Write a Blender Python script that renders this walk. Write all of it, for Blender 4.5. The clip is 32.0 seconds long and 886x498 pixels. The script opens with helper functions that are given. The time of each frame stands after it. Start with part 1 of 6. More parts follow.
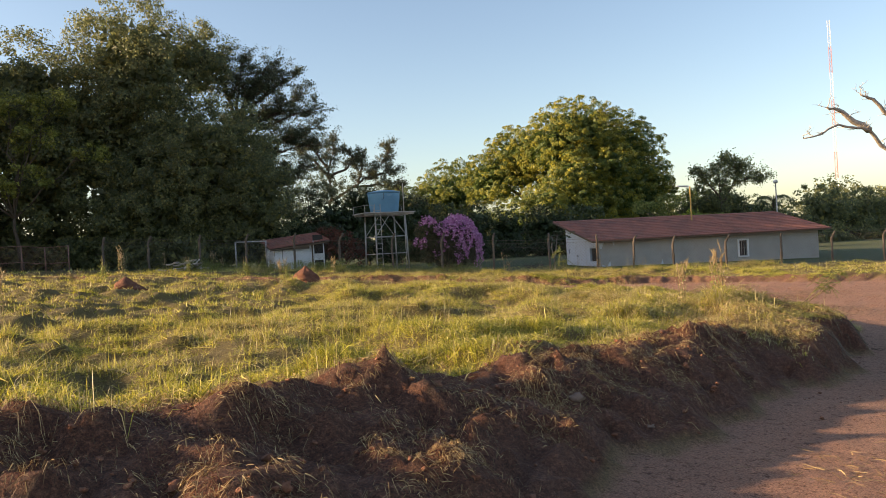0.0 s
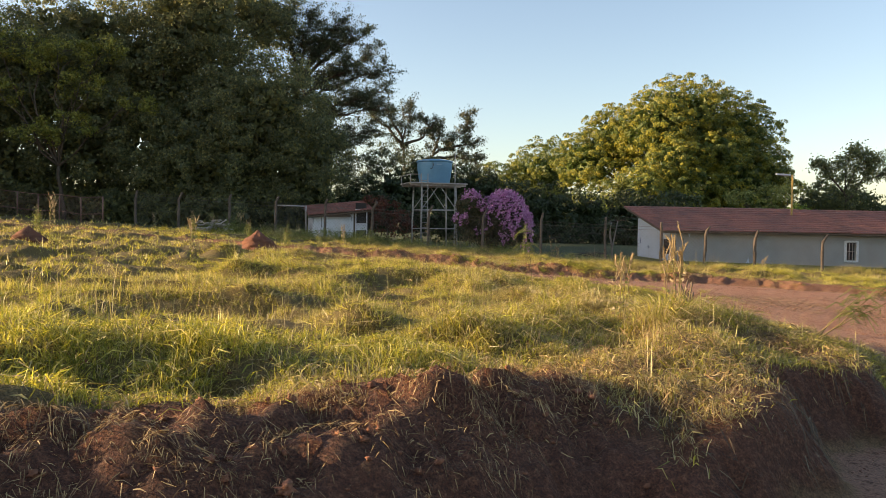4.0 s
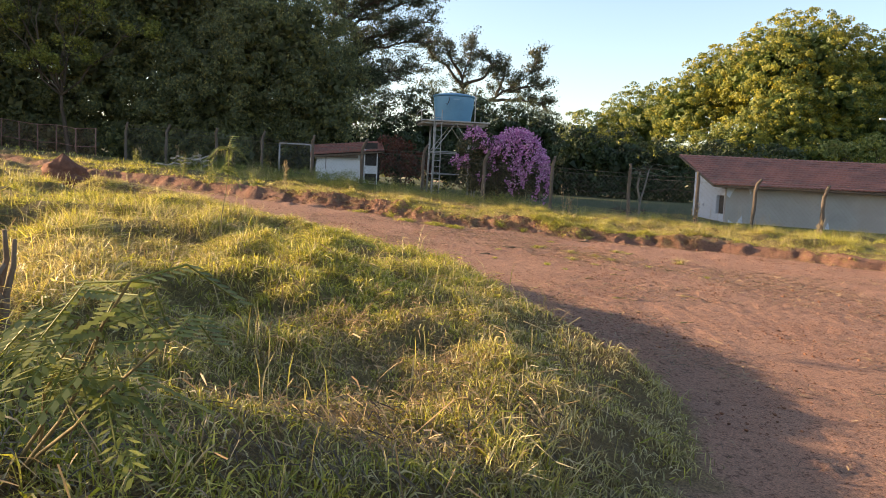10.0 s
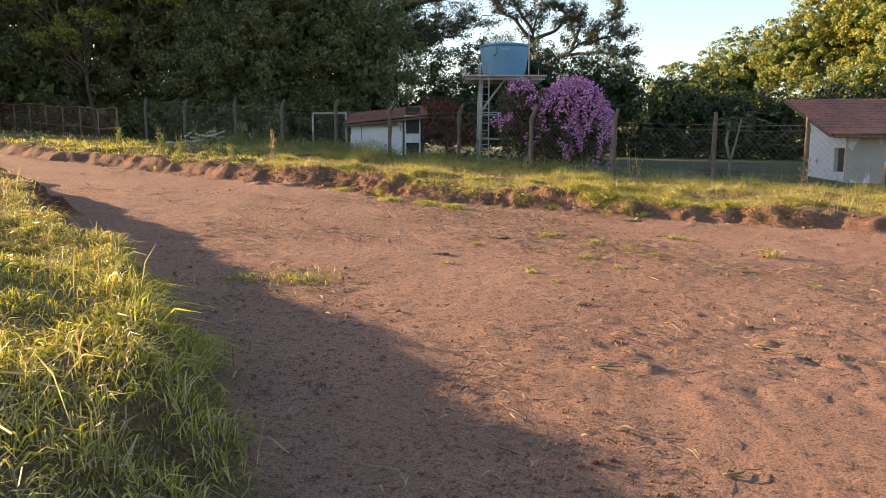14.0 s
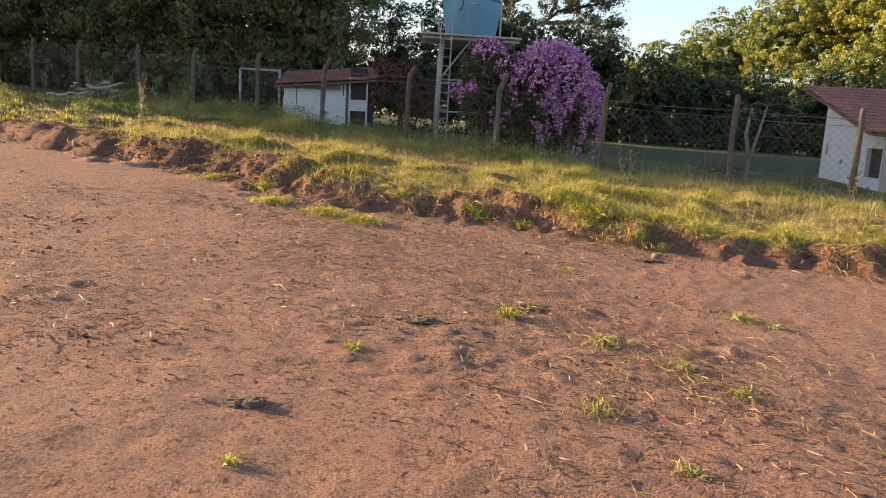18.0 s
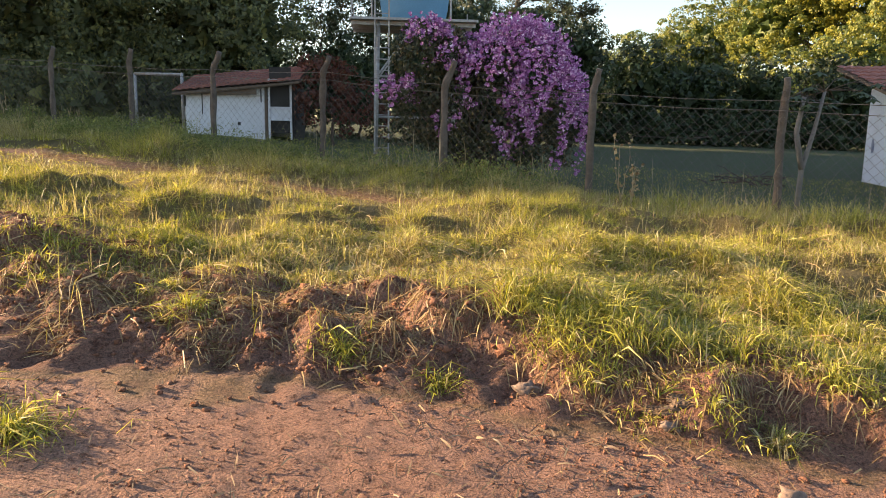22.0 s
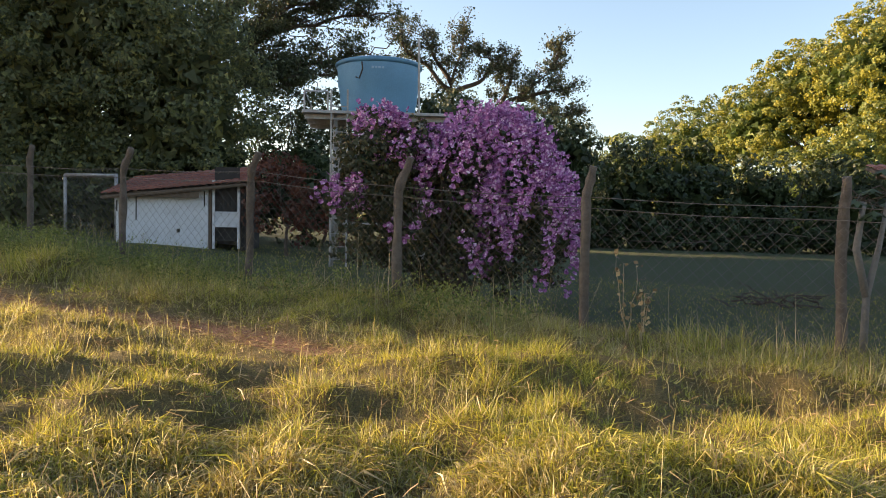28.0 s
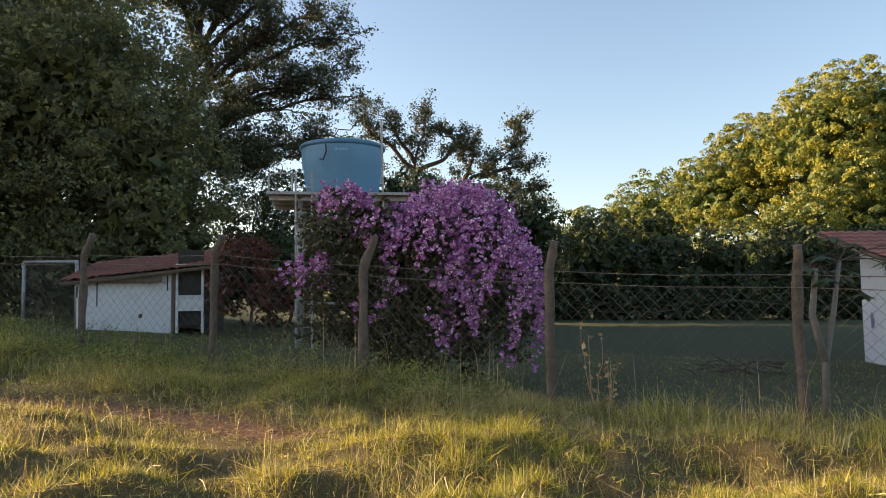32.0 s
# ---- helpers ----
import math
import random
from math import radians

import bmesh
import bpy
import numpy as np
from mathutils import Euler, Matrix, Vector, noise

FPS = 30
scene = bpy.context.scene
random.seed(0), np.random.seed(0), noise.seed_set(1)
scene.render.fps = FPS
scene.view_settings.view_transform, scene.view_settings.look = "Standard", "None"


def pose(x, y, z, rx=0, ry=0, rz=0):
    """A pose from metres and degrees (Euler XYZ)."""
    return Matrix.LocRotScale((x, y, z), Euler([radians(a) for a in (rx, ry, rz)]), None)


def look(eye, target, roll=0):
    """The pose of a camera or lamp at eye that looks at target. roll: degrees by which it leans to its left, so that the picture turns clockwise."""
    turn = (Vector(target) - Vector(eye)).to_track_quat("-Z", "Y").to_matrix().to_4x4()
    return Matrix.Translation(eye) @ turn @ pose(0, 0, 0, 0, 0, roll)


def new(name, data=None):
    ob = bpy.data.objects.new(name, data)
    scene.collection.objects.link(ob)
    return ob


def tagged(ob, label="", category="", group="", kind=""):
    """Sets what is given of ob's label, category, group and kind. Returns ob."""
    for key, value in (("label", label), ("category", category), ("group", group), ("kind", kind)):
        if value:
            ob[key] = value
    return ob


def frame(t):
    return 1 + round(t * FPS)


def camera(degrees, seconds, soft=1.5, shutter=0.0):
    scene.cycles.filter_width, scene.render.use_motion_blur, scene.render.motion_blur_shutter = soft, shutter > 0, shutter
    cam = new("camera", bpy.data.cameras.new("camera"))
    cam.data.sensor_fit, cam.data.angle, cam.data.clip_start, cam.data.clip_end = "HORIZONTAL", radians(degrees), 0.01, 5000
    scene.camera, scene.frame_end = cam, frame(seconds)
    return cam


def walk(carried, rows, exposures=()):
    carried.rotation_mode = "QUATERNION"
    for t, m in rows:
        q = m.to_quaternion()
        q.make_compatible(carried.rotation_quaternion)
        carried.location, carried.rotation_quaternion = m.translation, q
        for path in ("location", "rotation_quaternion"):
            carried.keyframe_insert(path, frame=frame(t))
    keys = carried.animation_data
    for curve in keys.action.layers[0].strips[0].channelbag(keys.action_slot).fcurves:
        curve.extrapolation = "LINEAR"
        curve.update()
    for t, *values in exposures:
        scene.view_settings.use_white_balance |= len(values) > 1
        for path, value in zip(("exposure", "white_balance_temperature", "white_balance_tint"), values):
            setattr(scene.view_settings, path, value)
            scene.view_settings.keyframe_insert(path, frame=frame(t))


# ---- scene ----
cam = camera(61.9, 32.0, 0.9)
PATH = [
    (0, (-18.165, -4.409, 1.788), (-17.27, -2.62, 1.784), -3.3),
    (0.5, (-17.491, -4.114, 1.723), (-16.632, -2.308, 1.7), -2.4),
    (1, (-16.77, -3.795, 1.706), (-16.005, -1.951, 1.58), -0.7),
    (1.5, (-16.067, -3.447, 1.678), (-15.279, -1.611, 1.587), -0.6),
    (2, (-15.391, -3.117, 1.663), (-14.701, -1.248, 1.486), 0.8),
    (2.5, (-14.839, -3.07, 1.662), (-14.078, -1.221, 1.604), 1.1),
    (4.5, (-12.207, -1.37, 1.452), (-11.638, 0.546, 1.39), 0.5),
    (5, (-11.506, -1.089, 1.407), (-10.953, 0.828, 1.265), 0.5),
    (5.5, (-10.863, -0.735, 1.395), (-10.41, 1.21, 1.284), 2.0),
    (6, (-10.244, -0.458, 1.407), (-9.853, 1.502, 1.338), 0.7),
    (6.5, (-9.633, -0.337, 1.384), (-9.358, 1.642, 1.295), 0.6),
    (7, (-9.026, -0.032, 1.372), (-8.691, 1.937, 1.263), -1.1),
    (7.5, (-8.493, 0.239, 1.351), (-8.343, 2.228, 1.205), 1.3),
    (8, (-7.926, 0.54, 1.342), (-7.664, 2.522, 1.294), 2.0),
    (8.5, (-7.371, 0.936, 1.309), (-7.167, 2.916, 1.115), 2.8),
    (9, (-6.74, 0.915, 1.236), (-6.452, 2.892, 1.152), 4.9),
    (9.5, (-6.437, 1.484, 1.306), (-6.123, 3.446, 1.072), 2.0),
    (10, (-5.969, 2.245, 1.262), (-5.669, 4.214, 1.078), 2.7),
    (10.5, (-5.406, 2.521, 1.184), (-5.181, 4.501, 1.006), 1.6),
    (11, (-5.048, 3.105, 1.255), (-4.891, 5.086, 1.030), 3.0),
    (11.5, (-4.655, 3.961, 1.237), (-4.533, 5.943, 0.996), 4.2),
    (12, (-4.289, 4.681, 1.234), (-4.246, 6.657, 0.923), 3.0),
    (12.5, (-3.993, 5.334, 1.202), (-4.016, 7.315, 0.928), 3.1),
    (13, (-3.667, 5.967, 1.210), (-3.709, 7.946, 0.926), -0.0),
    (13.5, (-3.385, 6.595, 1.189), (-3.207, 8.569, 0.922), 2.3),
    (14, (-3.169, 7.231, 1.162), (-3.138, 9.212, 0.894), -0.0),
    (14.5, (-2.955, 7.890, 1.142), (-3.001, 9.869, 0.855), 1.7),
    (16.5, (-2.697, 10.718, 1.264), (-2.697, 12.696, 0.967), 4.7),
    (17, (-2.544, 11.183, 1.267), (-2.414, 13.158, 0.984), 4.9),
    (17.5, (-2.45, 11.869, 1.294), (-2.349, 13.845, 1.004), 3.3),
    (18, (-2.372, 12.579, 1.305), (-2.241, 14.545, 0.961), 3.3),
    (18.5, (-2.24, 13.298, 1.301), (-2.184, 15.278, 1.026), 2.0),
    (19, (-2.094, 13.974, 1.363), (-1.966, 15.966, 1.237), 3.5),
    (19.5, (-1.946, 14.71, 1.33), (-1.697, 16.693, 1.251), 2.4),
    (20, (-1.864, 15.412, 1.405), (-1.66, 17.401, 1.376), 2.7),
    (20.5, (-1.725, 16.108, 1.399), (-1.437, 18.085, 1.308), 2.6),
    (21, (-1.518, 16.825, 1.431), (-1.39, 18.813, 1.262), 3.9),
    (21.5, (-1.364, 17.505, 1.442), (-1.203, 19.492, 1.274), 2.9),
    (22, (-1.102, 18.142, 1.45), (-0.919, 20.105, 1.115), 1.0),
    (22.5, (-0.92, 18.86, 1.44), (-0.701, 20.832, 1.192), 3.1),
    (23, (-0.734, 19.468, 1.445), (-0.576, 21.46, 1.372), 1.0),
    (23.5, (-0.51, 20.025, 1.478), (-0.352, 22.019, 1.437), 1.6),
    (24, (-0.392, 20.522, 1.536), (-0.156, 22.508, 1.54), 3.5),
    (24.5, (-0.257, 20.848, 1.517), (-0.16, 22.844, 1.59), 2.7),
    (26.5, (-0.184, 21.286, 1.593), (-0.037, 23.28, 1.624), 0.0),
    (27, (-0.171, 21.319, 1.607), (-0.022, 23.314, 1.628), 0.1),
    (27.5, (-0.167, 21.322, 1.606), (0.006, 23.315, 1.585), 0.7),
    (28, (-0.24, 21.309, 1.622), (-0.036, 23.297, 1.555), 0.9),
    (28.5, (-0.167, 21.303, 1.633), (0.058, 23.29, 1.606), 0.1),
    (29, (-0.176, 21.287, 1.643), (0.05, 23.274, 1.643), -0.4),
    (29.5, (-0.149, 21.313, 1.618), (0.071, 23.301, 1.656), -0.2),
    (30, (-0.162, 21.3, 1.602), (0.051, 23.288, 1.66), -0.4),
    (30.5, (-0.182, 21.298, 1.612), (0.025, 23.287, 1.666), -0.6),
    (31, (-0.169, 21.314, 1.591), (0.047, 23.302, 1.628), -0.3),
    (31.5, (-0.167, 21.297, 1.612), (0.134, 23.272, 1.704), -0.4),
    (32, (-0.209, 21.246, 1.644), (0.081, 23.22, 1.782), -0.8),
]
walk(cam, [(t, look(eye, target, roll)) for t, eye, target, roll in PATH], [(t, e, 7250 if 1 < t < 9.5 else 7050 if t > 23.5 else 6950, 15) for t, e in ((0.0, 1.27), (2.0, 1.47), (5.0, 1.37), (7.0, 1.7), (9.0, 1.5), (10.0, 1.7), (11.0, 1.87), (12.0, 1.85), (13.0, 1.76), (14.5, 1.75), (16.5, 1.68), (18.0, 1.62), (21.0, 1.67), (22.0, 1.85), (23.0, 1.82), (24.0, 1.6), (28.0, 1.65), (29.0, 1.67), (30.0, 1.53), (32.0, 1.5))])

# ---- light ----
SUN_AZ, SUN_EL = math.atan2(-0.94, 0.342), radians(14.2)
world = bpy.data.worlds.new("sky")
scene.world = world
world.use_nodes = True
sky = world.node_tree.nodes.new("ShaderNodeTexSky")
sky.sky_type, sky.sun_disc = "NISHITA", False
sky.sun_elevation, sky.sun_rotation = SUN_EL, SUN_AZ
sky.air_density, sky.dust_density, sky.ozone_density = 1.0, 1.2, 1.4
world.node_tree.nodes["Background"].inputs["Strength"].default_value = 0.11
world.node_tree.links.new(sky.outputs[0], world.node_tree.nodes["Background"].inputs["Color"])
sun = new("sun", bpy.data.lights.new("sun", "SUN"))
sun.data.energy, sun.data.angle, sun.data.color = 5.0, radians(0.7), (1.0, 0.74, 0.45)
sun_way = Vector((math.sin(SUN_AZ) * math.cos(SUN_EL), math.cos(SUN_AZ) * math.cos(SUN_EL), math.sin(SUN_EL)))
sun.matrix_world = look(sun_way * 60, (0, 0, 0))


# ---- materials ----
def shader(name, rough=0.8, metal=0.0):
    m = bpy.data.materials.new(name)
    m.use_nodes = True
    b = m.node_tree.nodes["Principled BSDF"]
    b.inputs["Roughness"].default_value, b.inputs["Metallic"].default_value = rough, metal
    return m, m.node_tree.nodes, m.node_tree.links, b


def ramp(nodes, links, source, stops):
    r = nodes.new("ShaderNodeValToRGB")
    while len(r.color_ramp.elements) < len(stops):
        r.color_ramp.elements.new(0.5)
    for e, (at, c) in zip(r.color_ramp.elements, stops):
        e.position, e.color = at, (*c, 1)
    links.new(source, r.inputs[0])
    return r.outputs[0]


def noise_tex(nodes, links, scale, detail=4.0, rough=0.6, vector=None):
    n = nodes.new("ShaderNodeTexNoise")
    n.inputs["Scale"].default_value, n.inputs["Detail"].default_value, n.inputs["Roughness"].default_value = scale, detail, rough
    if vector is None:
        co = nodes.new("ShaderNodeTexCoord")
        vector = co.outputs["Object"]
    links.new(vector, n.inputs["Vector"])
    return n.outputs["Fac"]


def mix(nodes, links, fac, a, b, kind="MIX"):
    m = nodes.new("ShaderNodeMix")
    m.data_type, m.blend_type = "RGBA", kind
    for at, v in ((0, fac), (6, a), (7, b)):
        if isinstance(v, (int, float)):
            m.inputs[at].default_value = v
        elif isinstance(v, tuple):
            m.inputs[at].default_value = (*v, 1)
        else:
            links.new(v, m.inputs[at])
    return m.outputs[2]


def bump(nodes, links, b, height, strength=0.4, distance=0.02):
    n = nodes.new("ShaderNodeBump")
    n.inputs["Strength"].default_value, n.inputs["Distance"].default_value = strength, distance
    links.new(height, n.inputs["Height"])
    links.new(n.outputs[0], b.inputs["Normal"])


def worn(name, base, stain, scale=6.0, rough=0.8, metal=0.0, grain=60.0, strength=0.35, low=0.35, high=0.7, distance=0.01):
    """A plain surface with stains at one scale and grain at a finer one."""
    m, nodes, links, b = shader(name, rough, metal)
    big, fine = noise_tex(nodes, links, scale, 6.0, 0.65), noise_tex(nodes, links, grain, 3.0)
    c = ramp(nodes, links, big, [(low, base), (high, stain)])
    c = mix(nodes, links, 0.35, c, ramp(nodes, links, fine, [(0.3, tuple(v * 0.6 for v in base)), (0.7, tuple(min(1, v * 1.2) for v in base))]))
    links.new(c, b.inputs["Base Color"])
    bump(nodes, links, b, fine, strength, distance)
    return m


def foliage(name, stops, through_light=0.4, attribute="", rough=0.55, tint=(1, 1, 1), second=None):
    """Leaves: colour varies from leaf to leaf, light passes through them."""
    m, nodes, links, b = shader(name, rough)
    geo = nodes.new("ShaderNodeNewGeometry")
    c = ramp(nodes, links, geo.outputs["Random Per Island"], stops)
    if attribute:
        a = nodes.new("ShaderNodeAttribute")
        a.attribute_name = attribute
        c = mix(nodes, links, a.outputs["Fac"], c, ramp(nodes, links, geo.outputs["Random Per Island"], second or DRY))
    links.new(c, b.inputs["Base Color"])
    t = nodes.new("ShaderNodeBsdfTranslucent")
    links.new(mix(nodes, links, 1.0, c, tint, "MULTIPLY"), t.inputs["Color"])
    s = nodes.new("ShaderNodeMixShader")
    s.inputs[0].default_value = through_light
    links.new(b.outputs[0], s.inputs[1])
    links.new(t.outputs[0], s.inputs[2])
    links.new(s.outputs[0], nodes["Material Output"].inputs["Surface"])
    return m


DRY = [(0.0, (0.19, 0.135, 0.075)), (0.4, (0.38, 0.30, 0.17)), (1.0, (0.70, 0.60, 0.40))]


def ground_material():
    m, nodes, links, b = shader("earth", 0.95)
    co = nodes.new("ShaderNodeTexCoord").outputs["Object"]
    big, mid = noise_tex(nodes, links, 0.55, 6.0, 0.6, co), noise_tex(nodes, links, 4.0, 6.0, 0.65, co)
    fine, grit = noise_tex(nodes, links, 24.0, 6.0, 0.75, co), noise_tex(nodes, links, 75.0, 3.0, 0.7, co)
    road = mix(nodes, links, mid, (0.38, 0.195, 0.135), (0.53, 0.31, 0.23))
    road = mix(nodes, links, ramp(nodes, links, big, [(0.38, (0, 0, 0)), (0.62, (1, 1, 1))]), road, (0.49, 0.285, 0.21))
    # dark flecks at two scales: damp clods, and shade of pits as colour
    pit = noise_tex(nodes, links, 9.0, 8.0, 0.75, co)
    road = mix(nodes, links, ramp(nodes, links, pit, [(0.35, (1, 1, 1)), (0.43, (0, 0, 0))]), road, (0.13, 0.055, 0.035))
    road = mix(nodes, links, ramp(nodes, links, fine, [(0.38, (0.95, 0.95, 0.95)), (0.46, (0, 0, 0))]), road, (0.17, 0.075, 0.045))
    road = mix(nodes, links, ramp(nodes, links, fine, [(0.60, (0, 0, 0)), (0.75, (0.8, 0.8, 0.8))]), road, (0.50, 0.31, 0.21))
    # dark wet soil, its colour lowered further for the shaded bank
    earth = mix(nodes, links, mid, (0.08, 0.03, 0.018), (0.18, 0.075, 0.045))
    earth = mix(nodes, links, ramp(nodes, links, fine, [(0.45, (0, 0, 0)), (0.7, (1, 1, 1))]), earth, (0.31, 0.15, 0.088))
    thatch = mix(nodes, links, fine, (0.11, 0.085, 0.035), (0.30, 0.25, 0.09))
    lawn = mix(nodes, links, fine, (0.045, 0.075, 0.03), (0.10, 0.135, 0.05))
    c = thatch
    for name, layer in (("lawn", lawn), ("bare", earth), ("road", road)):
        a = nodes.new("ShaderNodeAttribute")
        a.attribute_name = name
        c = mix(nodes, links, a.outputs["Fac"], c, layer)
    c = mix(nodes, links, 0.6, c, mix(nodes, links, ramp(nodes, links, grit, [(0.3, (0, 0, 0)), (0.7, (1, 1, 1))]), (0.0, 0.0, 0.0), (1.0, 0.9, 0.8)), "OVERLAY")
    links.new(c, b.inputs["Base Color"])
    rough = nodes.new("ShaderNodeMath")
    rough.operation = "MULTIPLY_ADD"
    links.new(fine, rough.inputs[0])
    rough.inputs[1].default_value = 1.0
    links.new(grit, rough.inputs[2])
    bump(nodes, links, b, rough.outputs[0], 1.0, 0.10)
    return m


M_GROUND = ground_material()
M_GRASS = foliage("grass", [(0.0, (0.13, 0.16, 0.022)), (0.4, (0.31, 0.325, 0.04)), (0.8, (0.56, 0.52, 0.08)), (1.0, (0.74, 0.64, 0.18))], 0.45, "dry", 0.45, (1.0, 0.97, 0.5))
M_STRAW = foliage("straw", [(0.0, (0.13, 0.075, 0.035)), (0.5, (0.32, 0.205, 0.085)), (1.0, (0.55, 0.40, 0.19))], 0.25)
# dead straw darkened in colour for the shaded face of the bank
M_THATCH_SHADE = foliage("dead_grass_shade", [(0.0, (0.045, 0.03, 0.02)), (0.6, (0.11, 0.08, 0.045)), (1.0, (0.24, 0.185, 0.10))], 0.2)
M_LITTER = foliage("litter", [(0.0, (0.07, 0.04, 0.025)), (0.6, (0.20, 0.13, 0.07)), (1.0, (0.40, 0.29, 0.16))], 0.1)
M_SEED = foliage("seed_head", [(0.0, (0.32, 0.23, 0.12)), (1.0, (0.55, 0.44, 0.27))], 0.3)
M_LEAF_DARK = foliage("leaf_dark", [(0.0, (0.10, 0.12, 0.065)), (0.7, (0.17, 0.19, 0.08)), (1.0, (0.31, 0.30, 0.10))], 0.5)
# paler leaf colour for the sprays of dark trees that catch sun
M_LEAF_OLIVE = foliage("leaf_olive", [(0.0, (0.12, 0.14, 0.03)), (0.6, (0.24, 0.26, 0.05)), (1.0, (0.38, 0.37, 0.08))], 0.5)
M_LEAF_FEATHER = foliage("leaf_feather", [(0.0, (0.04, 0.055, 0.03)), (1.0, (0.10, 0.12, 0.055))], 0.35)
M_LEAF_THORN = foliage("leaf_thorn", [(0.0, (0.035, 0.045, 0.022)), (0.7, (0.07, 0.085, 0.04)), (1.0, (0.13, 0.135, 0.06))], 0.2)
# the second ramp is the yellow of sunlit clumps, held as leaf colour
M_LEAF_MANGO = foliage("leaf_mango", [(0.0, (0.045, 0.08, 0.022)), (0.6, (0.09, 0.135, 0.03)), (1.0, (0.15, 0.19, 0.038))], 0.25, "sun_yellow", 0.55, (1, 1, 1), [(0.0, (0.19, 0.20, 0.016)), (0.5, (0.31, 0.285, 0.022)), (1.0, (0.44, 0.37, 0.03))])
M_LEAF_BUSH = foliage("leaf_bush", [(0.0, (0.018, 0.032, 0.012)), (1.0, (0.055, 0.08, 0.025))], 0.25)
M_LEAF_HEDGE = foliage("leaf_hedge", [(0.0, (0.10, 0.17, 0.02)), (1.0, (0.30, 0.36, 0.05))], 0.35)
M_LEAF_RED = foliage("leaf_rust", [(0.0, (0.07, 0.022, 0.012)), (1.0, (0.17, 0.055, 0.03))], 0.3)
M_LEAF_WEED = foliage("leaf_weed", [(0.0, (0.10, 0.13, 0.03)), (1.0, (0.28, 0.30, 0.085))], 0.45)
M_FLOWER = foliage("bract", [(0.0, (0.25, 0.07, 0.22)), (0.5, (0.47, 0.17, 0.41)), (0.85, (0.68, 0.36, 0.61)), (1.0, (0.90, 0.74, 0.82))], 0.35)
M_LEAF_VINE = foliage("leaf_vine", [(0.0, (0.035, 0.04, 0.02)), (0.7, (0.08, 0.085, 0.035)), (1.0, (0.19, 0.13, 0.06))], 0.25)
M_BARK = worn("bark", (0.10, 0.075, 0.055), (0.045, 0.034, 0.026), 5.0, 0.95, 0, 35.0, 0.9, distance=0.03)
M_BARK_PALE = worn("bark_pale", (0.44, 0.39, 0.34), (0.25, 0.21, 0.17), 4.0, 0.95, 0, 30.0, 0.7, distance=0.02)
M_BARK_GREY = worn("bark_grey", (0.20, 0.185, 0.17), (0.11, 0.10, 0.09), 5.0, 0.95, 0, 30.0, 0.6, distance=0.02)
M_STEM = worn("stem", (0.20, 0.16, 0.07), (0.11, 0.085, 0.04), 9.0, 0.9)
M_TANK = worn("tank_blue", (0.13, 0.32, 0.50), (0.095, 0.24, 0.38), 1.6, 0.55, 0, 40.0, 0.06, 0.45, 0.8)
M_TANK_MARK = worn("tank_mark", (0.28, 0.44, 0.56), (0.2, 0.36, 0.5), 3.0, 0.6)
M_TANK_RIM = worn("tank_rim", (0.08, 0.23, 0.36), (0.05, 0.15, 0.24), 3.0, 0.5)
M_STEEL = worn("grey_steel", (0.40, 0.40, 0.40), (0.22, 0.17, 0.13), 7.0, 0.55, 0.35, 60.0, 0.2)
M_RUST = worn("rusty_wire", (0.20, 0.165, 0.14), (0.10, 0.07, 0.055), 12.0, 0.6, 0.3)
M_RUST_PIPE = worn("rust_pipe", (0.30, 0.17, 0.14), (0.16, 0.085, 0.065), 8.0, 0.75, 0.2)
M_WIRE = worn("zinc_wire", (0.32, 0.32, 0.31), (0.15, 0.13, 0.11), 10.0, 0.5, 0.6)
M_POST = worn("post_concrete", (0.15, 0.118, 0.095), (0.05, 0.04, 0.032), 7.0, 0.95, 0, 45.0, 0.7, distance=0.02)
M_WHITE = worn("limewash", (0.68, 0.68, 0.70), (0.42, 0.41, 0.40), 2.2, 0.9, 0, 30.0, 0.3, 0.5, 0.85)
# limewash tinted blue and dimmed: the end wall's shade put into its colour
M_LIME_SHADE = worn("limewash_shade", (0.50, 0.56, 0.65), (0.34, 0.37, 0.42), 2.6, 0.9, 0, 30.0, 0.35, 0.5, 0.8)
M_GREY = worn("grey_render", (0.36, 0.355, 0.345), (0.27, 0.255, 0.24), 1.4, 0.95, 0, 25.0, 0.4)
M_BLUE = worn("blue_paint", (0.10, 0.14, 0.24), (0.30, 0.32, 0.36), 5.0, 0.8)
# near-black; also fills openings in place of the shade inside
M_DARK = worn("dark_inside", (0.03, 0.028, 0.026), (0.06, 0.05, 0.045), 3.0, 0.9)
M_WOOD = worn("old_wood", (0.16, 0.115, 0.08), (0.075, 0.052, 0.036), 9.0, 0.9, 0, 50.0, 0.6)
M_TILE = worn("roof_tile", (0.30, 0.115, 0.085), (0.10, 0.058, 0.05), 0.8, 0.9, 0, 9.0, 0.5, 0.38, 0.66, 0.03)
M_MOUND = worn("termite_earth", (0.17, 0.068, 0.04), (0.09, 0.035, 0.02), 6.0, 0.97, 0, 30.0, 0.9, distance=0.03)
M_CLOD = worn("clod_earth", (0.25, 0.11, 0.062), (0.13, 0.053, 0.032), 8.0, 0.97, 0, 40.0, 0.9, distance=0.02)
M_DUNG = worn("dry_dung", (0.155, 0.105, 0.07), (0.07, 0.045, 0.032), 14.0, 0.97, 0, 60.0, 0.9, distance=0.02)
M_STONE = worn("stone", (0.24, 0.165, 0.125), (0.12, 0.08, 0.06), 8.0, 0.9, 0, 40.0, 0.7)
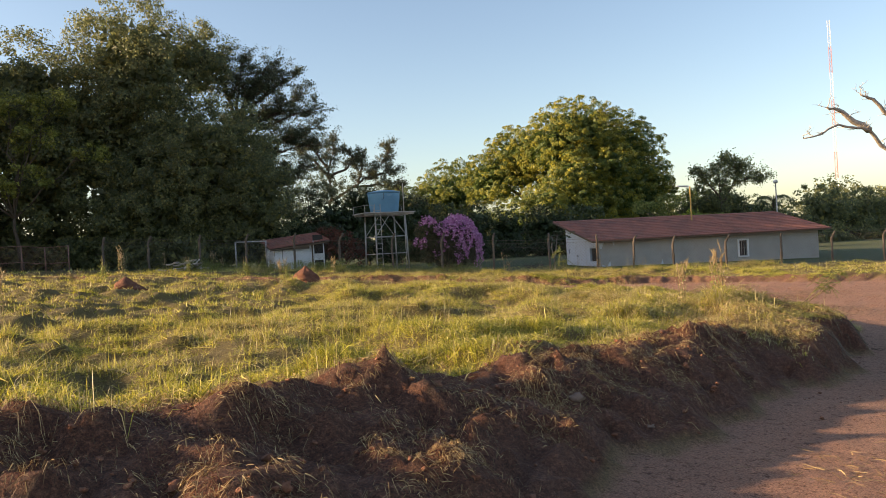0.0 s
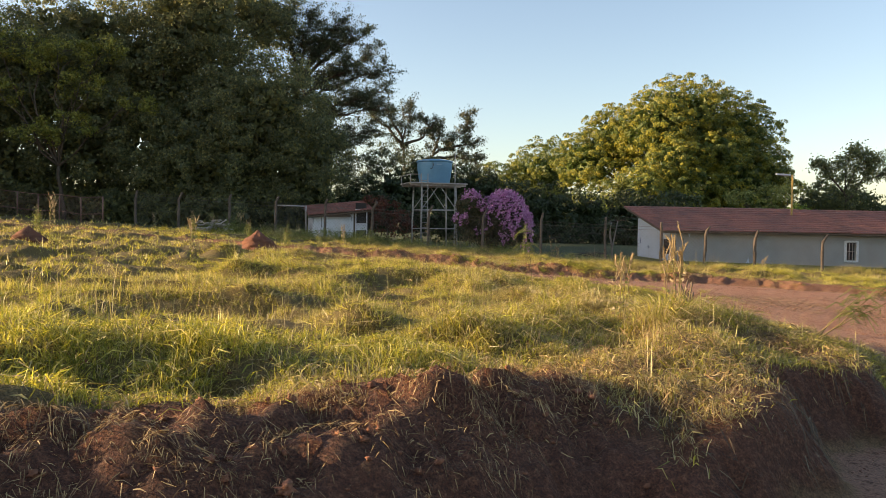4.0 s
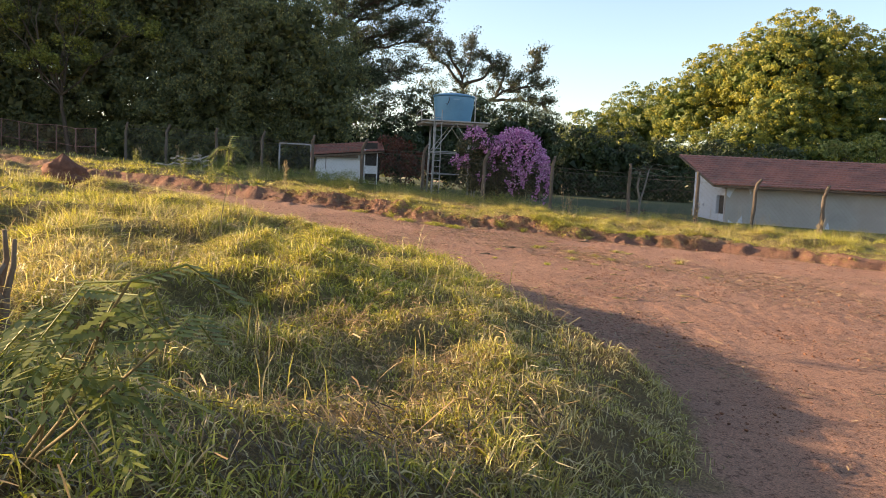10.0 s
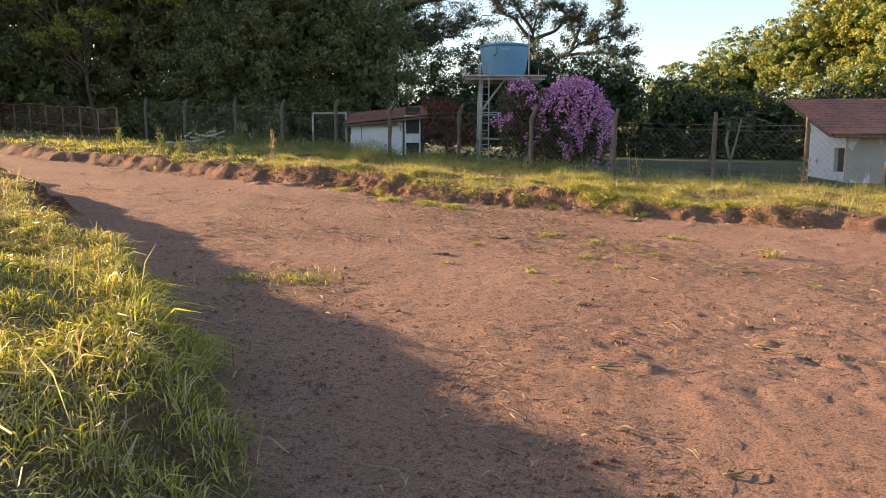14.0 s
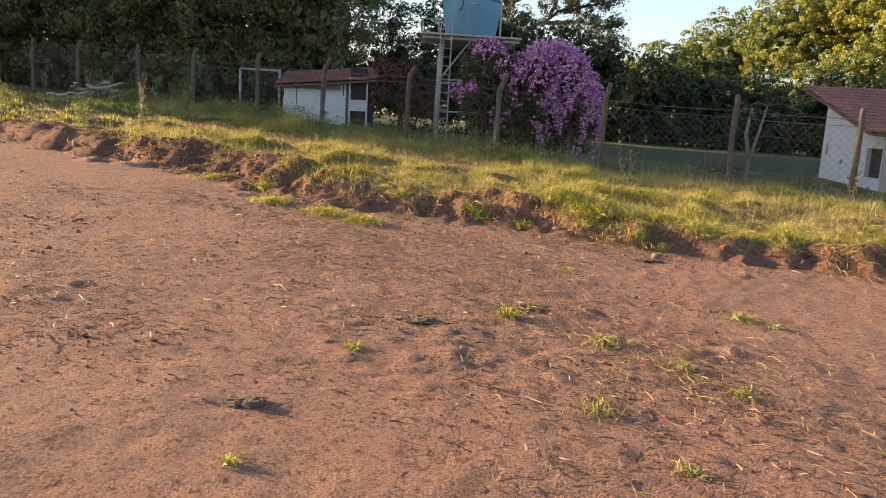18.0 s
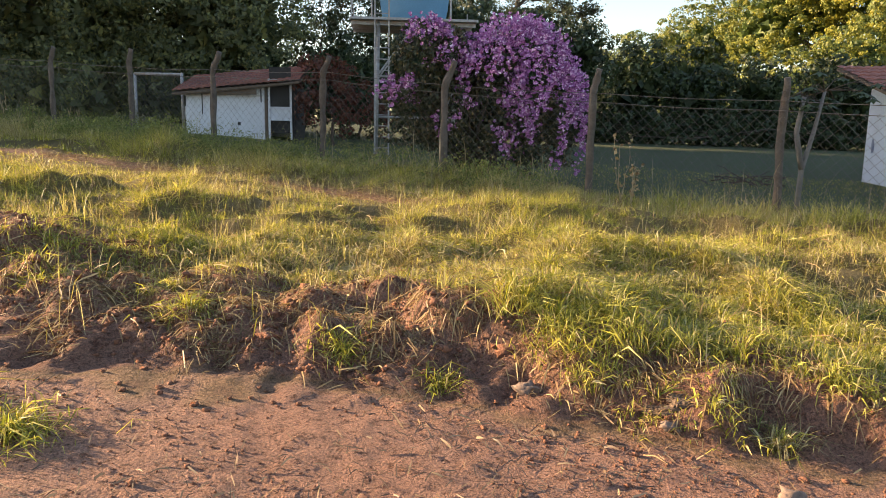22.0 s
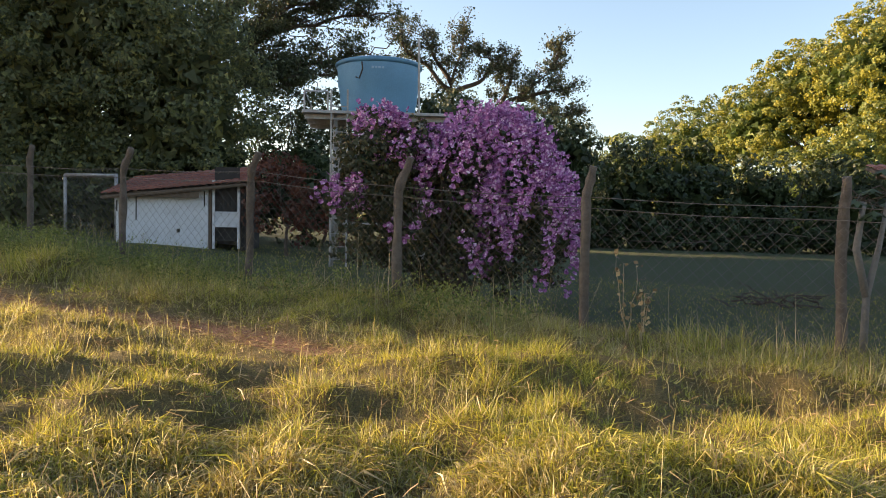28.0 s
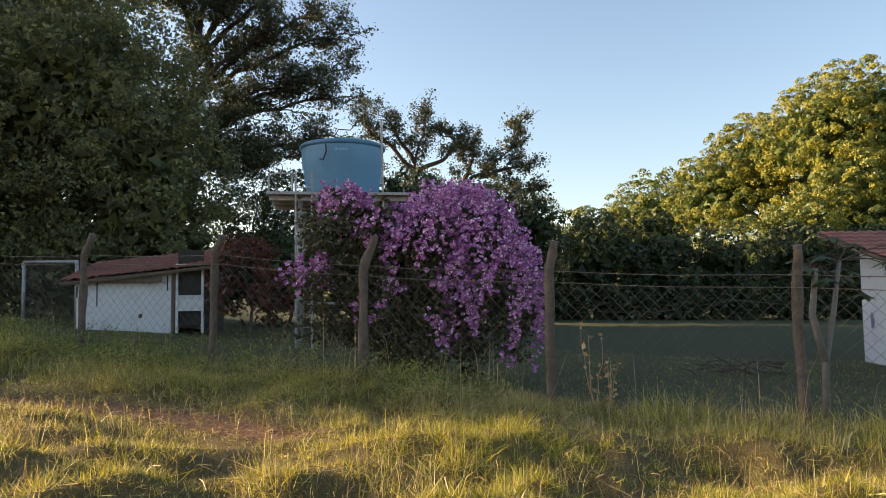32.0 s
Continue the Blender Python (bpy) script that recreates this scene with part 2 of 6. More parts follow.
M_MAST_RED = worn("mast_red", (0.55, 0.22, 0.18), (0.5, 0.25, 0.2), 1.0, 0.6)
M_MAST_WHITE = worn("mast_white", (0.8, 0.78, 0.78), (0.7, 0.68, 0.68), 1.0, 0.6)
M_LAMP = worn("lamp_grey", (0.55, 0.57, 0.58), (0.4, 0.4, 0.4), 3.0, 0.4)
M_YELLOW = worn("yellow_pole", (0.42, 0.27, 0.06), (0.25, 0.17, 0.06), 5.0, 0.7)
glass_set = shader("pane_glass", 0.08)
M_GLASS = glass_set[0]
glass_set[3].inputs["Base Color"].default_value = (0.02, 0.025, 0.03, 1)


# ---- mesh tools ----
class Shape:
    """Gathers vertices and faces of one mesh."""

    def __init__(self):
        self.v, self.f = [], []

    def add(self, verts, faces):
        n = len(self.v)
        self.v += [tuple(p) for p in verts]
        self.f += [tuple(n + i for i in f) for f in faces]
        return self

    def box(self, x, y, z, sx, sy, sz, turn=0.0, cut=0.0):
        """A box of that size about its centre, its upright edges chamfered by cut, turned about z by degrees."""
        c = min(cut, sx / 3, sy / 3)
        a, b, h = sx / 2, sy / 2, sz / 2
        ring = [(-a + c, -b), (a - c, -b), (a, -b + c), (a, b - c), (a - c, b), (-a + c, b), (-a, b - c), (-a, -b + c)] if c else [(-a, -b), (a, -b), (a, b), (-a, b)]
        k, s = math.cos(radians(turn)), math.sin(radians(turn))
        n = len(ring)
        pts = [(x + p * k - q * s, y + p * s + q * k, z + e) for e in (-h, h) for p, q in ring]
        return self.add(pts, [tuple(range(n - 1, -1, -1)), tuple(range(n, 2 * n))] + [(i, (i + 1) % n, n + (i + 1) % n, n + i) for i in range(n)])

    def tube(self, points, radii, sides=6, caps=True, squash=1.0):
        pts = [Vector(p) for p in points]
        if isinstance(radii, (int, float)):
            radii = [radii] * len(pts)
        verts, faces = [], []
        side = None
        for i, p in enumerate(pts):
            way = (pts[min(i + 1, len(pts) - 1)] - pts[max(i - 1, 0)]).normalized()
            if side is None:
                side = way.cross(Vector((0, 0, 1)) if abs(way.z) < 0.9 else Vector((0, 1, 0))).normalized()
            side = (side - way * side.dot(way)).normalized()
            up = way.cross(side)
            for k in range(sides):
                a = math.tau * k / sides
                verts.append(p + (side * math.cos(a) + up * math.sin(a) * squash) * radii[i])
        for i in range(len(pts) - 1):
            for k in range(sides):
                j = (k + 1) % sides
                faces.append((i * sides + k, i * sides + j, (i + 1) * sides + j, (i + 1) * sides + k))
        if caps:
            faces += [tuple(range(sides - 1, -1, -1)), tuple(range((len(pts) - 1) * sides, len(pts) * sides))]
        return self.add(verts, faces)

    def spin(self, profile, sides=32, x=0.0, y=0.0):
        """A profile of (radius, height) turned about an upright axis."""
        n = len(profile)
        verts = [(x + r * math.cos(math.tau * k / sides), y + r * math.sin(math.tau * k / sides), z) for k in range(sides) for r, z in profile]
        faces = [(k * n + i, ((k + 1) % sides) * n + i, ((k + 1) % sides) * n + i + 1, k * n + i + 1) for k in range(sides) for i in range(n - 1)]
        return self.add(verts, faces)

    def lump(self, x, y, z, rx, ry, rz, seed, rings=6, sides=9, rough=0.35):
        """An uneven clod or stone."""
        verts = [(x, y, z - rz)]
        for i in range(1, rings):
            e = -math.pi / 2 + math.pi * i / rings
            for k in range(sides):
                a = math.tau * k / sides
                d = Vector((math.cos(a) * math.cos(e), math.sin(a) * math.cos(e), math.sin(e)))
                q = 1 + rough * noise.noise(d * 1.7 + Vector((seed * 3.1, seed * 1.7, seed))) + rough * 0.6 * noise.noise(d * 4.0 + Vector((seed, 7, 3)))
                verts.append((x + d.x * rx * q, y + d.y * ry * q, z + d.z * rz * q))
        verts.append((x, y, z + rz))
        last = len(verts) - 1
        faces = [(0, 1 + (k + 1) % sides, 1 + k) for k in range(sides)]
        for i in range(rings - 2):
            for k in range(sides):
                j = (k + 1) % sides
                faces.append((1 + i * sides + k, 1 + i * sides + j, 1 + (i + 1) * sides + j, 1 + (i + 1) * sides + k))
        faces += [(last, last - sides + k, last - sides + (k + 1) % sides) for k in range(sides)]
        return self.add(verts, faces)

    def mesh(self, name, material, smooth=False):
        m = bpy.data.meshes.new(name)
        m.from_pydata(self.v, [], self.f)
        m.materials.append(material)
        if smooth:
            m.shade_smooth()
        m.update()
        return m


def part(name, shape, material, parent=None, label="", smooth=False, soft=0.0):
    ob = new(name, shape.mesh(name, material, smooth) if isinstance(shape, Shape) else shape)
    ob.parent = parent
    if label:
        ob["label"] = label
    if soft:
        b = ob.modifiers.new("soft", "BEVEL")
        b.width, b.segments, b.limit_method = soft, 2, "ANGLE"
    return ob


def thing(name, x, y, z, label, category, group="", kind="", turn=0.0):
    ob = new(name)
    ob.empty_display_size = 0.2
    ob.matrix_world = pose(x, y, z, 0, 0, turn)
    return tagged(ob, label, category, group, kind)


def raw_mesh(name, verts, tris, material, attributes=(), smooth=False):
    """A mesh of triangles or quads from number arrays."""
    m = bpy.data.meshes.new(name)
    k = tris.shape[1]
    m.vertices.add(len(verts))
    m.vertices.foreach_set("co", np.ascontiguousarray(verts, dtype=np.float32).ravel())
    m.loops.add(tris.size)
    m.loops.foreach_set("vertex_index", np.ascontiguousarray(tris, dtype=np.int32).ravel())
    m.polygons.add(len(tris))
    m.polygons.foreach_set("loop_start", np.arange(0, tris.size, k, dtype=np.int32))
    m.update(calc_edges=True)
    for key, values in attributes:
        m.attributes.new(key, "FLOAT", "POINT").data.foreach_set("value", np.ascontiguousarray(values, dtype=np.float32))
    m.materials.append(material)
    if smooth:
        m.shade_smooth()
    return m


rng = np.random.default_rng(7)


def value_noise(x, y, seed=0):
    xi, yi = np.floor(x).astype(np.int64), np.floor(y).astype(np.int64)
    fx, fy = x - xi, y - yi
    fx, fy = fx * fx * (3 - 2 * fx), fy * fy * (3 - 2 * fy)

    def corner(a, b):
        h = (a * 374761393 + b * 668265263 + seed * 974634777) & 0xFFFFFFFF
        h = ((h ^ (h >> 13)) * 1274126177) & 0xFFFFFFFF
        return ((h ^ (h >> 16)) & 0xFFFF) / 65535.0

    top = corner(xi, yi) * (1 - fx) + corner(xi + 1, yi) * fx
    low = corner(xi, yi + 1) * (1 - fx) + corner(xi + 1, yi + 1) * fx
    return top * (1 - fy) + low * fy - 0.5


def fbm(x, y, scale, octaves=4, seed=0):
    out, k, w = 0.0, scale, 1.0
    for i in range(octaves):
        out = out + w * value_noise(x * k + 17.3 * i, y * k - 9.1 * i, seed + i)
        k, w = k * 2.03, w * 0.52
    return out


def step(a, b, v):
    t = np.clip((v - a) / (b - a), 0, 1)
    return t * t * (3 - 2 * t)


def inside(x, y, poly):
    """The distance from the edge of a polygon, positive inside."""
    best, odd = np.full(np.shape(x), 1e9), np.zeros(np.shape(x), bool)
    for (ax, ay), (bx, by) in zip(poly, poly[1:] + poly[:1]):
        dx, dy = bx - ax, by - ay
        t = np.clip(((x - ax) * dx + (y - ay) * dy) / (dx * dx + dy * dy), 0, 1)
        best = np.minimum(best, np.hypot(x - ax - t * dx, y - ay - t * dy))
        odd ^= ((ay > y) != (by > y)) & (x < (bx - ax) * (y - ay) / ((by - ay) if by != ay else 1e-9) + ax)
    return np.where(odd, best, -best)


def from_line(x, y, line):
    best = np.full(np.shape(x), 1e9)
    for (ax, ay), (bx, by) in zip(line, line[1:]):
        dx, dy = bx - ax, by - ay
        t = np.clip(((x - ax) * dx + (y - ay) * dy) / (dx * dx + dy * dy), 0, 1)
        best = np.minimum(best, np.hypot(x - ax - t * dx, y - ay - t * dy))
    return best


# ---- the lie of the land ----
FIELD = [(-90, -40), (-30, -8.6), (-20, -3.5), (-14.8, -0.6), (-11, 1.3), (-10.0, 1.55), (-7.35, 2.92), (-5.6, 4.32), (-4.45, 5.25), (-3.83, 6.25), (-3.45, 7.4), (-3.37, 8.4), (-3.62, 9.4), (-4.2, 10.7), (-5.1, 12.6), (-6.3, 14.6), (-8.2, 17.4), (-10.5, 20.5), (-15, 25.3), (-24, 32), (-90, 74)]
VERGE = [(90, -46), (40, -10), (22, 4.0), (14, 11.3), (10.5, 14.8), (7.3, 18.1), (5.2, 20.0), (4.3, 20.5), (1.4, 21.2), (-1, 22.0), (-3, 22.1), (-5, 23.6), (-9.7, 26.7), (-14, 29.2), (-24, 36), (-90, 82), (-700, 400), (-700, 700), (700, 700), (700, -300)]
WALKED = [(-18.2, -4.4), (-5.0, 3.0), (-2.5, 12.0), (-0.2, 21.3)]
FENCE = [(-60.0, 69.2), (-6.86, 36.75), (5.26, 29.35), (7.13, 27.6), (9.0, 26.55), (11.3, 26.05), (14.6, 25.3), (40.0, 17.5)]
SPOIL = [(-7.0, 25.7), (-4.2, 24.2), (-2.4, 23.4), (-1.0, 23.1)]
FOOTPATH = [(-8.0, 32.6), (-4.5, 30.85), (-3.4, 30.42), (-2.6, 30.26), (-1.9, 29.9), (-1.3, 29.3), (-0.85, 28.95)]


HUMPS = ((-8.2, 5.0, 1.1, 0.14), (-6.9, 5.3, 0.8, 0.10), (-9.6, 3.6, 0.7, 0.12))
RIM = [(-40.0, -10.0), (-24.0, -2.2), (-18.6, 0.35), (-16.1, 1.05), (-11.5, 2.35), (-9.9, 3.0), (-8.0, 3.6)]
MOUNDS = ((-18.6, 0.40, 0.45, 0.36), (-17.2, 0.77, 0.42, 0.28), (-16.1, 1.08, 0.34, 0.46), (-14.2, 1.50, 0.45, 0.12), (-13.6, 1.65, 0.32, 0.10), (-12.4, 2.0, 0.45, 0.18), (-11.55, 2.28, 0.40, 0.32), (-10.85, 2.55, 0.36, 0.18), (-17.5, -0.6, 0.45, 0.26), (-16.2, -0.2, 0.40, 0.20), (-15.2, 0.45, 0.42, 0.20), (-14.5, 0.75, 0.35, 0.14), (-12.9, 1.4, 0.30, 0.12), (-19.6, -1.0, 0.6, 0.3))


def fence_side(x, y):
    """Metres behind the fence line (negative: on the road's side)."""
    return (y - np.interp(x, [p[0] for p in FENCE], [p[1] for p in FENCE])) * 0.85


def base_height(x, y):
    x, y = np.clip(x, -45, 60), np.clip(y, -25, 70)
    return -0.14 - 0.05 * np.minimum(x, 3) - 0.02 * np.maximum(x - 3, 0) + 0.025 * (y - 20)


def land(x, y):
    """Height, and how far the ground is road, bare earth and lawn."""
    x, y = np.asarray(x, float), np.asarray(y, float)
    rag = fbm(x, y, 0.55, 4, 3)
    calm = 1 - 0.6 * np.exp(-((x + 3.9) ** 2 + (y - 7.5) ** 2) / 9.0)
    f = inside(x, y, FIELD) + 0.7 * calm * rag + 0.25 * fbm(x, y, 2.4, 3, 9)
    v = inside(x, y, VERGE) + 0.6 * rag + 0.3 * fbm(x, y, 2.1, 3, 5)
    corner = 1 - 0.55 * np.exp(-((x + 4.0) ** 2 / 3.4 + (y - 6.2) ** 2 / 5.0))
    edge = 0.62 - 0.05 * step(6.0, 9.0, y) - 0.14 * step(-5.8, -7.0, x)
    heap = step(-9.4, -10.8, x) * step(9.0, 5.0, y - 0.5 * (x + 12))
    back = y - np.interp(x, [p[0] for p in RIM], [p[1] for p in RIM])
    climb = np.clip(f / np.maximum(f - 0.93 * np.minimum(back, 0), edge), 0, 1)
    lumps = 0.55 + 0.9 * fbm(x, y, 0.9, 3, 21) + 0.8 * fbm(x, y, 3.2, 3, 23)
    z = base_height(x, y) + 0.44 * corner * ((1 - heap) * step(0.0, 1.0, f / edge) + heap * climb ** 0.75) * (1 - 0.25 * step(3, 9, f))
    z = z + 0.08 * heap * np.exp(-(((back + 0.1) / 0.35) ** 2)) * np.clip(lumps, 0, 2)
    for mx, my, mr, mh in MOUNDS:
        d2 = ((x - mx + 0.5 * fbm(x, y, 1.6, 3, 27)) ** 2 + (y - my + 0.5 * fbm(x, y, 1.6, 3, 29)) ** 2) / (1.35 * mr) ** 2
        z = z + 0.60 * mh * np.exp(-d2) * (1 + 0.8 * fbm(x, y, 3.0, 3, 25))
    z = z + 0.36 * fbm(x, y, 1.05, 3, 31) * step(0.5, 1.8, f) * (1 - heap * step(0.6, 0.0, back))
    z = z + 0.10 * np.exp(-(((f - 0.75) / 0.5) ** 2)) * step(-5.4, -6.8, x) * (1 - heap)
    for mx, my, mr, mh in HUMPS:
        z = z + mh * np.exp(-((x - mx) ** 2 + (y - my) ** 2) / mr ** 2)
    fs = fence_side(x, y)
    trod = np.exp(-((from_line(x, y, FOOTPATH) / (0.28 + 0.12 * fbm(x, y, 1.6, 2, 58))) ** 4))
    wide = 0.55 + 0.9 * step(0.2, -1.2, x) * step(-8.0, -5.0, x)
    z = z + (0.19 + 0.08 * step(-3.0, -6.0, x)) * step(0.0, 1.0, v / wide) + 0.10 * np.exp(-(((v - 0.85) / 0.5) ** 2)) * np.clip(lumps - 0.6 * fbm(x, y, 3.2, 3, 23), 0, 1.2) * step(0.05, 0.4, v)
    z = z + 0.36 * fbm(x, y, 0.95, 3, 33) * step(0.5, 1.6, v) * step(0.5, -0.5, fs) * (1 - np.exp(-((from_line(x, y, FOOTPATH) / 0.9) ** 2)))
    road = step(0.12, -0.12, f) * step(0.12, -0.12, v)
    crumbly = step(-0.15, 0.3, fbm(x, y, 0.7, 3, 44))
    z = z + road * (0.030 * fbm(x, y, 0.35, 3, 41) + 0.014 * fbm(x, y, 2.6, 3, 43) + crumbly * 0.055 * np.clip(fbm(x, y, 8.0, 3, 45) - 0.15, 0, 1) + 0.011 * fbm(x, y, 12.0, 2, 49))
    z = z - road * 0.15 * (0.1 + 0.9 * crumbly) * np.clip(fbm(x, y, 4.2, 4, 46) - 0.46, 0, 0.14)
    crumb = np.maximum(heap * step(0.0, 0.4, f) * step(0.4, 0.0, back), step(0.0, 0.25, v) * step(1.9, 1.0, v))
    z = z + crumb * (1 - 0.4 * step(0.0, 0.25, v)) * (0.07 * fbm(x, y, 1.7, 3, 47) + 0.13 * fbm(x, y, 5.5, 4, 48))
    bare = np.clip(step(0.02, 0.14, f) * ((1 - heap) * step(1.3, 0.6, f) * (0.3 + 0.7 * step(-5.5, -7.5, x)) + heap * step(0.45, 0.15, back)), 0, 1)
    bare = np.maximum(bare, step(-0.02, 0.1, v) * step(1.2, 0.5, v + 0.9 * fbm(x, y, 1.0, 3, 51)))
    z = z - 0.03 * trod
    road = np.maximum(road, 0.8 * trod)
    bare = np.maximum(bare, trod)
    spoil = np.exp(-((from_line(x, y, SPOIL) / (0.95 + 0.5 * fbm(x, y, 1.1, 2, 52))) ** 4)) * step(-0.42, 0.0, fbm(x, y, 1.2, 3, 53))
    z = z + spoil * (0.05 + 0.11 * fbm(x, y, 2.0, 3, 55) + 0.14 * fbm(x, y, 6.0, 4, 57))
    z = z + 0.15 * np.exp(-(((x - 3.4) / 0.5) ** 2 + ((y - 21.1) / 0.35) ** 2))
    bare = np.maximum(bare, spoil)
    # sunlit spoil and verge earth: lightened in colour by mixing in road
    road = np.maximum(road, np.maximum(0.8 * spoil, 0.5 * bare * step(-0.1, 0.1, v)))
    lawn = step(0.5, 1.4, fs) * step(-1, 1, v)
    return z, road, bare, lawn, f, v, fs, heap


def land_z(x, y):
    return float(land(np.array([x]), np.array([y]))[0][0])


def axis(low, high, fine, rough, far, ends):
    """Grid lines: fine between low and high, coarser out to the ends, then growing."""
    mid = np.arange(low, high, fine)
    left, right = np.arange(ends[0], low - 0.5 * rough, rough), np.arange(mid[-1] + rough, ends[1], rough)
    grow = rough * np.cumsum(1.18 ** np.arange(1, 60))
    grow = grow[grow < far]
    return np.concatenate([left[0] - grow[::-1], left, mid, right, right[-1] + grow])


gx, gy = axis(-5.0, 3.5, 0.045, 0.09, 1500, (-19.5, 6.5)), axis(11.5, 24.5, 0.045, 0.09, 1500, (-3.5, 30.5))
GX, GY = np.meshgrid(gx, gy)
gz, g_road, g_bare, g_lawn = land(GX.ravel(), GY.ravel())[:4]
cols = len(gx)
cell = (np.arange(len(gy) - 1)[:, None] * cols + np.arange(cols - 1)).ravel()
ground = new("ground", raw_mesh("ground", np.stack([GX.ravel(), GY.ravel(), gz], 1), np.stack([cell, cell + 1, cell + 1 + cols, cell + cols], 1), M_GROUND, (("road", g_road), ("bare", g_bare), ("lawn", g_lawn)), True))
tagged(ground, "red earth land with a dirt road, banks and verge", "ground", kind="structure")


# ---- grass ----
def blades(name, x, y, z, h, w, dry, material, lean=0.5, way=None, spread=None, segments=2, label="", parent=None):
    """Many grass blades as one mesh: each a tapering strip that bends over."""
    n = len(x)
    a = rng.uniform(0, math.tau, n) if way is None else way
    face = a + math.pi / 2 + rng.normal(0, 0.6, n)
    b = h * np.abs(rng.normal(lean, lean * 0.7, n)) if spread is None else spread
    b = np.minimum(b, h * max(0.7, 2.2 * lean))
    base, sx, sy = np.stack([x, y, z], 1), np.cos(face) * w / 2, np.sin(face) * w / 2
    out = np.stack([np.cos(a), np.sin(a), 0 * a], 1)
    side = np.stack([sx, sy, rng.normal(0, 0.25, n) * w], 1)
    up = np.array([0, 0, 1.0])
    droop = np.clip(1.0 - 0.30 * (b / h) ** 2 * rng.uniform(0.2, 1.2, n), 0.25, 1)
    tip = base + out * b[:, None] + up * (h * droop)[:, None]
    if segments == 2:
        mid = base + out * (b * 0.42)[:, None] + up * (h * 0.66)[:, None]
        verts = np.stack([base - side * 0.7, base + side * 0.7, mid - side, mid + side, tip], 1).reshape(-1, 3)
        tri = np.array([[0, 1, 3], [0, 3, 2], [2, 3, 4]])
        k = 5
    else:
        verts = np.stack([base - side, base + side, tip], 1).reshape(-1, 3)
        tri, k = np.array([[0, 1, 2]]), 3
    tris = (np.arange(n)[:, None, None] * k + tri).reshape(-1, 3)
    return raw_mesh(name, verts, tris, material, (("dry", np.repeat(dry, k)),))


def tufts(area, per_m2, count, size, test):
    """Blade feet gathered into tufts over a rectangle, where test allows."""
    x0, y0, x1, y1 = area
    n = int((x1 - x0) * (y1 - y0) * per_m2)
    cx, cy = rng.uniform(x0, x1, n), rng.uniform(y0, y1, n)
    keep, tall, dry = test(cx, cy)
    cx, cy, tall, dry = cx[keep], cy[keep], tall[keep], dry[keep]
    m = len(cx)
    r, a = np.abs(rng.normal(0, size, (m, count))), rng.uniform(0, math.tau, (m, count))
    x, y = (cx[:, None] + r * np.cos(a)).ravel(), (cy[:, None] + r * np.sin(a)).ravel()
    h = (tall[:, None] * rng.uniform(0.35, 1.15, (m, count)) * (1 + 0.35 * (rng.random((m, count)) < 0.04))).ravel()
    dead = rng.random(m * count) < np.repeat(dry, count)
    d = np.where(dead, rng.uniform(0.6, 1.0, m * count), rng.uniform(0.0, 0.25, m * count))
    return x, y, h, d, rng.uniform(0, math.tau, m * count)


def field_test(near, far):
    def test(x, y):
        _, road, bare, lawn, f, v, fs, heap = land(x, y)
        d = from_line(x, y, WALKED)
        back = y - np.interp(x, [p[0] for p in RIM], [p[1] for p in RIM])
        ok = (f > 0.05 + step(-5.8, -7.2, x) * (0.28 + 0.4 * rng.random(len(x)) ** 0.5)) & ((heap < rng.random(len(x))) | (back > 0.12 + 0.4 * rng.random(len(x)) + 0.4 * fbm(x, y, 1.5, 2, 63))) & (d >= near) & (d < far)
        patch = fbm(x, y, 0.9, 3, 61)
        ok &= rng.random(len(x)) < np.clip(0.95 + 1.3 * patch + 0.8 * fbm(x, y, 2.6, 2, 67), 0.45, 1)
        tall = 0.075 + 0.11 * np.clip(fbm(x, y, 1.05, 3, 31) + 0.10, 0, 1) + 0.20 * np.clip(fbm(x, y, 2.6, 2, 67) + 0.02, 0, 1) + 0.03 * np.exp(-(((x + 8.2) ** 2 + (y - 4.8) ** 2) / 7.0))
        tall = tall * (1 - 0.4 * np.exp(-((x + 4.3) ** 2 + (y - 8.0) ** 2) / 9.0))
        mat = np.exp(-(((f - 1.1) / 1.1) ** 2)) * step(-4.6, -6.2, x)
        tall = tall * (1 - 0.30 * mat)
        return ok, tall, np.clip(0.38 + 0.9 * fbm(x, y, 0.5, 3, 65) + 0.3 * np.exp(-((f / 1.1) ** 2)) + 0.02 * mat, 0.15, 0.88)
    return test


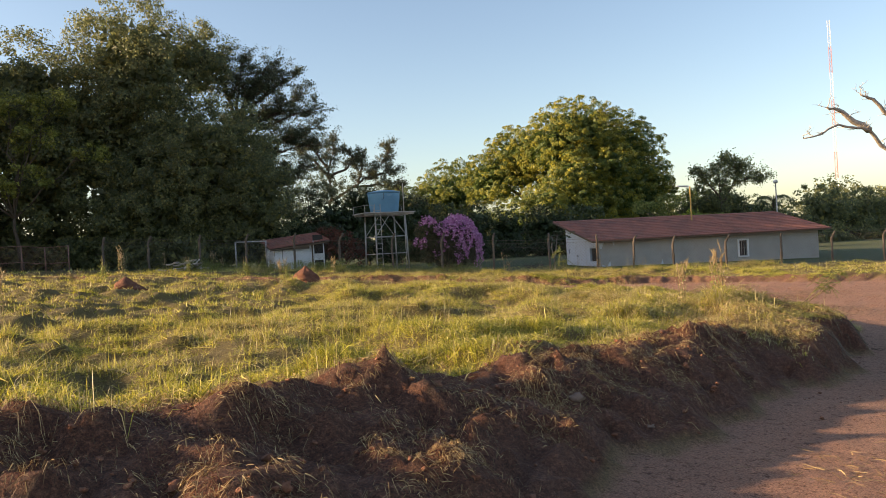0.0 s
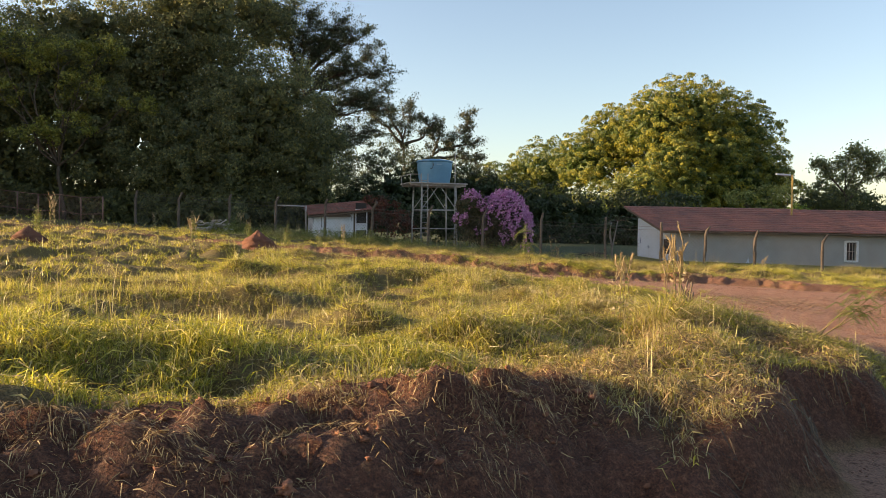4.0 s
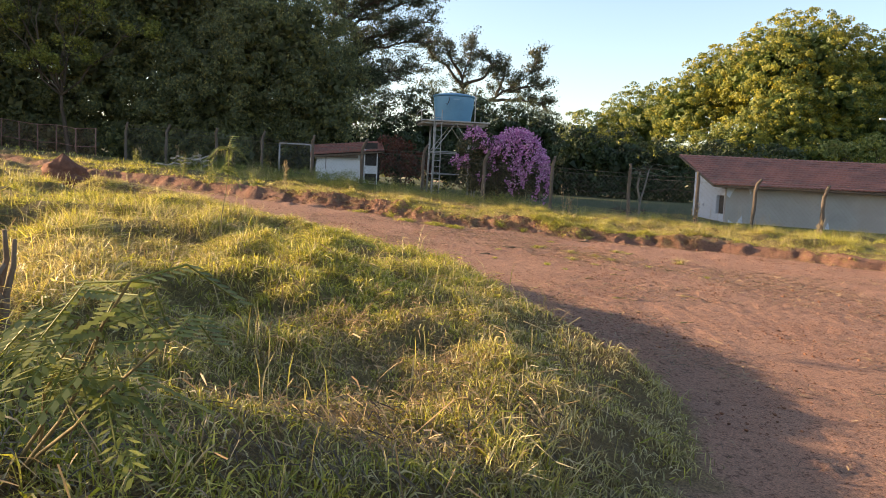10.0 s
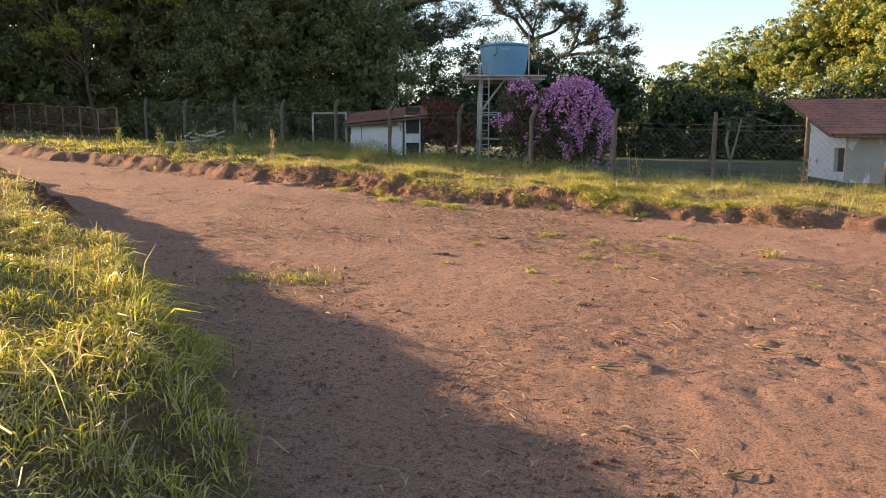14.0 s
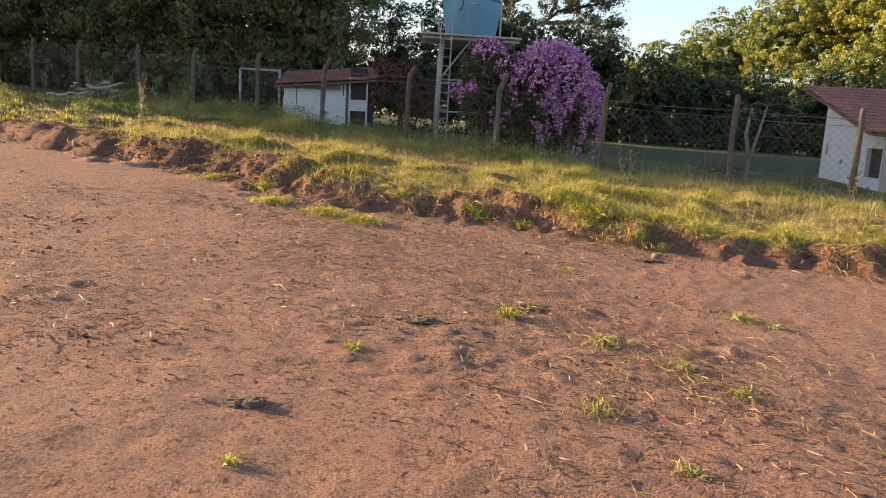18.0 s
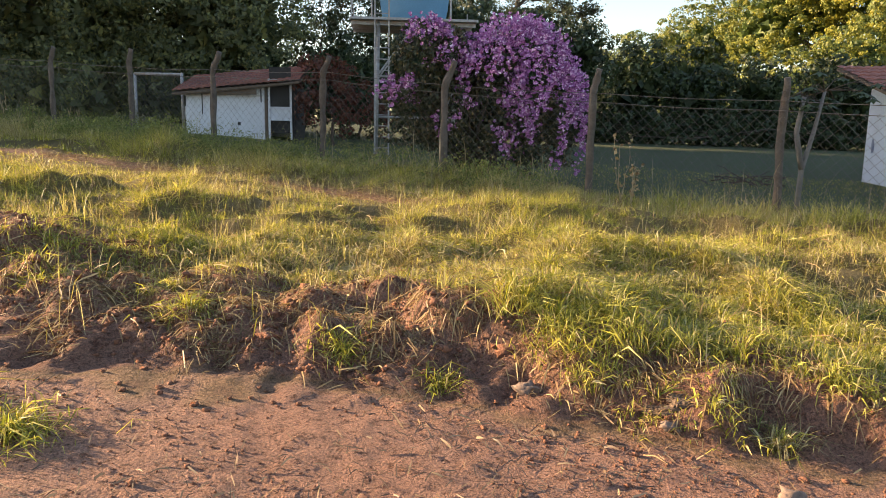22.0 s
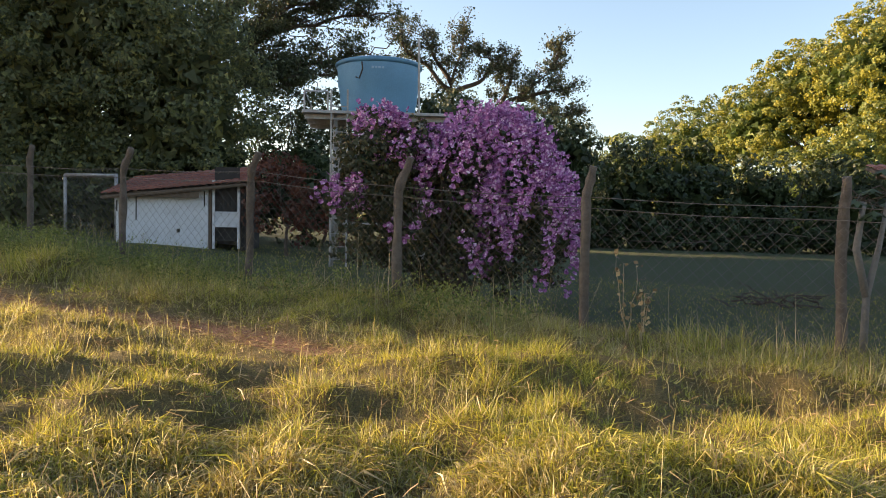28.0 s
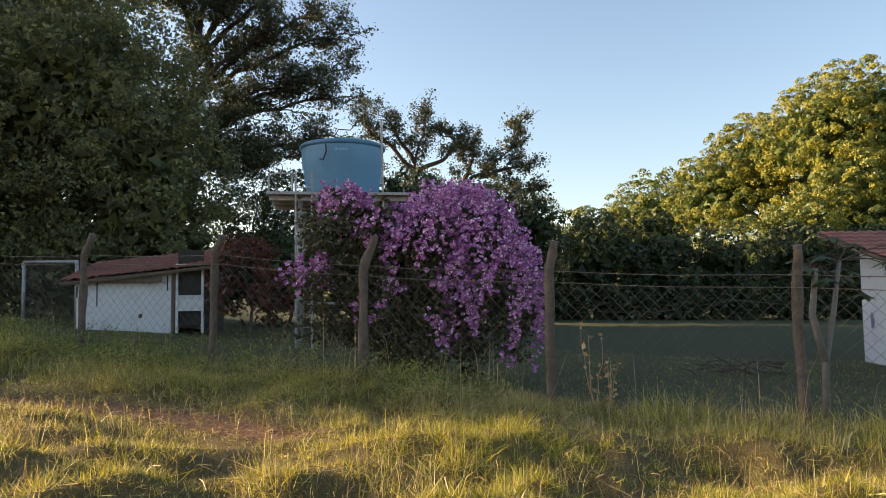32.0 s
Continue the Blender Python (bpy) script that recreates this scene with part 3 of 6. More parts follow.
def verge_test(near, far):
    def test(x, y):
        _, road, bare, lawn, f, v, fs, heap = land(x, y)
        d = from_line(x, y, WALKED)
        ok = (v > 0.10 + 0.55 * rng.random(len(x)) ** 2 + 1.6 * np.clip(fbm(x, y, 0.8, 3, 77) + 0.62 * step(0.5, -1.5, x) * step(-7.5, -5.0, x) + 0.18, 0, 1)) & (fs < -0.6) & (d >= near) & (d < far)
        ok &= (rng.random(len(x)) < np.clip(0.9 + 1.0 * fbm(x, y, 1.1, 3, 71) + 1.0 * fbm(x, y, 2.6, 2, 69), 0.35, 1)) & (from_line(x, y, FOOTPATH) > 0.33 + 0.2 * fbm(x, y, 1.6, 2, 58)) & (bare * (v > 0.9) < 0.4 + 0.5 * rng.random(len(x)) ** 3)
        tall = 0.075 + 0.12 * np.clip(fbm(x, y, 0.95, 3, 33) + 0.12, 0, 1) + 0.26 * np.clip(fbm(x, y, 2.6, 2, 69) + 0.02, 0, 1)
        tall = tall * (0.45 + 0.55 * step(0.4, 1.3, from_line(x, y, FOOTPATH))) * (0.6 + 0.4 * step(0.4, 1.2, v))
        return ok, tall, np.clip(0.33 + 0.9 * fbm(x, y, 0.6, 3, 75) - 0.35 * np.exp(-((v - 0.5) / 0.5) ** 2), 0.08, 0.88)
    return test


def strip_test(x, y):
    _, road, bare, lawn, f, v, fs, heap = land(x, y)
    ok = (v > 0.6) & (fs > -1.45 - 0.9 * step(0.5, -2.0, x) + 0.7 * fbm(x, y, 0.7, 3, 81)) & (fs < 0.5) & (from_line(x, y, FOOTPATH) > 0.5)
    return ok, 0.18 + 0.42 * np.clip(fbm(x, y, 0.9, 3, 83) + 0.25, 0, 1), np.clip(0.58 + 0.8 * fbm(x, y, 0.5, 3, 85), 0.2, 0.92)


def lawn_test(x, y):
    fs = fence_side(x, y)
    return (fs > 0.4) & (fs < 9), 0.03 + 0.03 * rng.random(len(x)), np.full(len(x), 0.12)


def sow(name, label, area, per_m2, count, size, test, width, lean=0.5, segments=2):
    x, y, h, d, a = tufts(area, per_m2, count, size, test)
    z = land(x, y)[0] - 0.01
    m = blades(name, x, y, z, h, width * rng.uniform(0.6, 1.3, len(x)), d, M_GRASS, lean, a, None, segments)
    return tagged(new(name, m), label, "grass", kind="stuff")


sow("field_grass", "sunlit rough green and straw-yellow grass on the near bank", (-24, -6, -2, 22), 105, 30, 0.10, field_test(0, 5.0), 0.0062, 1.1)
sow("field_grass", "rough yellow-green pasture grass in the field", (-26, -4, -3, 24), 56, 32, 0.12, field_test(5.0, 11), 0.0085, 1.2, 1)
sow("field_grass", "rough yellow-green pasture grass farther in the field", (-34, -4, -4, 32), 20, 12, 0.15, field_test(11, 24), 0.016, 0.8, 1)
sow("field_grass", "far pasture grass of the field", (-60, -10, -12, 50), 4, 5, 0.2, field_test(24, 60), 0.05, 0.5, 1)
sow("verge_grass", "short sunlit yellow-green grass on the road verge", (-10, 19, 8, 33), 150, 30, 0.085, verge_test(0, 5.0), 0.0066, 1.1)
sow("verge_grass", "yellow-green grass on the middle of the road verge", (-14, 14, 14, 40), 66, 28, 0.10, verge_test(5.0, 11), 0.0078, 1.0, 1)
sow("verge_grass", "yellow-green grass on the road verge", (-26, 14, 26, 48), 24, 10, 0.12, verge_test(11, 22), 0.02, 0.8, 1)
sow("verge_grass", "far grass on the road verge", (-60, 5, 45, 72), 4, 5, 0.2, verge_test(22, 60), 0.045, 0.5, 1)
sow("fence_grass", "tall shaded olive grass along the fence", (-14, 23, 16, 42), 46, 18, 0.11, strip_test, 0.010, 0.85, 1)
sow("lawn_grass", "short shaded green lawn behind the fence", (-12, 27, 22, 50), 40, 6, 0.3, lawn_test, 0.012, 0.8, 1)


def stalk_test(kind):
    def test(x, y):
        _, road, bare, lawn, f, v, fs, heap = land(x, y)
        ok = ((f > 0.5 + 1.8 * heap) if kind == "field" else (v > 0.5) & (fs < 0)) & (from_line(x, y, WALKED) < 10) & (rng.random(len(x)) < 0.5 + 1.2 * fbm(x, y, 0.7, 3, 87))
        return ok, 0.22 + 0.16 * rng.random(len(x)), np.full(len(x), 0.85)
    return test


sow("seed_stalks", "thin pale seed stalks standing in the pasture grass", (-22, -5, -3, 20), 7, 4, 0.10, stalk_test("field"), 0.0045, 0.4)
sow("seed_stalks", "thin pale seed stalks standing in the verge grass", (-8, 20, 8, 34), 12, 4, 0.10, stalk_test("verge"), 0.0045, 0.4)


# ---- trees and shrubs ----
def leaf_quads(points, size, normals=None, loose=0.55, corners=4):
    """A pointed leaf, as a four-cornered blade, at each point; given normals, it lies roughly across them."""
    n = len(points)
    face = rng.normal(0, 1, (n, 3)) if normals is None else normals + rng.normal(0, loose, (n, 3))
    face /= np.linalg.norm(face, axis=1)[:, None] + 1e-9
    d = np.cross(face, rng.normal(0, 1, (n, 3)))
    d /= np.linalg.norm(d, axis=1)[:, None] + 1e-9
    e = np.cross(face, d)
    s = (size * rng.uniform(0.6, 1.35, n))[:, None]
    a, b = d * s, e * s * 0.42
    if corners == 3:
        return np.stack([points - a * 0.5 - b, points - a * 0.5 + b, points + a * 0.6], 1).reshape(-1, 3), np.arange(n * 3).reshape(-1, 3)
    verts = np.stack([points - a * 0.5, points + b - a * 0.05, points + a * 0.5, points - b - a * 0.05], 1).reshape(-1, 3)
    return verts, np.arange(n * 4).reshape(-1, 4)


def crown_points(lobes, clumps, leaves, clump_r, thin=0.12, low=-0.75, ways=False, puff=False):
    """Leaf places: small rounded clumps over the skins of the lobes, with gaps between them."""
    out, face = [], []
    total = sum((l[3] * l[4] * l[5]) ** (2 / 3) for l in lobes)
    for x, y, z, rx, ry, rz in lobes:
        k = max(6, int(clumps * (rx * ry * rz) ** (2 / 3) / total))
        d = rng.normal(0, 1, (k * 2, 3))
        d /= np.linalg.norm(d, axis=1)[:, None]
        d = d[d[:, 2] > low][:k]
        r = rng.uniform(0.62, 1.06, len(d)) ** 0.7
        c = np.array([x, y, z]) + d * np.array([rx, ry, rz]) * r[:, None]
        keep = rng.random(len(c)) > thin
        c, d = c[keep], d[keep]
        cr = clump_r * rng.uniform(0.55, 1.35, len(c))
        q = rng.normal(0, 1, (len(c), leaves, 3))
        q /= np.linalg.norm(q, axis=2)[:, :, None]
        if puff:
            q = q + (0.55 * d + np.array([0, 0, 0.2]))[:, None]
            q /= np.linalg.norm(q, axis=2)[:, :, None]
        face.append((q + 0.35 * d[:, None]).reshape(-1, 3))
        q *= rng.uniform(0.45 if puff else 0.35, 1.05 if puff else 1.0, (len(c), leaves, 1)) ** 0.5
        q[:, :, 2] *= 0.7
        out.append((c[:, None] + q * cr[:, None, None]).reshape(-1, 3))
    return (np.concatenate(out), np.concatenate(face)) if ways else np.concatenate(out)


def limb(shape, a, b, r0, r1, bend, sides=6, bits=5):
    a, b = Vector(a), Vector(b)
    n = (b - a).length
    wob = [Vector((random.uniform(-1, 1), random.uniform(-1, 1), random.uniform(-0.5, 0.5))) * bend * n for _ in range(bits + 1)]
    pts = [a.lerp(b, i / bits) + (wob[i] if 0 < i < bits else Vector()) for i in range(bits + 1)]
    shape.tube(pts, [r0 + (r1 - r0) * i / bits for i in range(bits + 1)], sides)
    return pts


def tree(name, label, base, lobes, clumps, leaves, clump_r, size, material, bark, trunk_r, fork=0.35, category="tree", thin=0.12, low=-0.75, filler=0, group="", sun_yellow=None, fill_size=0.7, loose=0.55):
    bx, by = base
    bz = land_z(bx, by)
    root = thing(name, bx, by, bz, label, category, group)
    mean = np.mean([l[:3] for l in lobes], 0)
    top = Vector((bx + (mean[0] - bx) * 0.5, by + (mean[1] - by) * 0.5, bz + (mean[2] - bz) * fork + 0.3))
    s = Shape()
    limb(s, (0, 0, -0.3), top - Vector((bx, by, bz)), trunk_r, trunk_r * 0.6, 0.03, 9)
    for x, y, z, rx, ry, rz in lobes:
        end = Vector((x - bx, y - by, z - bz + 0.2 * rz))
        pts = limb(s, top - Vector((bx, by, bz)), end, trunk_r * 0.5, trunk_r * 0.12, 0.06)
        for _ in range(5):
            p = random.choice(pts[2:])
            d = Vector((random.uniform(-1, 1) * rx, random.uniform(-1, 1) * ry, random.uniform(-0.2, 1) * rz)) * 0.8
            limb(s, p, end * 0.3 + p * 0.7 + d * 0.7, trunk_r * 0.16, 0.02, 0.08, 5, 4)
    part("trunk", s, bark, root, smooth=True)
    pts, ways = crown_points(lobes, clumps, leaves, clump_r, thin, low, True, sun_yellow is not None)
    verts, faces = leaf_quads(pts - np.array([bx, by, bz]), size, ways, loose, 3)
    if filler:
        bulk = np.mean([l[3] * l[4] * l[5] for l in lobes])
        inner = np.concatenate([np.array(l[:3]) + (rng.normal(0, 0.26, (int(filler * min(1.6, l[3] * l[4] * l[5] / bulk)), 3)).clip(-0.5, 0.5)) * np.array(l[3:]) for l in lobes]) - np.array([bx, by, bz])
        v2, f2 = leaf_quads(inner, fill_size, None, 0.55, 3)
        verts, faces = np.concatenate([verts, v2]), np.concatenate([faces, f2 + len(verts)])
    sun_attr = ()
    # clumps at random take the sunlit yellow into their colour
    if sun_yellow is not None:
        w = sun_yellow(pts) * np.clip(np.repeat(rng.normal(0.5, 0.36, len(pts) // leaves), leaves), 0, 1) * rng.uniform(0.6, 1.0, len(pts))
        sun_attr = (("sun_yellow", np.concatenate([np.repeat(w, 3), np.zeros(len(verts) - 3 * len(w))])),)
    part("crown", raw_mesh("crown", verts, faces, material, sun_attr), None, root)
    return root


tree("large_tree", "tall dark broadleaf tree with dense shaded foliage", (-14.0, 51.0),
     [(-13.6, 51.5, 15.5, 4.6, 4.5, 5.2), (-16.6, 52.0, 10.5, 5.4, 4.8, 5.8), (-11.5, 51.0, 9.5, 4.2, 4.0, 5.0), (-9.2, 53.5, 16.5, 3.0, 3.0, 3.2), (-14.5, 49.0, 5.5, 4.5, 3.5, 3.6)],
     900, 100, 0.75, 0.14, M_LEAF_DARK, M_BARK, 0.5, filler=3600, fill_size=0.42)
tree("large_tree", "dark spreading tree with leaves hanging low over a fence", (-8.8, 48.5),
     [(-9.4, 48.5, 8.6, 4.6, 4.4, 4.6), (-6.6, 47.6, 5.4, 3.0, 3.0, 3.8), (-12.2, 48.0, 5.6, 4.2, 3.6, 4.6), (-8.2, 48.2, 3.2, 3.2, 2.4, 2.4)],
     800, 100, 0.66, 0.13, M_LEAF_DARK, M_BARK, 0.45, filler=3600, fill_size=0.4)
tree("large_tree", "dark broadleaf tree with yellowish sprays in its crown", (-22.0, 52.5),
     [(-20.5, 52.0, 13.0, 5.0, 4.6, 4.6), (-24.5, 53.0, 10.5, 5.2, 4.8, 5.6), (-19.5, 50.5, 7.0, 4.4, 4.0, 4.6), (-25.0, 51.5, 5.0, 4.6, 3.6, 4.0)],
     760, 90, 0.75, 0.15, M_LEAF_DARK, M_BARK, 0.45, filler=3000, fill_size=0.45)
tree("large_tree", "dark broadleaf tree in a shaded row", (-32.0, 57.5),
     [(-30.5, 57.0, 12.5, 5.4, 5.0, 5.4), (-35.0, 58.0, 10.5, 5.4, 5.0, 6.0), (-29.5, 55.0, 6.0, 4.6, 4.0, 4.6), (-35.0, 56.0, 5.0, 5.0, 4.0, 4.4)],
     420, 56, 0.95, 0.23, M_LEAF_DARK, M_BARK, 0.45, filler=1200, fill_size=0.9)
# added out of view, to cast shade over fence strip, lawn and house
tree("large_tree", "unseen dense dark tree near the road, shading the fence and house", (-36.0, 49.0),
     [(-35.5, 47.5, 13.6, 5.0, 6.0, 7.6), (-36.0, 53.0, 12.5, 5.0, 5.5, 7.5), (-34.5, 47.0, 5.6, 5.0, 5.4, 5.4)],
     480, 40, 1.0, 0.34, M_LEAF_DARK, M_BARK, 0.45, filler=2600, fill_size=0.9)
# also unseen; placed so that its shadow reaches the fence
tree("large_tree", "unseen dark broadleaf tree beyond the row, shading the fence", (-41.0, 57.0),
     [(-39.5, 56.0, 10.5, 5.5, 6.0, 6.6), (-45.0, 58.5, 11.5, 6.0, 6.5, 7.0), (-41.0, 57.0, 5.0, 6.5, 6.0, 4.0), (-41.0, 54.4, 12.5, 5.5, 5.6, 5.5), (-52.0, 61.5, 12.0, 6.0, 6.5, 7.5)],
     420, 40, 1.1, 0.33, M_LEAF_DARK, M_BARK, 0.45, filler=1300, fill_size=1.2)
# added tree: its lighter leaves stand for sunlit sprays of the crowns behind
tree("leafy_tree", "paler yellow-green sprays added before darker crowns, as if sunlit", (-21.0, 47.4), [(-21.2, 46.6, 11.3, 1.7, 1.0, 1.2), (-20.0, 46.6, 9.7, 1.5, 1.0, 0.9), (-20.8, 46.2, 7.4, 1.7, 1.0, 0.8), (-22.4, 46.5, 6.8, 1.5, 1.0, 0.7), (-18.7, 47.0, 12.0, 1.4, 1.0, 0.9), (-23.0, 47.0, 11.9, 1.7, 1.0, 1.1), (-25.6, 48.0, 13.2, 1.9, 1.0, 1.2), (-17.0, 46.8, 9.0, 1.3, 1.0, 0.7), (-24.4, 47.0, 9.2, 1.4, 1.0, 0.8)],
     300, 44, 0.42, 0.13, M_LEAF_OLIVE, M_BARK, 0.14, thin=0.2)
tree("shrub", "dark shaded undergrowth beneath large trees", (-13.0, 46.2), [(-14.5, 46.6, 2.4, 2.6, 1.8, 1.9), (-11.6, 45.6, 2.2, 2.2, 1.6, 1.7), (-17.5, 48.2, 2.6, 2.6, 1.8, 2.0)], 240, 40, 0.5, 0.13, M_LEAF_DARK, M_BARK, 0.08, category="shrub", filler=700, fill_size=0.5)
tree("shrub", "dark shaded undergrowth along a fence", (-23.0, 50.0), [(-21.5, 49.6, 2.8, 2.8, 1.8, 1.9), (-25.0, 51.4, 3.0, 2.8, 1.8, 2.2), (-29.0, 53.6, 3.2, 3.0, 2.0, 2.3)], 240, 40, 0.55, 0.15, M_LEAF_DARK, M_BARK, 0.08, category="shrub", filler=700, fill_size=0.55)

tree("shrub", "low dark shaded thicket beneath large trees", (-19.0, 49.0), [(-8.6 - 3.6 * k, 46.9 + 1.75 * k, 2.9 + 0.22 * k, 2.8, 1.4, 2.6) for k in range(9)], 560, 36, 0.55, 0.16, M_LEAF_DARK, M_BARK, 0.08, category="shrub", filler=900, fill_size=0.4)


def twig_tree(name, label, base, limbs, material, leaf_count, size, clump=0.14, radius=0.18, twigs=9, reach=1.2, kink=0.16, bark=None, flat=1.0, thick=0.032, per=12, bare=False):
    """A tree whose crooked limbs fork into twigs that carry small leaf clumps. Limbs are given by the places that they pass."""
    bx, by = base
    bz = land_z(bx, by)
    root = thing(name, bx, by, bz, label, "tree")
    o, s, tips = Vector((bx, by, bz)), Shape(), []

    def some(v=1.0, low=-0.35):
        return Vector((random.uniform(-1, 1), random.uniform(-1, 1), random.uniform(low, 1))) * v

    for path in limbs:
        pts = [Vector(p) - o for p in path]
        fine = []
        for a, b in zip(pts, pts[1:]):
            fine += [a.lerp(b, k / 4) + some(0.05 * (b - a).length, -1) * (k > 0) for k in range(4)]
        fine.append(pts[-1])
        m = len(fine)
        s.tube(fine, [radius * (1 - 0.88 * i / m) for i in range(m)], 6)
        for i, p in enumerate(fine[m // 3:]):
            go = (fine[min(m // 3 + i + 1, m - 1)] - fine[m // 3 + i - 1]).normalized()
            for _ in range(max(1, twigs // 4)):
                d = (go * random.uniform(0.2, 0.9) + some()).normalized() * random.uniform(0.45, 1.1) * reach
                q = limb(s, p, p + d, thick, thick * 0.4, kink, 4, 5)
                tips += q[2:4] if bare else q[3:]
                for _ in range(3):
                    c = q[random.randint(2, 5)]
                    d2 = (d.normalized() * 0.6 + some()).normalized() * reach * random.uniform(0.25, 0.55)
                    e = limb(s, c, c + d2, thick * 0.45, thick * 0.2, kink, 3, 3)
                    tips += e[1:3] if bare else e[1:]
    part("trunk", s, bark or M_BARK, root, smooth=True)
    if leaf_count:
        k = leaf_count // per
        c = np.array([tuple(tips[int(i)]) for i in rng.integers(0, len(tips), k)])
        c = np.repeat(c, per, 0) + rng.normal(0, 1, (k * per, 3)) * np.array([1, 1, flat]) * np.repeat(clump * rng.uniform(0.5, 1.4, k), per)[:, None]
        verts, faces = leaf_quads(c, size, None, 0.55, 3)
        part("crown", raw_mesh("crown", verts, faces, material), None, root)
    return root


FORKS = [(-7.6, 55, 6.6), (-7.2, 54.9, 8.6), (-6.7, 54.8, 10.4), (-6.2, 54.6, 12.2)]
ENDS = [(0, -0.2, 54, 9.0), (0, -1.8, 53.6, 8.0), (0, -3.6, 53.4, 7.4), (0, -4.6, 53.0, 9.4), (1, 0.3, 54, 10.8), (1, 0.2, 54.6, 12.2), (1, -2.2, 53.2, 11.2), (2, -0.2, 54, 13.6), (2, -0.9, 54.2, 14.8), (2, -3.0, 53.2, 13.2), (3, -1.6, 54, 16.2), (3, -3.6, 54, 16.8), (3, -5.6, 54, 17.0), (3, -7.6, 54.4, 17.4), (3, -4.4, 53.4, 14.8)]
feathers = [[(-8.6, 55, 0.4), (-8.2, 55, 4.0)] + FORKS + [(-6.0, 54.5, 14.4)]]
for k, x, y, z in ENDS:
    a, e = Vector(FORKS[k]), Vector((x, y, z))
    feathers.append([tuple(a), tuple(a.lerp(e, 0.33) + Vector((0, 0, 0.5))), tuple(a.lerp(e, 0.68) + Vector((0, 0, 0.35))), tuple(e)])
twig_tree("feathery_tree", "tall feathery tree with long crooked branches against the sky", (-8.6, 55.0), feathers, M_LEAF_FEATHER, 84000, 0.10, 0.22, 0.15, 12, 1.5, flat=0.35)
twig_tree("thorny_tree", "half-bare crooked tree with sparse leaves and thin twigs", (4.7, 65.0),
          [[(4.7, 65, 0.2), (4.6, 65, 5.0), (4.65, 65, 8.3), (4.6, 65, 10.1), (5.1, 65, 11.6), (5.3, 65, 12.9)], [(4.6, 65, 9.2), (3.2, 65, 10.9), (2.0, 65, 11.6), (1.6, 65, 12.3)], [(4.6, 65, 9.9), (3.5, 65, 11.6), (2.9, 65, 12.6)], [(4.7, 65, 9.4), (6.2, 64.6, 10.0), (7.0, 64.6, 11.0), (6.6, 64.6, 11.8)],
           [(4.6, 65, 7.0), (6.8, 65, 8.2), (8.7, 65, 9.3), (10.0, 65, 10.4), (10.8, 65, 11.2)], [(8.5, 65, 9.1), (10.4, 65, 9.6), (11.6, 65, 9.9)], [(7.0, 65, 8.3), (9.4, 65, 8.5), (11.0, 65, 8.4), (12.0, 65, 8.0)], [(7.6, 65, 8.7), (8.2, 65.4, 10.2), (8.3, 65.4, 11.0)], [(10.6, 65, 10.9), (11.2, 65, 12.6)]],
          M_LEAF_THORN, 19000, 0.12, 0.17, 0.16, 10, 1.25, 0.2, thick=0.04, per=10, bare=True)
tree("bush", "grey-green leafy growth beneath a half-bare tree", (7.0, 53.5), [(8.9, 54.0, 4.9, 1.1, 1.0, 1.5), (7.6, 54.0, 5.2, 1.3, 1.0, 1.2), (5.2, 54.0, 5.6, 1.6, 1.0, 1.3), (3.2, 54.0, 6.2, 1.5, 1.0, 1.4), (9.3, 54.0, 3.4, 1.0, 1.0, 1.4), (4.4, 60.0, 6.8, 2.2, 1.2, 2.0), (8.2, 60.0, 6.3, 2.2, 1.2, 1.9), (10.9, 60.0, 5.8, 1.4, 1.0, 1.8), (1.4, 60.0, 7.2, 2.2, 1.2, 2.2)], 460, 46, 0.42, 0.11, M_LEAF_FEATHER, M_BARK, 0.08, category="bush", thin=0.3)
tree("bush", "dark green bush behind a water tower", (3.2, 51.5), [(0.6, 51.8, 3.6, 2.2, 1.8, 2.6), (3.0, 52.0, 4.6, 2.2, 1.8, 2.4), (6.2, 52.4, 4.0, 2.4, 1.8, 2.7), (8.2, 53.0, 4.0, 1.8, 1.6, 2.2), (-2.2, 51.0, 3.0, 2.0, 1.6, 2.2)], 420, 36, 0.5, 0.17, M_LEAF_BUSH, M_BARK, 0.12, category="bush", filler=420)
# sunlit tone painted on the crown, stronger towards its right
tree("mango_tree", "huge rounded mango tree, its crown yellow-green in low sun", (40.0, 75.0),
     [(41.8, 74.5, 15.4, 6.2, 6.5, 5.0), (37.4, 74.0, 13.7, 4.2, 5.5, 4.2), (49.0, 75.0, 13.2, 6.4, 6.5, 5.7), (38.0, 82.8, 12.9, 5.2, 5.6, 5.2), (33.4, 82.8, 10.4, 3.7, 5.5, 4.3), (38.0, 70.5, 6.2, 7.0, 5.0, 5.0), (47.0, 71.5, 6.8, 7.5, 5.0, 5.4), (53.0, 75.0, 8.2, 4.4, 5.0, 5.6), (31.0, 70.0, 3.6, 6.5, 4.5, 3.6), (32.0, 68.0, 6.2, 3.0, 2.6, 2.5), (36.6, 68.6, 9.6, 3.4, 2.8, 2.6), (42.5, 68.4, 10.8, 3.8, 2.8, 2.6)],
     4300, 76, 0.50, 0.155, M_LEAF_MANGO, M_BARK, 0.9, 0.25, thin=0.10, filler=2400, sun_yellow=lambda p: 0.55 + 0.6 * step(27.0, 35.0, p[:, 0]), fill_size=0.6, loose=0.6)
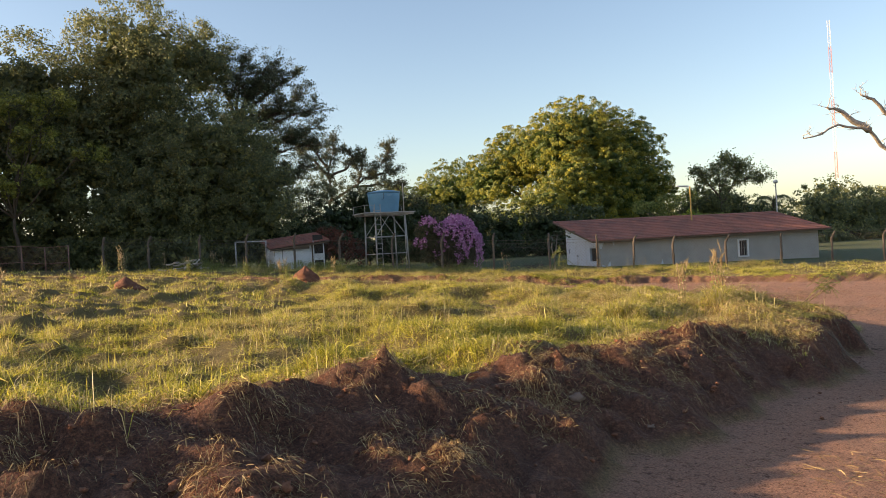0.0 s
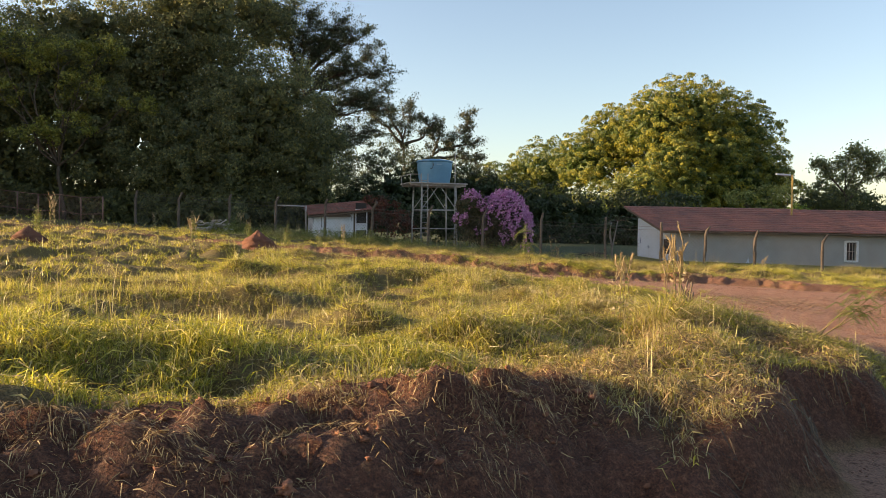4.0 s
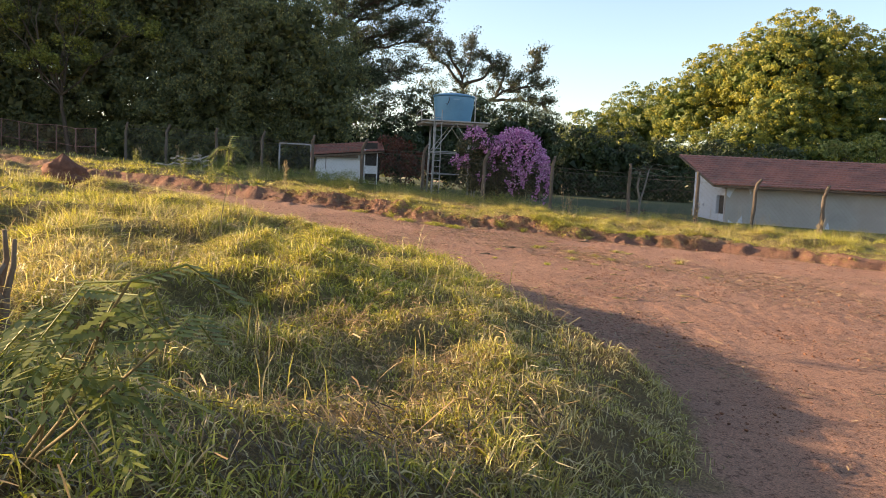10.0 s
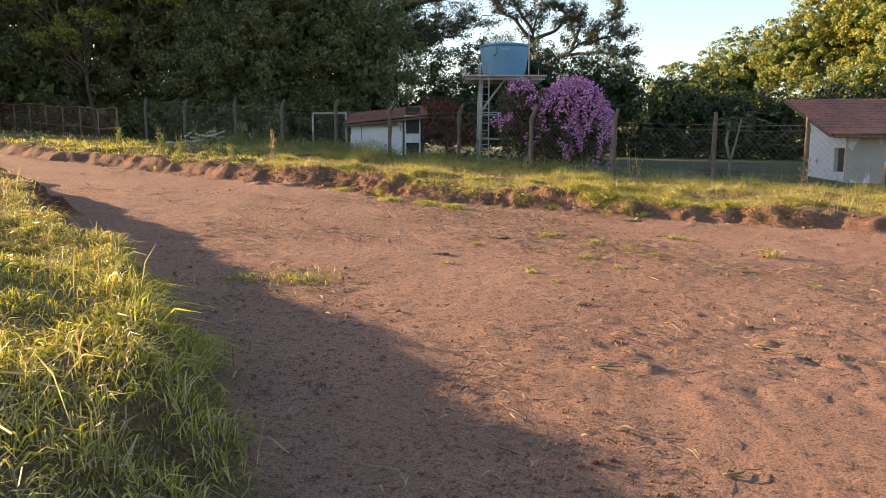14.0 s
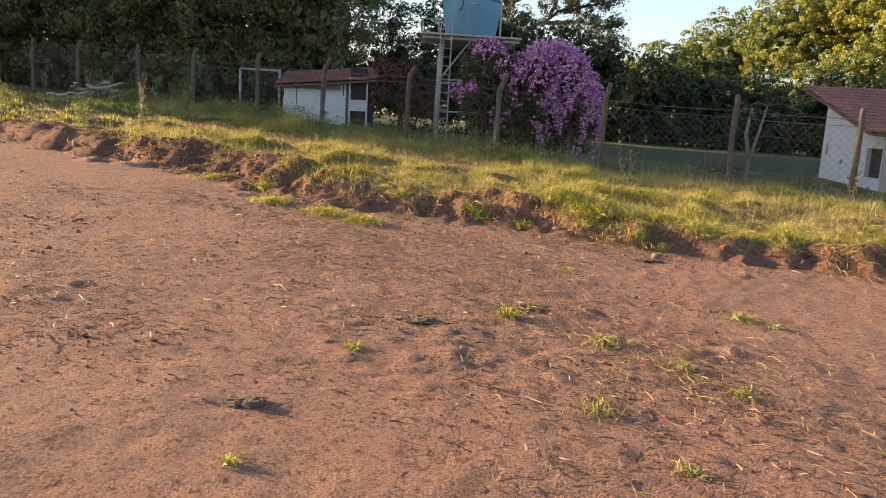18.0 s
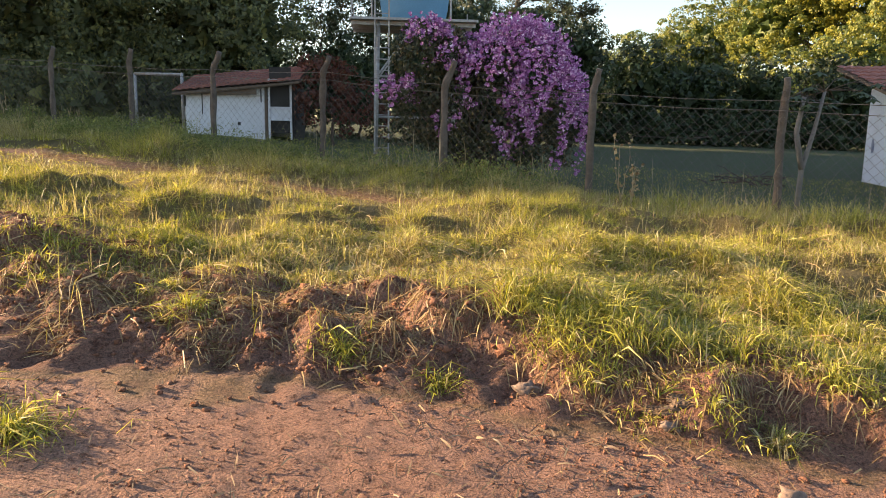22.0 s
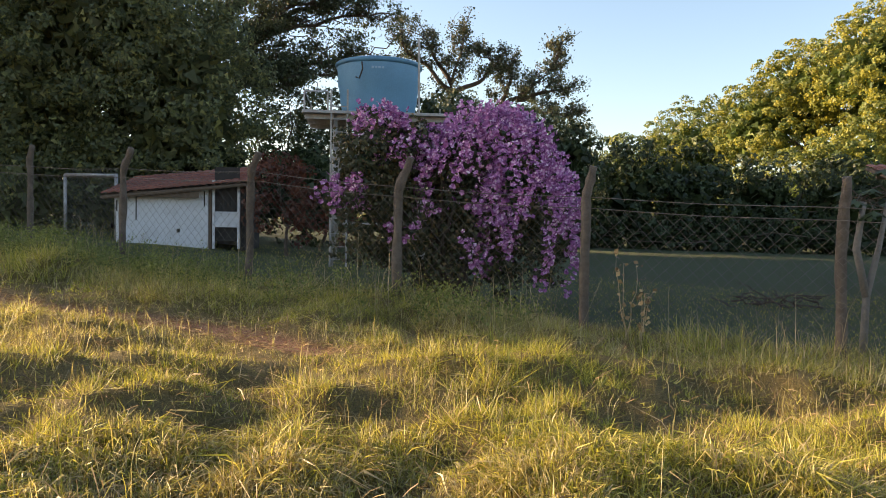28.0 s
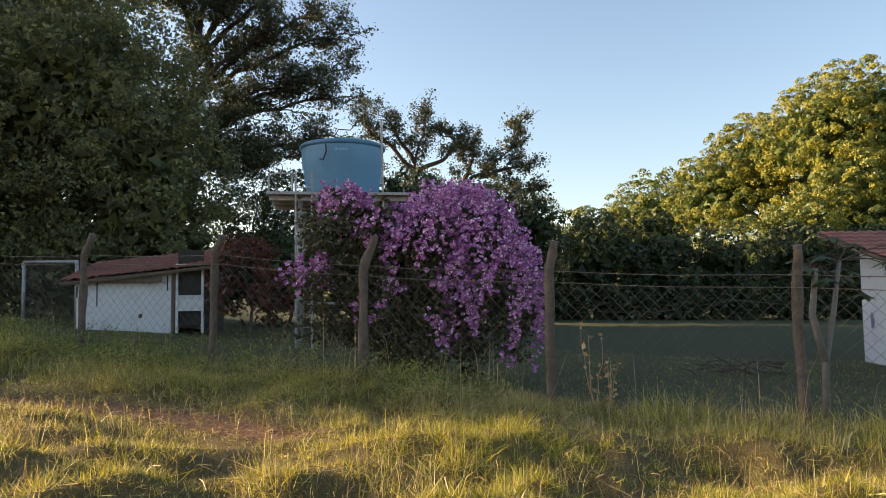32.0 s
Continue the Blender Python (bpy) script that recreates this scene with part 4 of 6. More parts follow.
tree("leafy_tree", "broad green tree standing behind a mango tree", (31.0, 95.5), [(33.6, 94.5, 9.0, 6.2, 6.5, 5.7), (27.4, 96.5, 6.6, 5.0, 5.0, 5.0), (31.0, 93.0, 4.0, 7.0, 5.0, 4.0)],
     900, 70, 0.62, 0.19, M_LEAF_MANGO, M_BARK, 0.6, 0.25, thin=0.10, filler=900, sun_yellow=lambda p: np.full(len(p), 0.6), fill_size=0.8, loose=0.6)
tree("bush", "low dark hedge of leaves at the far edge of a lawn", (15.0, 55.0), [(6.5 + 3.4 * k, 55.0 + 0.25 * k, 1.35 - 0.05 * k, 2.2, 1.0, 1.35) for k in range(8)], 300, 36, 0.45, 0.17, M_LEAF_BUSH, M_BARK, 0.08, category="bush", low=-1.0, filler=500, fill_size=0.35)
tree("leafy_tree", "airy small-leaved tree behind a shed", (-4.4, 52.0), [(-3.8, 52.0, 4.6, 2.0, 1.2, 1.7), (-5.6, 52.2, 6.2, 1.8, 1.2, 1.8), (-2.0, 52.0, 5.8, 1.4, 1.0, 1.2), (-3.6, 52.0, 7.2, 1.4, 1.0, 1.0), (-0.6, 52.2, 4.6, 1.4, 1.0, 1.4), (-0.4, 52.6, 6.6, 1.2, 1.0, 1.0)], 430, 40, 0.42, 0.12, M_LEAF_FEATHER, M_BARK, 0.10, thin=0.25)
tree("bush", "dark leafy thicket behind a shed and a water tower", (-1.8, 46.5), [(-3.4, 47.0, 2.7, 1.5, 1.0, 1.7), (-1.6, 46.4, 2.3, 1.5, 1.0, 1.6), (0.6, 46.8, 2.2, 1.6, 1.0, 1.6), (2.8, 46.6, 2.0, 1.6, 1.0, 1.5), (-5.2, 47.6, 2.8, 1.4, 1.0, 1.5)], 260, 36, 0.4, 0.13, M_LEAF_BUSH, M_BARK, 0.07, category="bush", low=-1.0, filler=500, fill_size=0.35)
tree("bush", "dark bushes and low branches behind a shaded lawn", (14.5, 56.5), [(9.6, 56.5, 2.2, 2.0, 1.6, 2.4), (12.6, 57.0, 3.0, 2.4, 1.8, 3.1), (16.0, 57.5, 3.0, 2.6, 1.8, 3.0), (20.0, 58.0, 2.6, 2.8, 1.8, 3.0), (24.5, 57.5, 2.6, 3.0, 1.8, 3.1), (29.0, 57.0, 2.4, 3.0, 1.8, 3.1)], 460, 40, 0.6, 0.2, M_LEAF_BUSH, M_BARK, 0.12, category="bush", filler=500)
for k, (x, y, z, r, name) in enumerate(((62, 71, 5.5, 5.0, "tree"), (71, 72, 3.5, 4.5, "tree"), (89, 71, 4.5, 6.5, "tree"), (102, 72, 3.8, 6.0, "tree"), (80, 84, 3.0, 5.0, "tree"), (118, 78, 4.0, 8.0, "tree"))):
    tree("distant_tree", "distant dark green tree on a hazy skyline", (x, y), [(x, y, z, r, r * 0.8, r * 0.75), (x + r * 0.7, y + 1, z - 1, r * 0.7, r * 0.6, r * 0.6), (x - r * 0.7, y, z - 1.2, r * 0.6, r * 0.6, r * 0.55)], 150, 30, 0.95, 0.36, M_LEAF_DARK, M_BARK, 0.3, filler=420, group="distant trees")
tree("distant_tree", "dense dark trees and undergrowth beyond a long house", (75.0, 63.0), [(66.0, 62.0, 1.5, 4.0, 3.0, 4.0), (73.0, 62.0, 3.0, 5.0, 3.0, 5.0), (81.0, 62.0, 2.5, 5.0, 3.0, 4.6), (89.0, 62.0, 2.0, 5.0, 3.0, 5.0), (69.0, 58.0, -0.5, 5.0, 2.0, 2.6), (77.0, 58.0, -0.5, 6.0, 2.0, 2.6), (86.0, 58.0, -0.5, 6.0, 2.0, 2.6)], 420, 34, 0.8, 0.3, M_LEAF_DARK, M_BARK, 0.25, filler=700, group="distant trees")
tree("hedge", "bright yellow-green hedge behind a long house", (57.0, 62.0), [(55.0, 62.0, 1.8, 3.0, 1.6, 1.9), (59.5, 62.5, 1.6, 3.0, 1.6, 1.9), (72.0, 66.0, 1.6, 3.0, 1.6, 1.8)], 170, 34, 0.7, 0.26, M_LEAF_HEDGE, M_BARK, 0.1, category="hedge", filler=80)
tree("vine", "leafy vine with rust-coloured leaves on a pole", (24.5, 40.0), [(21.8, 39.8, 4.0, 1.5, 0.7, 0.5), (24.4, 40.0, 4.3, 1.7, 0.7, 0.6), (26.6, 40.4, 4.8, 1.2, 0.7, 0.5), (24.5, 40.2, 2.6, 1.6, 0.8, 1.0)], 120, 26, 0.32, 0.15, M_LEAF_WEED, M_BARK, 0.07, category="vine")
tree("vine", "rust-brown climbing shrub behind a long house", (27.5, 41.0), [(27.0, 41.0, 2.8, 1.6, 0.9, 0.9), (29.5, 41.5, 2.6, 1.6, 0.9, 0.8), (32.0, 42.0, 2.6, 1.6, 0.9, 0.7)], 110, 26, 0.32, 0.15, M_LEAF_HEDGE, M_BARK, 0.07, category="vine")
tree("shrub", "rust-brown dry shrub beside a white shed", (-2.4, 41.4), [(-2.6, 41.6, 2.2, 1.0, 0.9, 1.2), (-1.6, 42.0, 1.7, 0.9, 0.8, 1.0), (-3.0, 43.4, 3.0, 0.9, 0.8, 0.6)], 150, 30, 0.28, 0.10, M_LEAF_RED, M_BARK, 0.06, category="shrub", thin=0.25)
twig_tree("bare_tree", "bare pale tree with crooked leafless branches", (31.5, 24.2), [[(31.5, 24.2, -0.6), (31.0, 24.4, 3.0), (29.5, 24.8, 6.0), (27.0, 25.0, 7.6), (24.0, 25.0, 7.9), (20.8, 25, 7.0)], [(29.5, 24.8, 6.0), (29.4, 25.0, 8.2), (27.5, 25.0, 9.6), (26.3, 25.0, 9.8)], [(27.0, 25, 7.6), (25.0, 25.4, 8.8), (23.6, 25.4, 9.0)], [(30.5, 24.6, 4.5), (33.5, 24.0, 7.0), (35.0, 24.0, 9.0)]], M_LEAF_FEATHER, 0, 0.1, 0.3, 0.22, 6, 0.9, bark=M_BARK_PALE)
twig_tree("small_tree", "small grey-green tree with drooping twigs behind a long house", (58.0, 66.0), [[(58, 66, -0.3), (58.4, 66, 4.0), (58.2, 66, 7.5), (58.0, 66, 10.4)], [(58.4, 66, 5.5), (61.0, 66, 8.5), (62.2, 66, 9.6)], [(58.3, 66, 6.0), (55.8, 66, 8.5), (55.0, 66, 9.4)], [(61.0, 66, 8.0), (64.0, 66, 8.8), (66.0, 66, 8.2)], [(58.3, 66, 7.0), (60.0, 66, 9.6), (60.6, 66, 10.8)]], M_LEAF_DARK, 9000, 0.2, 0.32, 0.13, 10, 1.7)
palm = thing("palm", 68.0, 66.0, land_z(68, 66), "small dark palm with arching fronds", "palm")
s = Shape()
limb(s, (0, 0, -0.2), (0.2, 0, 5.6), 0.22, 0.16, 0.01, 8)
part("trunk", s, M_BARK, palm, smooth=True)
for k in range(13):
    a = math.tau * k / 13
    s = Shape()
    rib = [(0.2 + math.cos(a) * r, math.sin(a) * r, 5.6 + 1.4 * math.sin(r * 0.8) - 0.22 * r * r) for r in (0, 0.7, 1.4, 2.1, 2.8)]
    s.tube(rib, [0.05, 0.04, 0.03, 0.02, 0.01], 4)
    for i in range(1, 20):
        q = i / 20 * 4
        j = min(int(q), 3)
        p = Vector(rib[j]).lerp(Vector(rib[j + 1]), q - j)
        for e in (-1, 1):
            d = Vector((-math.sin(a) * e, math.cos(a) * e, -0.7)) * 0.55 + Vector((math.cos(a), math.sin(a), 0)) * 0.25
            w = Vector((math.cos(a), math.sin(a), 0)) * 0.05
            s.add([p - w, p + w, p + d], [(0, 1, 2)])
    part("frond", s, M_LEAF_DARK, palm)

# ---- the flowering bush at the fence ----
bush = thing("bougainvillea", 1.0, 33.5, land_z(1.0, 33.5), "bougainvillea bush thick with purple-pink flowers over dark leaves", "bush")
o = np.array([1.0, 33.5, land_z(1.0, 33.5)])
for k in range(14):
    s = Shape()
    e = Vector((random.uniform(-1.6, 1.9), random.uniform(-0.5, 0.6), random.uniform(1.4, 2.8)))
    limb(s, (random.uniform(-0.2, 0.35), random.uniform(-0.15, 0.15), -0.1), e, 0.05, 0.012, 0.07, 5)
    part("stem", s, M_BARK, bush, smooth=True)
green = [(1.95, 33.8, 2.1, 1.08, 0.8, 1.25), (0.85, 33.7, 1.7, 1.0, 0.8, 1.2), (-0.1, 33.7, 2.7, 0.62, 0.55, 0.72), (-0.35, 33.6, 1.6, 0.60, 0.5, 0.9), (0.5, 33.7, 2.55, 0.65, 0.55, 0.8), (1.4, 33.5, 0.95, 0.9, 0.6, 0.75), (2.3, 33.5, 1.2, 0.75, 0.6, 0.8)]
verts, faces = leaf_quads(crown_points(green, 620, 48, 0.22, 0.03) - o, 0.07)
part("foliage", raw_mesh("foliage", verts, faces, M_LEAF_VINE), None, bush, "small dark green leaves")


def bracts(pts, size):
    """Flowers of broad papery bracts, one at each point."""
    n, k, vs = len(pts), 5, []
    face = np.array([-0.35, -0.8, 0.35]) + rng.normal(0, 0.6, (n, 3))
    face /= np.linalg.norm(face, axis=1)[:, None]
    u = np.cross(face, rng.normal(0, 1, (n, 3)))
    u /= np.linalg.norm(u, axis=1)[:, None]
    w = np.cross(face, u)
    size = (size * rng.uniform(0.7, 1.25, n))[:, None]
    for i in range(k):
        a = math.tau * i / k
        d, e = u * math.cos(a) + w * math.sin(a), -u * math.sin(a) + w * math.cos(a)
        vs.append(np.stack([pts, pts + (d * 0.6 + e * 0.42 + face * 0.15) * size, pts + (d * 1.05 + face * 0.34) * size, pts + (d * 0.6 - e * 0.42 + face * 0.15) * size], 1))
    return np.concatenate(vs, 1).reshape(-1, 3)


def cascade(lobe, strands, reach, high, low):
    """Flower places along arching sprays that run down over a dome."""
    c, r = np.array(lobe[:3]), np.array(lobe[3:])
    out = []
    for _ in range(strands):
        a, t0 = rng.uniform(0, math.tau), rng.uniform(low, high)
        drift = rng.normal(0, 0.35)
        run = reach * rng.uniform(0.45, 1.2)
        for q in np.linspace(0, 1, max(3, int(run * 9))):
            t, b = t0 - run * q, a + drift * q
            ring = math.cos(t) if t > 0 else 1.0 - 0.10 * t * t
            p = c + r * np.array([math.cos(b) * ring, math.sin(b) * ring, math.sin(t) if t > 0 else t]) * (1.0 + 0.05 * rng.normal())
            out.append(p + rng.normal(0, 0.06, (rng.integers(3, 9), 3)))
    return np.concatenate(out)


DOMES = (((1.8, 33.65, 2.15, 1.24, 0.95, 1.42), 58, 0.9, 1.5, 0.5), ((1.2, 33.5, 2.35, 0.78, 0.7, 0.95), 22, 0.7, 1.5, 0.2), ((2.35, 33.4, 1.9, 0.85, 0.75, 1.1), 23, 1.1, 1.1, -0.1), ((-0.1, 33.55, 3.0, 0.48, 0.45, 0.55), 13, 0.6, 1.4, 0.3), ((0.5, 33.55, 2.6, 0.62, 0.5, 0.75), 9, 0.6, 1.3, 0.2), ((-0.65, 33.4, 2.05, 0.34, 0.3, 0.34), 9, 0.7, 1.2, 0.1), ((0.9, 33.3, 1.5, 0.8, 0.5, 0.8), 5, 0.5, 1.0, -0.3), ((1.6, 33.2, 1.5, 0.6, 0.4, 0.8), 8, 0.6, 0.9, -0.4))
pts = np.concatenate([cascade(*d) for d in DOMES])
verts = bracts(pts, 0.044)
part("blossom", raw_mesh("blossom", verts - o, np.arange(len(verts)).reshape(-1, 4), M_FLOWER), None, bush, "purple-pink papery flowers in hanging sprays")["kind"] = "stuff"

# ---- the fence ----
POSTS = [(-6.86, 36.75, 3.06), (-4.53, 35.30, 2.92), (-2.03, 33.70, 2.75), (0.39, 32.40, 2.61), (2.77, 31.00, 2.43), (5.26, 29.35, 2.24)]
POSTS = [(-16.5, 42.6, 3.5), (-14.1, 41.1, 3.4), (-11.6, 39.7, 3.3), (-9.2, 38.2, 3.18)] + POSTS + [(7.13, 27.55, 2.02), (9.0, 26.5, 1.85), (11.3, 26.05, 1.72), (14.6, 25.3, 1.58), (17.7, 24.4, 1.5), (20.9, 23.4, 1.45), (24.1, 22.4, 1.4)]
fence = thing("wire_fence", 0.39, 32.4, land_z(0.39, 32.4), "chain-link fence on weathered concrete posts with bent tops", "fence")
fo = Vector((0.39, 32.4, land_z(0.39, 32.4)))
feet = [Vector((x, y, land_z(x, y))) - fo for x, y, z in POSTS]
for k, ((x, y, z), foot) in enumerate(zip(POSTS, feet)):
    s, h = Shape(), z - fo.z
    lean = Vector((random.uniform(-0.05, 0.05), random.uniform(-0.05, 0.05), 0))
    bend = Vector((0.20, -0.16, 0)) * random.uniform(0.4, 1.1) if k not in (9, 10) else Vector((-0.06, -0.1, 0))
    tip = Vector((foot.x, foot.y, h))
    run = [foot + Vector((0, 0, -0.3)) - bend * 0.9, foot.lerp(tip, 0.4) - bend * 0.9 + lean, foot.lerp(tip, 0.78) - bend * 0.85 + lean, foot.lerp(tip, 0.88) - bend * 0.6, tip]
    rough = [0.072, 0.070, 0.068, 0.064, 0.055]
    fine, fat = [], []
    for i in range(len(run) - 1):
        for j in range(6 if i < 2 else 3):
            t = j / (6 if i < 2 else 3)
            fine.append(run[i].lerp(run[i + 1], t) + Vector((noise.noise(Vector((k, i + t, 1))), noise.noise(Vector((k, i + t, 5))), 0)) * 0.03)
            fat.append((rough[i] + (rough[i + 1] - rough[i]) * t) * (1 + 0.35 * noise.noise(Vector((k * 3.1, (i + t) * 2.6, 9)))))
    s.tube(fine + [run[-1]], fat + [rough[-1]], 8, True, 0.86)
    part("post", s, M_POST, fence, smooth=True)


def bay(a, b, high, pitch=0.17, wire=0.002):
    """One span of diamond mesh between two posts."""
    s = Shape()
    length = (b - a).length
    run = (b - a) / length
    across = Vector((-run.y, run.x, 0)) * 0.006

    def at(u, v):
        sag = -0.03 * math.sin(math.pi * min(max(u / length, 0), 1))
        return a + run * u + Vector((0, 0, 0.05 + v + sag))

    for way in (1, -1):
        u = -high if way > 0 else 0.0
        while u < (length if way > 0 else length + high):
            lo, hi = (max(u, 0), min(u + high, length)) if way > 0 else (max(u - high, 0), min(u, length))
            if hi - lo > 0.03:
                v0, v1 = ((lo - u), (hi - u)) if way > 0 else ((u - lo), (u - hi))
                m = (lo + hi) / 2
                s.tube([at(lo, v0) + across * way, at(m, (v0 + v1) / 2) + across * way, at(hi, v1) + across * way], wire, 3, False)
            u += pitch
    return s


for k, (a, b) in enumerate(zip(feet, feet[1:])):
    part("mesh_panel", bay(a, b, 1.62, 0.17, 0.0026), M_RUST, fence)
    for h in (1.67, 1.82):
        s = Shape()
        mid = a.lerp(b, 0.5) + Vector((0, 0, h - 0.03))
        s.tube([a + Vector((0, 0, h)), a.lerp(b, 0.25) + Vector((0, 0, h - 0.02)), mid, b + Vector((0, 0, h))], 0.005, 4, False)
        for i in range(1, 14):
            p = a.lerp(b, i / 14) + Vector((0, 0, h - 0.025))
            s.tube([p + Vector((0.02, 0, 0.02)), p - Vector((0.02, 0, 0.02))], 0.004, 3, False)
        part("wire", s, M_RUST, fence)

# ---- the pen at the far end of the fence ----
pen = thing("mesh_pen", -18.4, 43.8, land_z(-18.4, 43.8), "rusty pipe fence with wire mesh before dark trees", "fence")
po = Vector((-18.4, 43.8, land_z(-18.4, 43.8)))
feet = [Vector((x, y, land_z(x, y))) - po for x, y in ((-18.4 - 1.23 * k, 43.8 + 0.75 * k) for k in range(8))]
for p in feet:
    part("post", Shape().tube([p - Vector((0, 0, 0.2)), p + Vector((0, 0, 1.48))], 0.035, 7), M_RUST_PIPE, pen, smooth=True)
for a, b in zip(feet, feet[1:]):
    for h in (1.45, 0.5):
        part("rail", Shape().tube([a + Vector((0, 0, h)), b + Vector((0, 0, h))], 0.022, 6), M_RUST_PIPE, pen)
    part("mesh_panel", bay(a, b, 1.38, 0.15, 0.004), M_RUST_PIPE, pen)

# ---- the water tower ----
TX, TY = 0.0, 40.05
tz = land_z(TX, TY)
tower = thing("water_tower", TX, TY, tz, "grey steel tower with a ladder and a flat platform", "water tower")
deck = 4.20 - tz
for sx in (-1, 1):
    for sy in (-1, 1):
        part("leg", Shape().tube([(sx * 1.10, sy * 1.0, -0.2), (sx * 1.02, sy * 0.9, deck)], 0.055, 8), M_STEEL, tower, smooth=True)
for z in (1.05, 2.15):
    for sy in (-1, 1):
        part("brace", Shape().tube([(-1.07, sy * 0.96, z), (1.07, sy * 0.96, z)], 0.03, 6), M_STEEL, tower)
    for sx in (-1, 1):
        part("brace", Shape().tube([(sx * 1.07, -0.96, z), (sx * 1.07, 0.96, z)], 0.03, 6), M_STEEL, tower)
for sy in (-1, 1):
    part("brace", Shape().tube([(-1.06, sy * 0.95, 2.15), (0, sy * 0.92, deck - 0.05)], 0.028, 6), M_STEEL, tower)
    part("brace", Shape().tube([(1.06, sy * 0.95, 2.15), (0, sy * 0.92, deck - 0.05)], 0.028, 6), M_STEEL, tower)
part("platform", Shape().box(-0.05, 0, deck + 0.02, 3.5, 2.3, 0.07, 0, 0.02), M_STEEL, tower, soft=0.008)
for y in (-0.9, 0, 0.9):
    part("beam", Shape().box(-0.05, y, deck - 0.07, 3.4, 0.08, 0.12, 0, 0.01), M_STEEL, tower)
for x in (-1.12, -0.74):
    part("ladder_rail", Shape().tube([(x, -1.12, -0.2), (x, -1.12, deck + 0.55)], 0.024, 6), M_STEEL, tower)
for i in range(13):
    part("rung", Shape().tube([(-1.12, -1.12, 0.2 + i * 0.3), (-0.74, -1.12, 0.2 + i * 0.3)], 0.016, 6), M_STEEL, tower)
for x, y in ((-1.75, -1.05), (-1.75, 1.05), (-1.2, -1.1), (1.65, 1.05)):
    part("rail_post", Shape().tube([(x, y, deck), (x, y, deck + 0.5)], 0.02, 6), M_STEEL, tower)
part("rail", Shape().tube([(-1.2, -1.1, deck + 0.5), (-1.75, -1.05, deck + 0.5), (-1.75, 1.05, deck + 0.5)], 0.018, 6), M_STEEL, tower)
part("outlet_pipe", Shape().tube([(0.95, -0.95, 0.0), (0.95, -0.98, deck), (0.93, -1.0, deck + 1.85)], 0.028, 8), M_STEEL, tower, "thin upright pipe")
tank = thing("water_tank", TX, TY, 4.26, "round light-blue fibreglass water tank, wider at the rim", "water tank")
part("body", Shape().spin([(0.0, 0.0), (0.86, 0.0), (0.90, 0.03), (0.93, 0.30), (0.95, 0.34), (0.985, 0.70), (1.01, 0.74), (1.035, 1.18), (1.045, 1.24), (1.02, 1.24), (0.98, 0.9), (0.0, 0.9)], 48), M_TANK, tank, smooth=True)
part("rim", Shape().spin([(1.03, 1.20), (1.08, 1.22), (1.085, 1.29), (1.05, 1.32), (1.0, 1.30), (1.0, 1.2)], 48), M_TANK_RIM, tank, smooth=True)
part("lid", Shape().spin([(1.04, 1.30), (0.9, 1.36), (0.5, 1.42), (0.0, 1.45)], 48), M_TANK, tank, "shallow domed lid", smooth=True)
part("hose", Shape().tube([(-0.42, -1.0, 1.18), (-0.40, -1.06, 1.0), (-0.48, -1.03, 0.78), (-0.56, -0.99, 0.82)], 0.018, 6), M_DARK, tank, smooth=True)
for i, (x, w) in enumerate(((-0.16, 0.06), (-0.08, 0.05), (0.0, 0.07), (0.08, 0.05))):
    part("mark", Shape().box(x, -1.028, 1.06, w, 0.012, 0.05), M_TANK_MARK, tank, "faded pale lettering")

# ---- the shed ----
shed = thing("shed", -6.90, 41.77, land_z(-6.9, 41.77), "small limewashed shed with a sagging tiled roof", "shed", turn=-1.4)
h0 = land_z(-6.9, 41.77)
LOW, HIGH = 2.24 - h0, 2.49 - h0
part("front_wall", Shape().add([(0, 0, -0.3), (2.40, 0, -0.3), (2.40, 0, HIGH), (0, 0, LOW), (0, 0.16, -0.3), (2.40, 0.16, -0.3), (2.40, 0.16, HIGH), (0, 0.16, LOW)], [(0, 1, 2, 3), (7, 6, 5, 4), (0, 4, 5, 1), (3, 2, 6, 7), (1, 5, 6, 2), (0, 3, 7, 4)]), M_WHITE, shed, soft=0.015)
part("side_wall", Shape().box(0.08, 1.28, LOW / 2 - 0.15, 0.16, 2.2, LOW + 0.3), M_WHITE, shed)
part("back_wall", Shape().box(1.6, 2.47, HIGH / 2 - 0.1, 3.2, 0.16, HIGH + 0.2), M_WHITE, shed)
part("far_wall", Shape().box(3.28, 1.3, HIGH / 2 - 0.1, 0.12, 2.3, HIGH + 0.2), M_DARK, shed, "dark boarded side wall")
part("corner_post", Shape().box(2.45, 0.03, HIGH / 2, 0.08, 0.09, HIGH + 0.3, 0, 0.01), M_WOOD, shed)
for x, w, z0, h in ((0.52, 0.03, LOW - 0.02, 0.62), (2.30, 0.035, HIGH - 0.08, 0.42), (0.02, 0.03, LOW - 0.1, 0.3), (1.62, 0.09, LOW - 0.85, 0.10)):
    part("stain", Shape().box(x, -0.003, z0 - h / 2, w, 0.010, h), M_DARK, shed, "dark stain on the whitewash")
door = part("door", Shape().box(2.87, 0.05, 0.64, 0.62, 0.05, 0.30), M_WHITE, shed, "white panelled door with a wired opening")
for z, h in ((0.46, 0.06), (0.82, 0.06), (2.66 - h0, 0.07)):
    part("door_rail", Shape().box(2.87, 0.02, z, 0.70, 0.08, h), M_WHITE, door)
for x in (2.54, 3.20):
    part("door_stile", Shape().box(x, 0.02, (2.66 - h0) / 2 - 0.05, 0.06, 0.08, 2.66 - h0 + 0.2), M_WHITE, door)
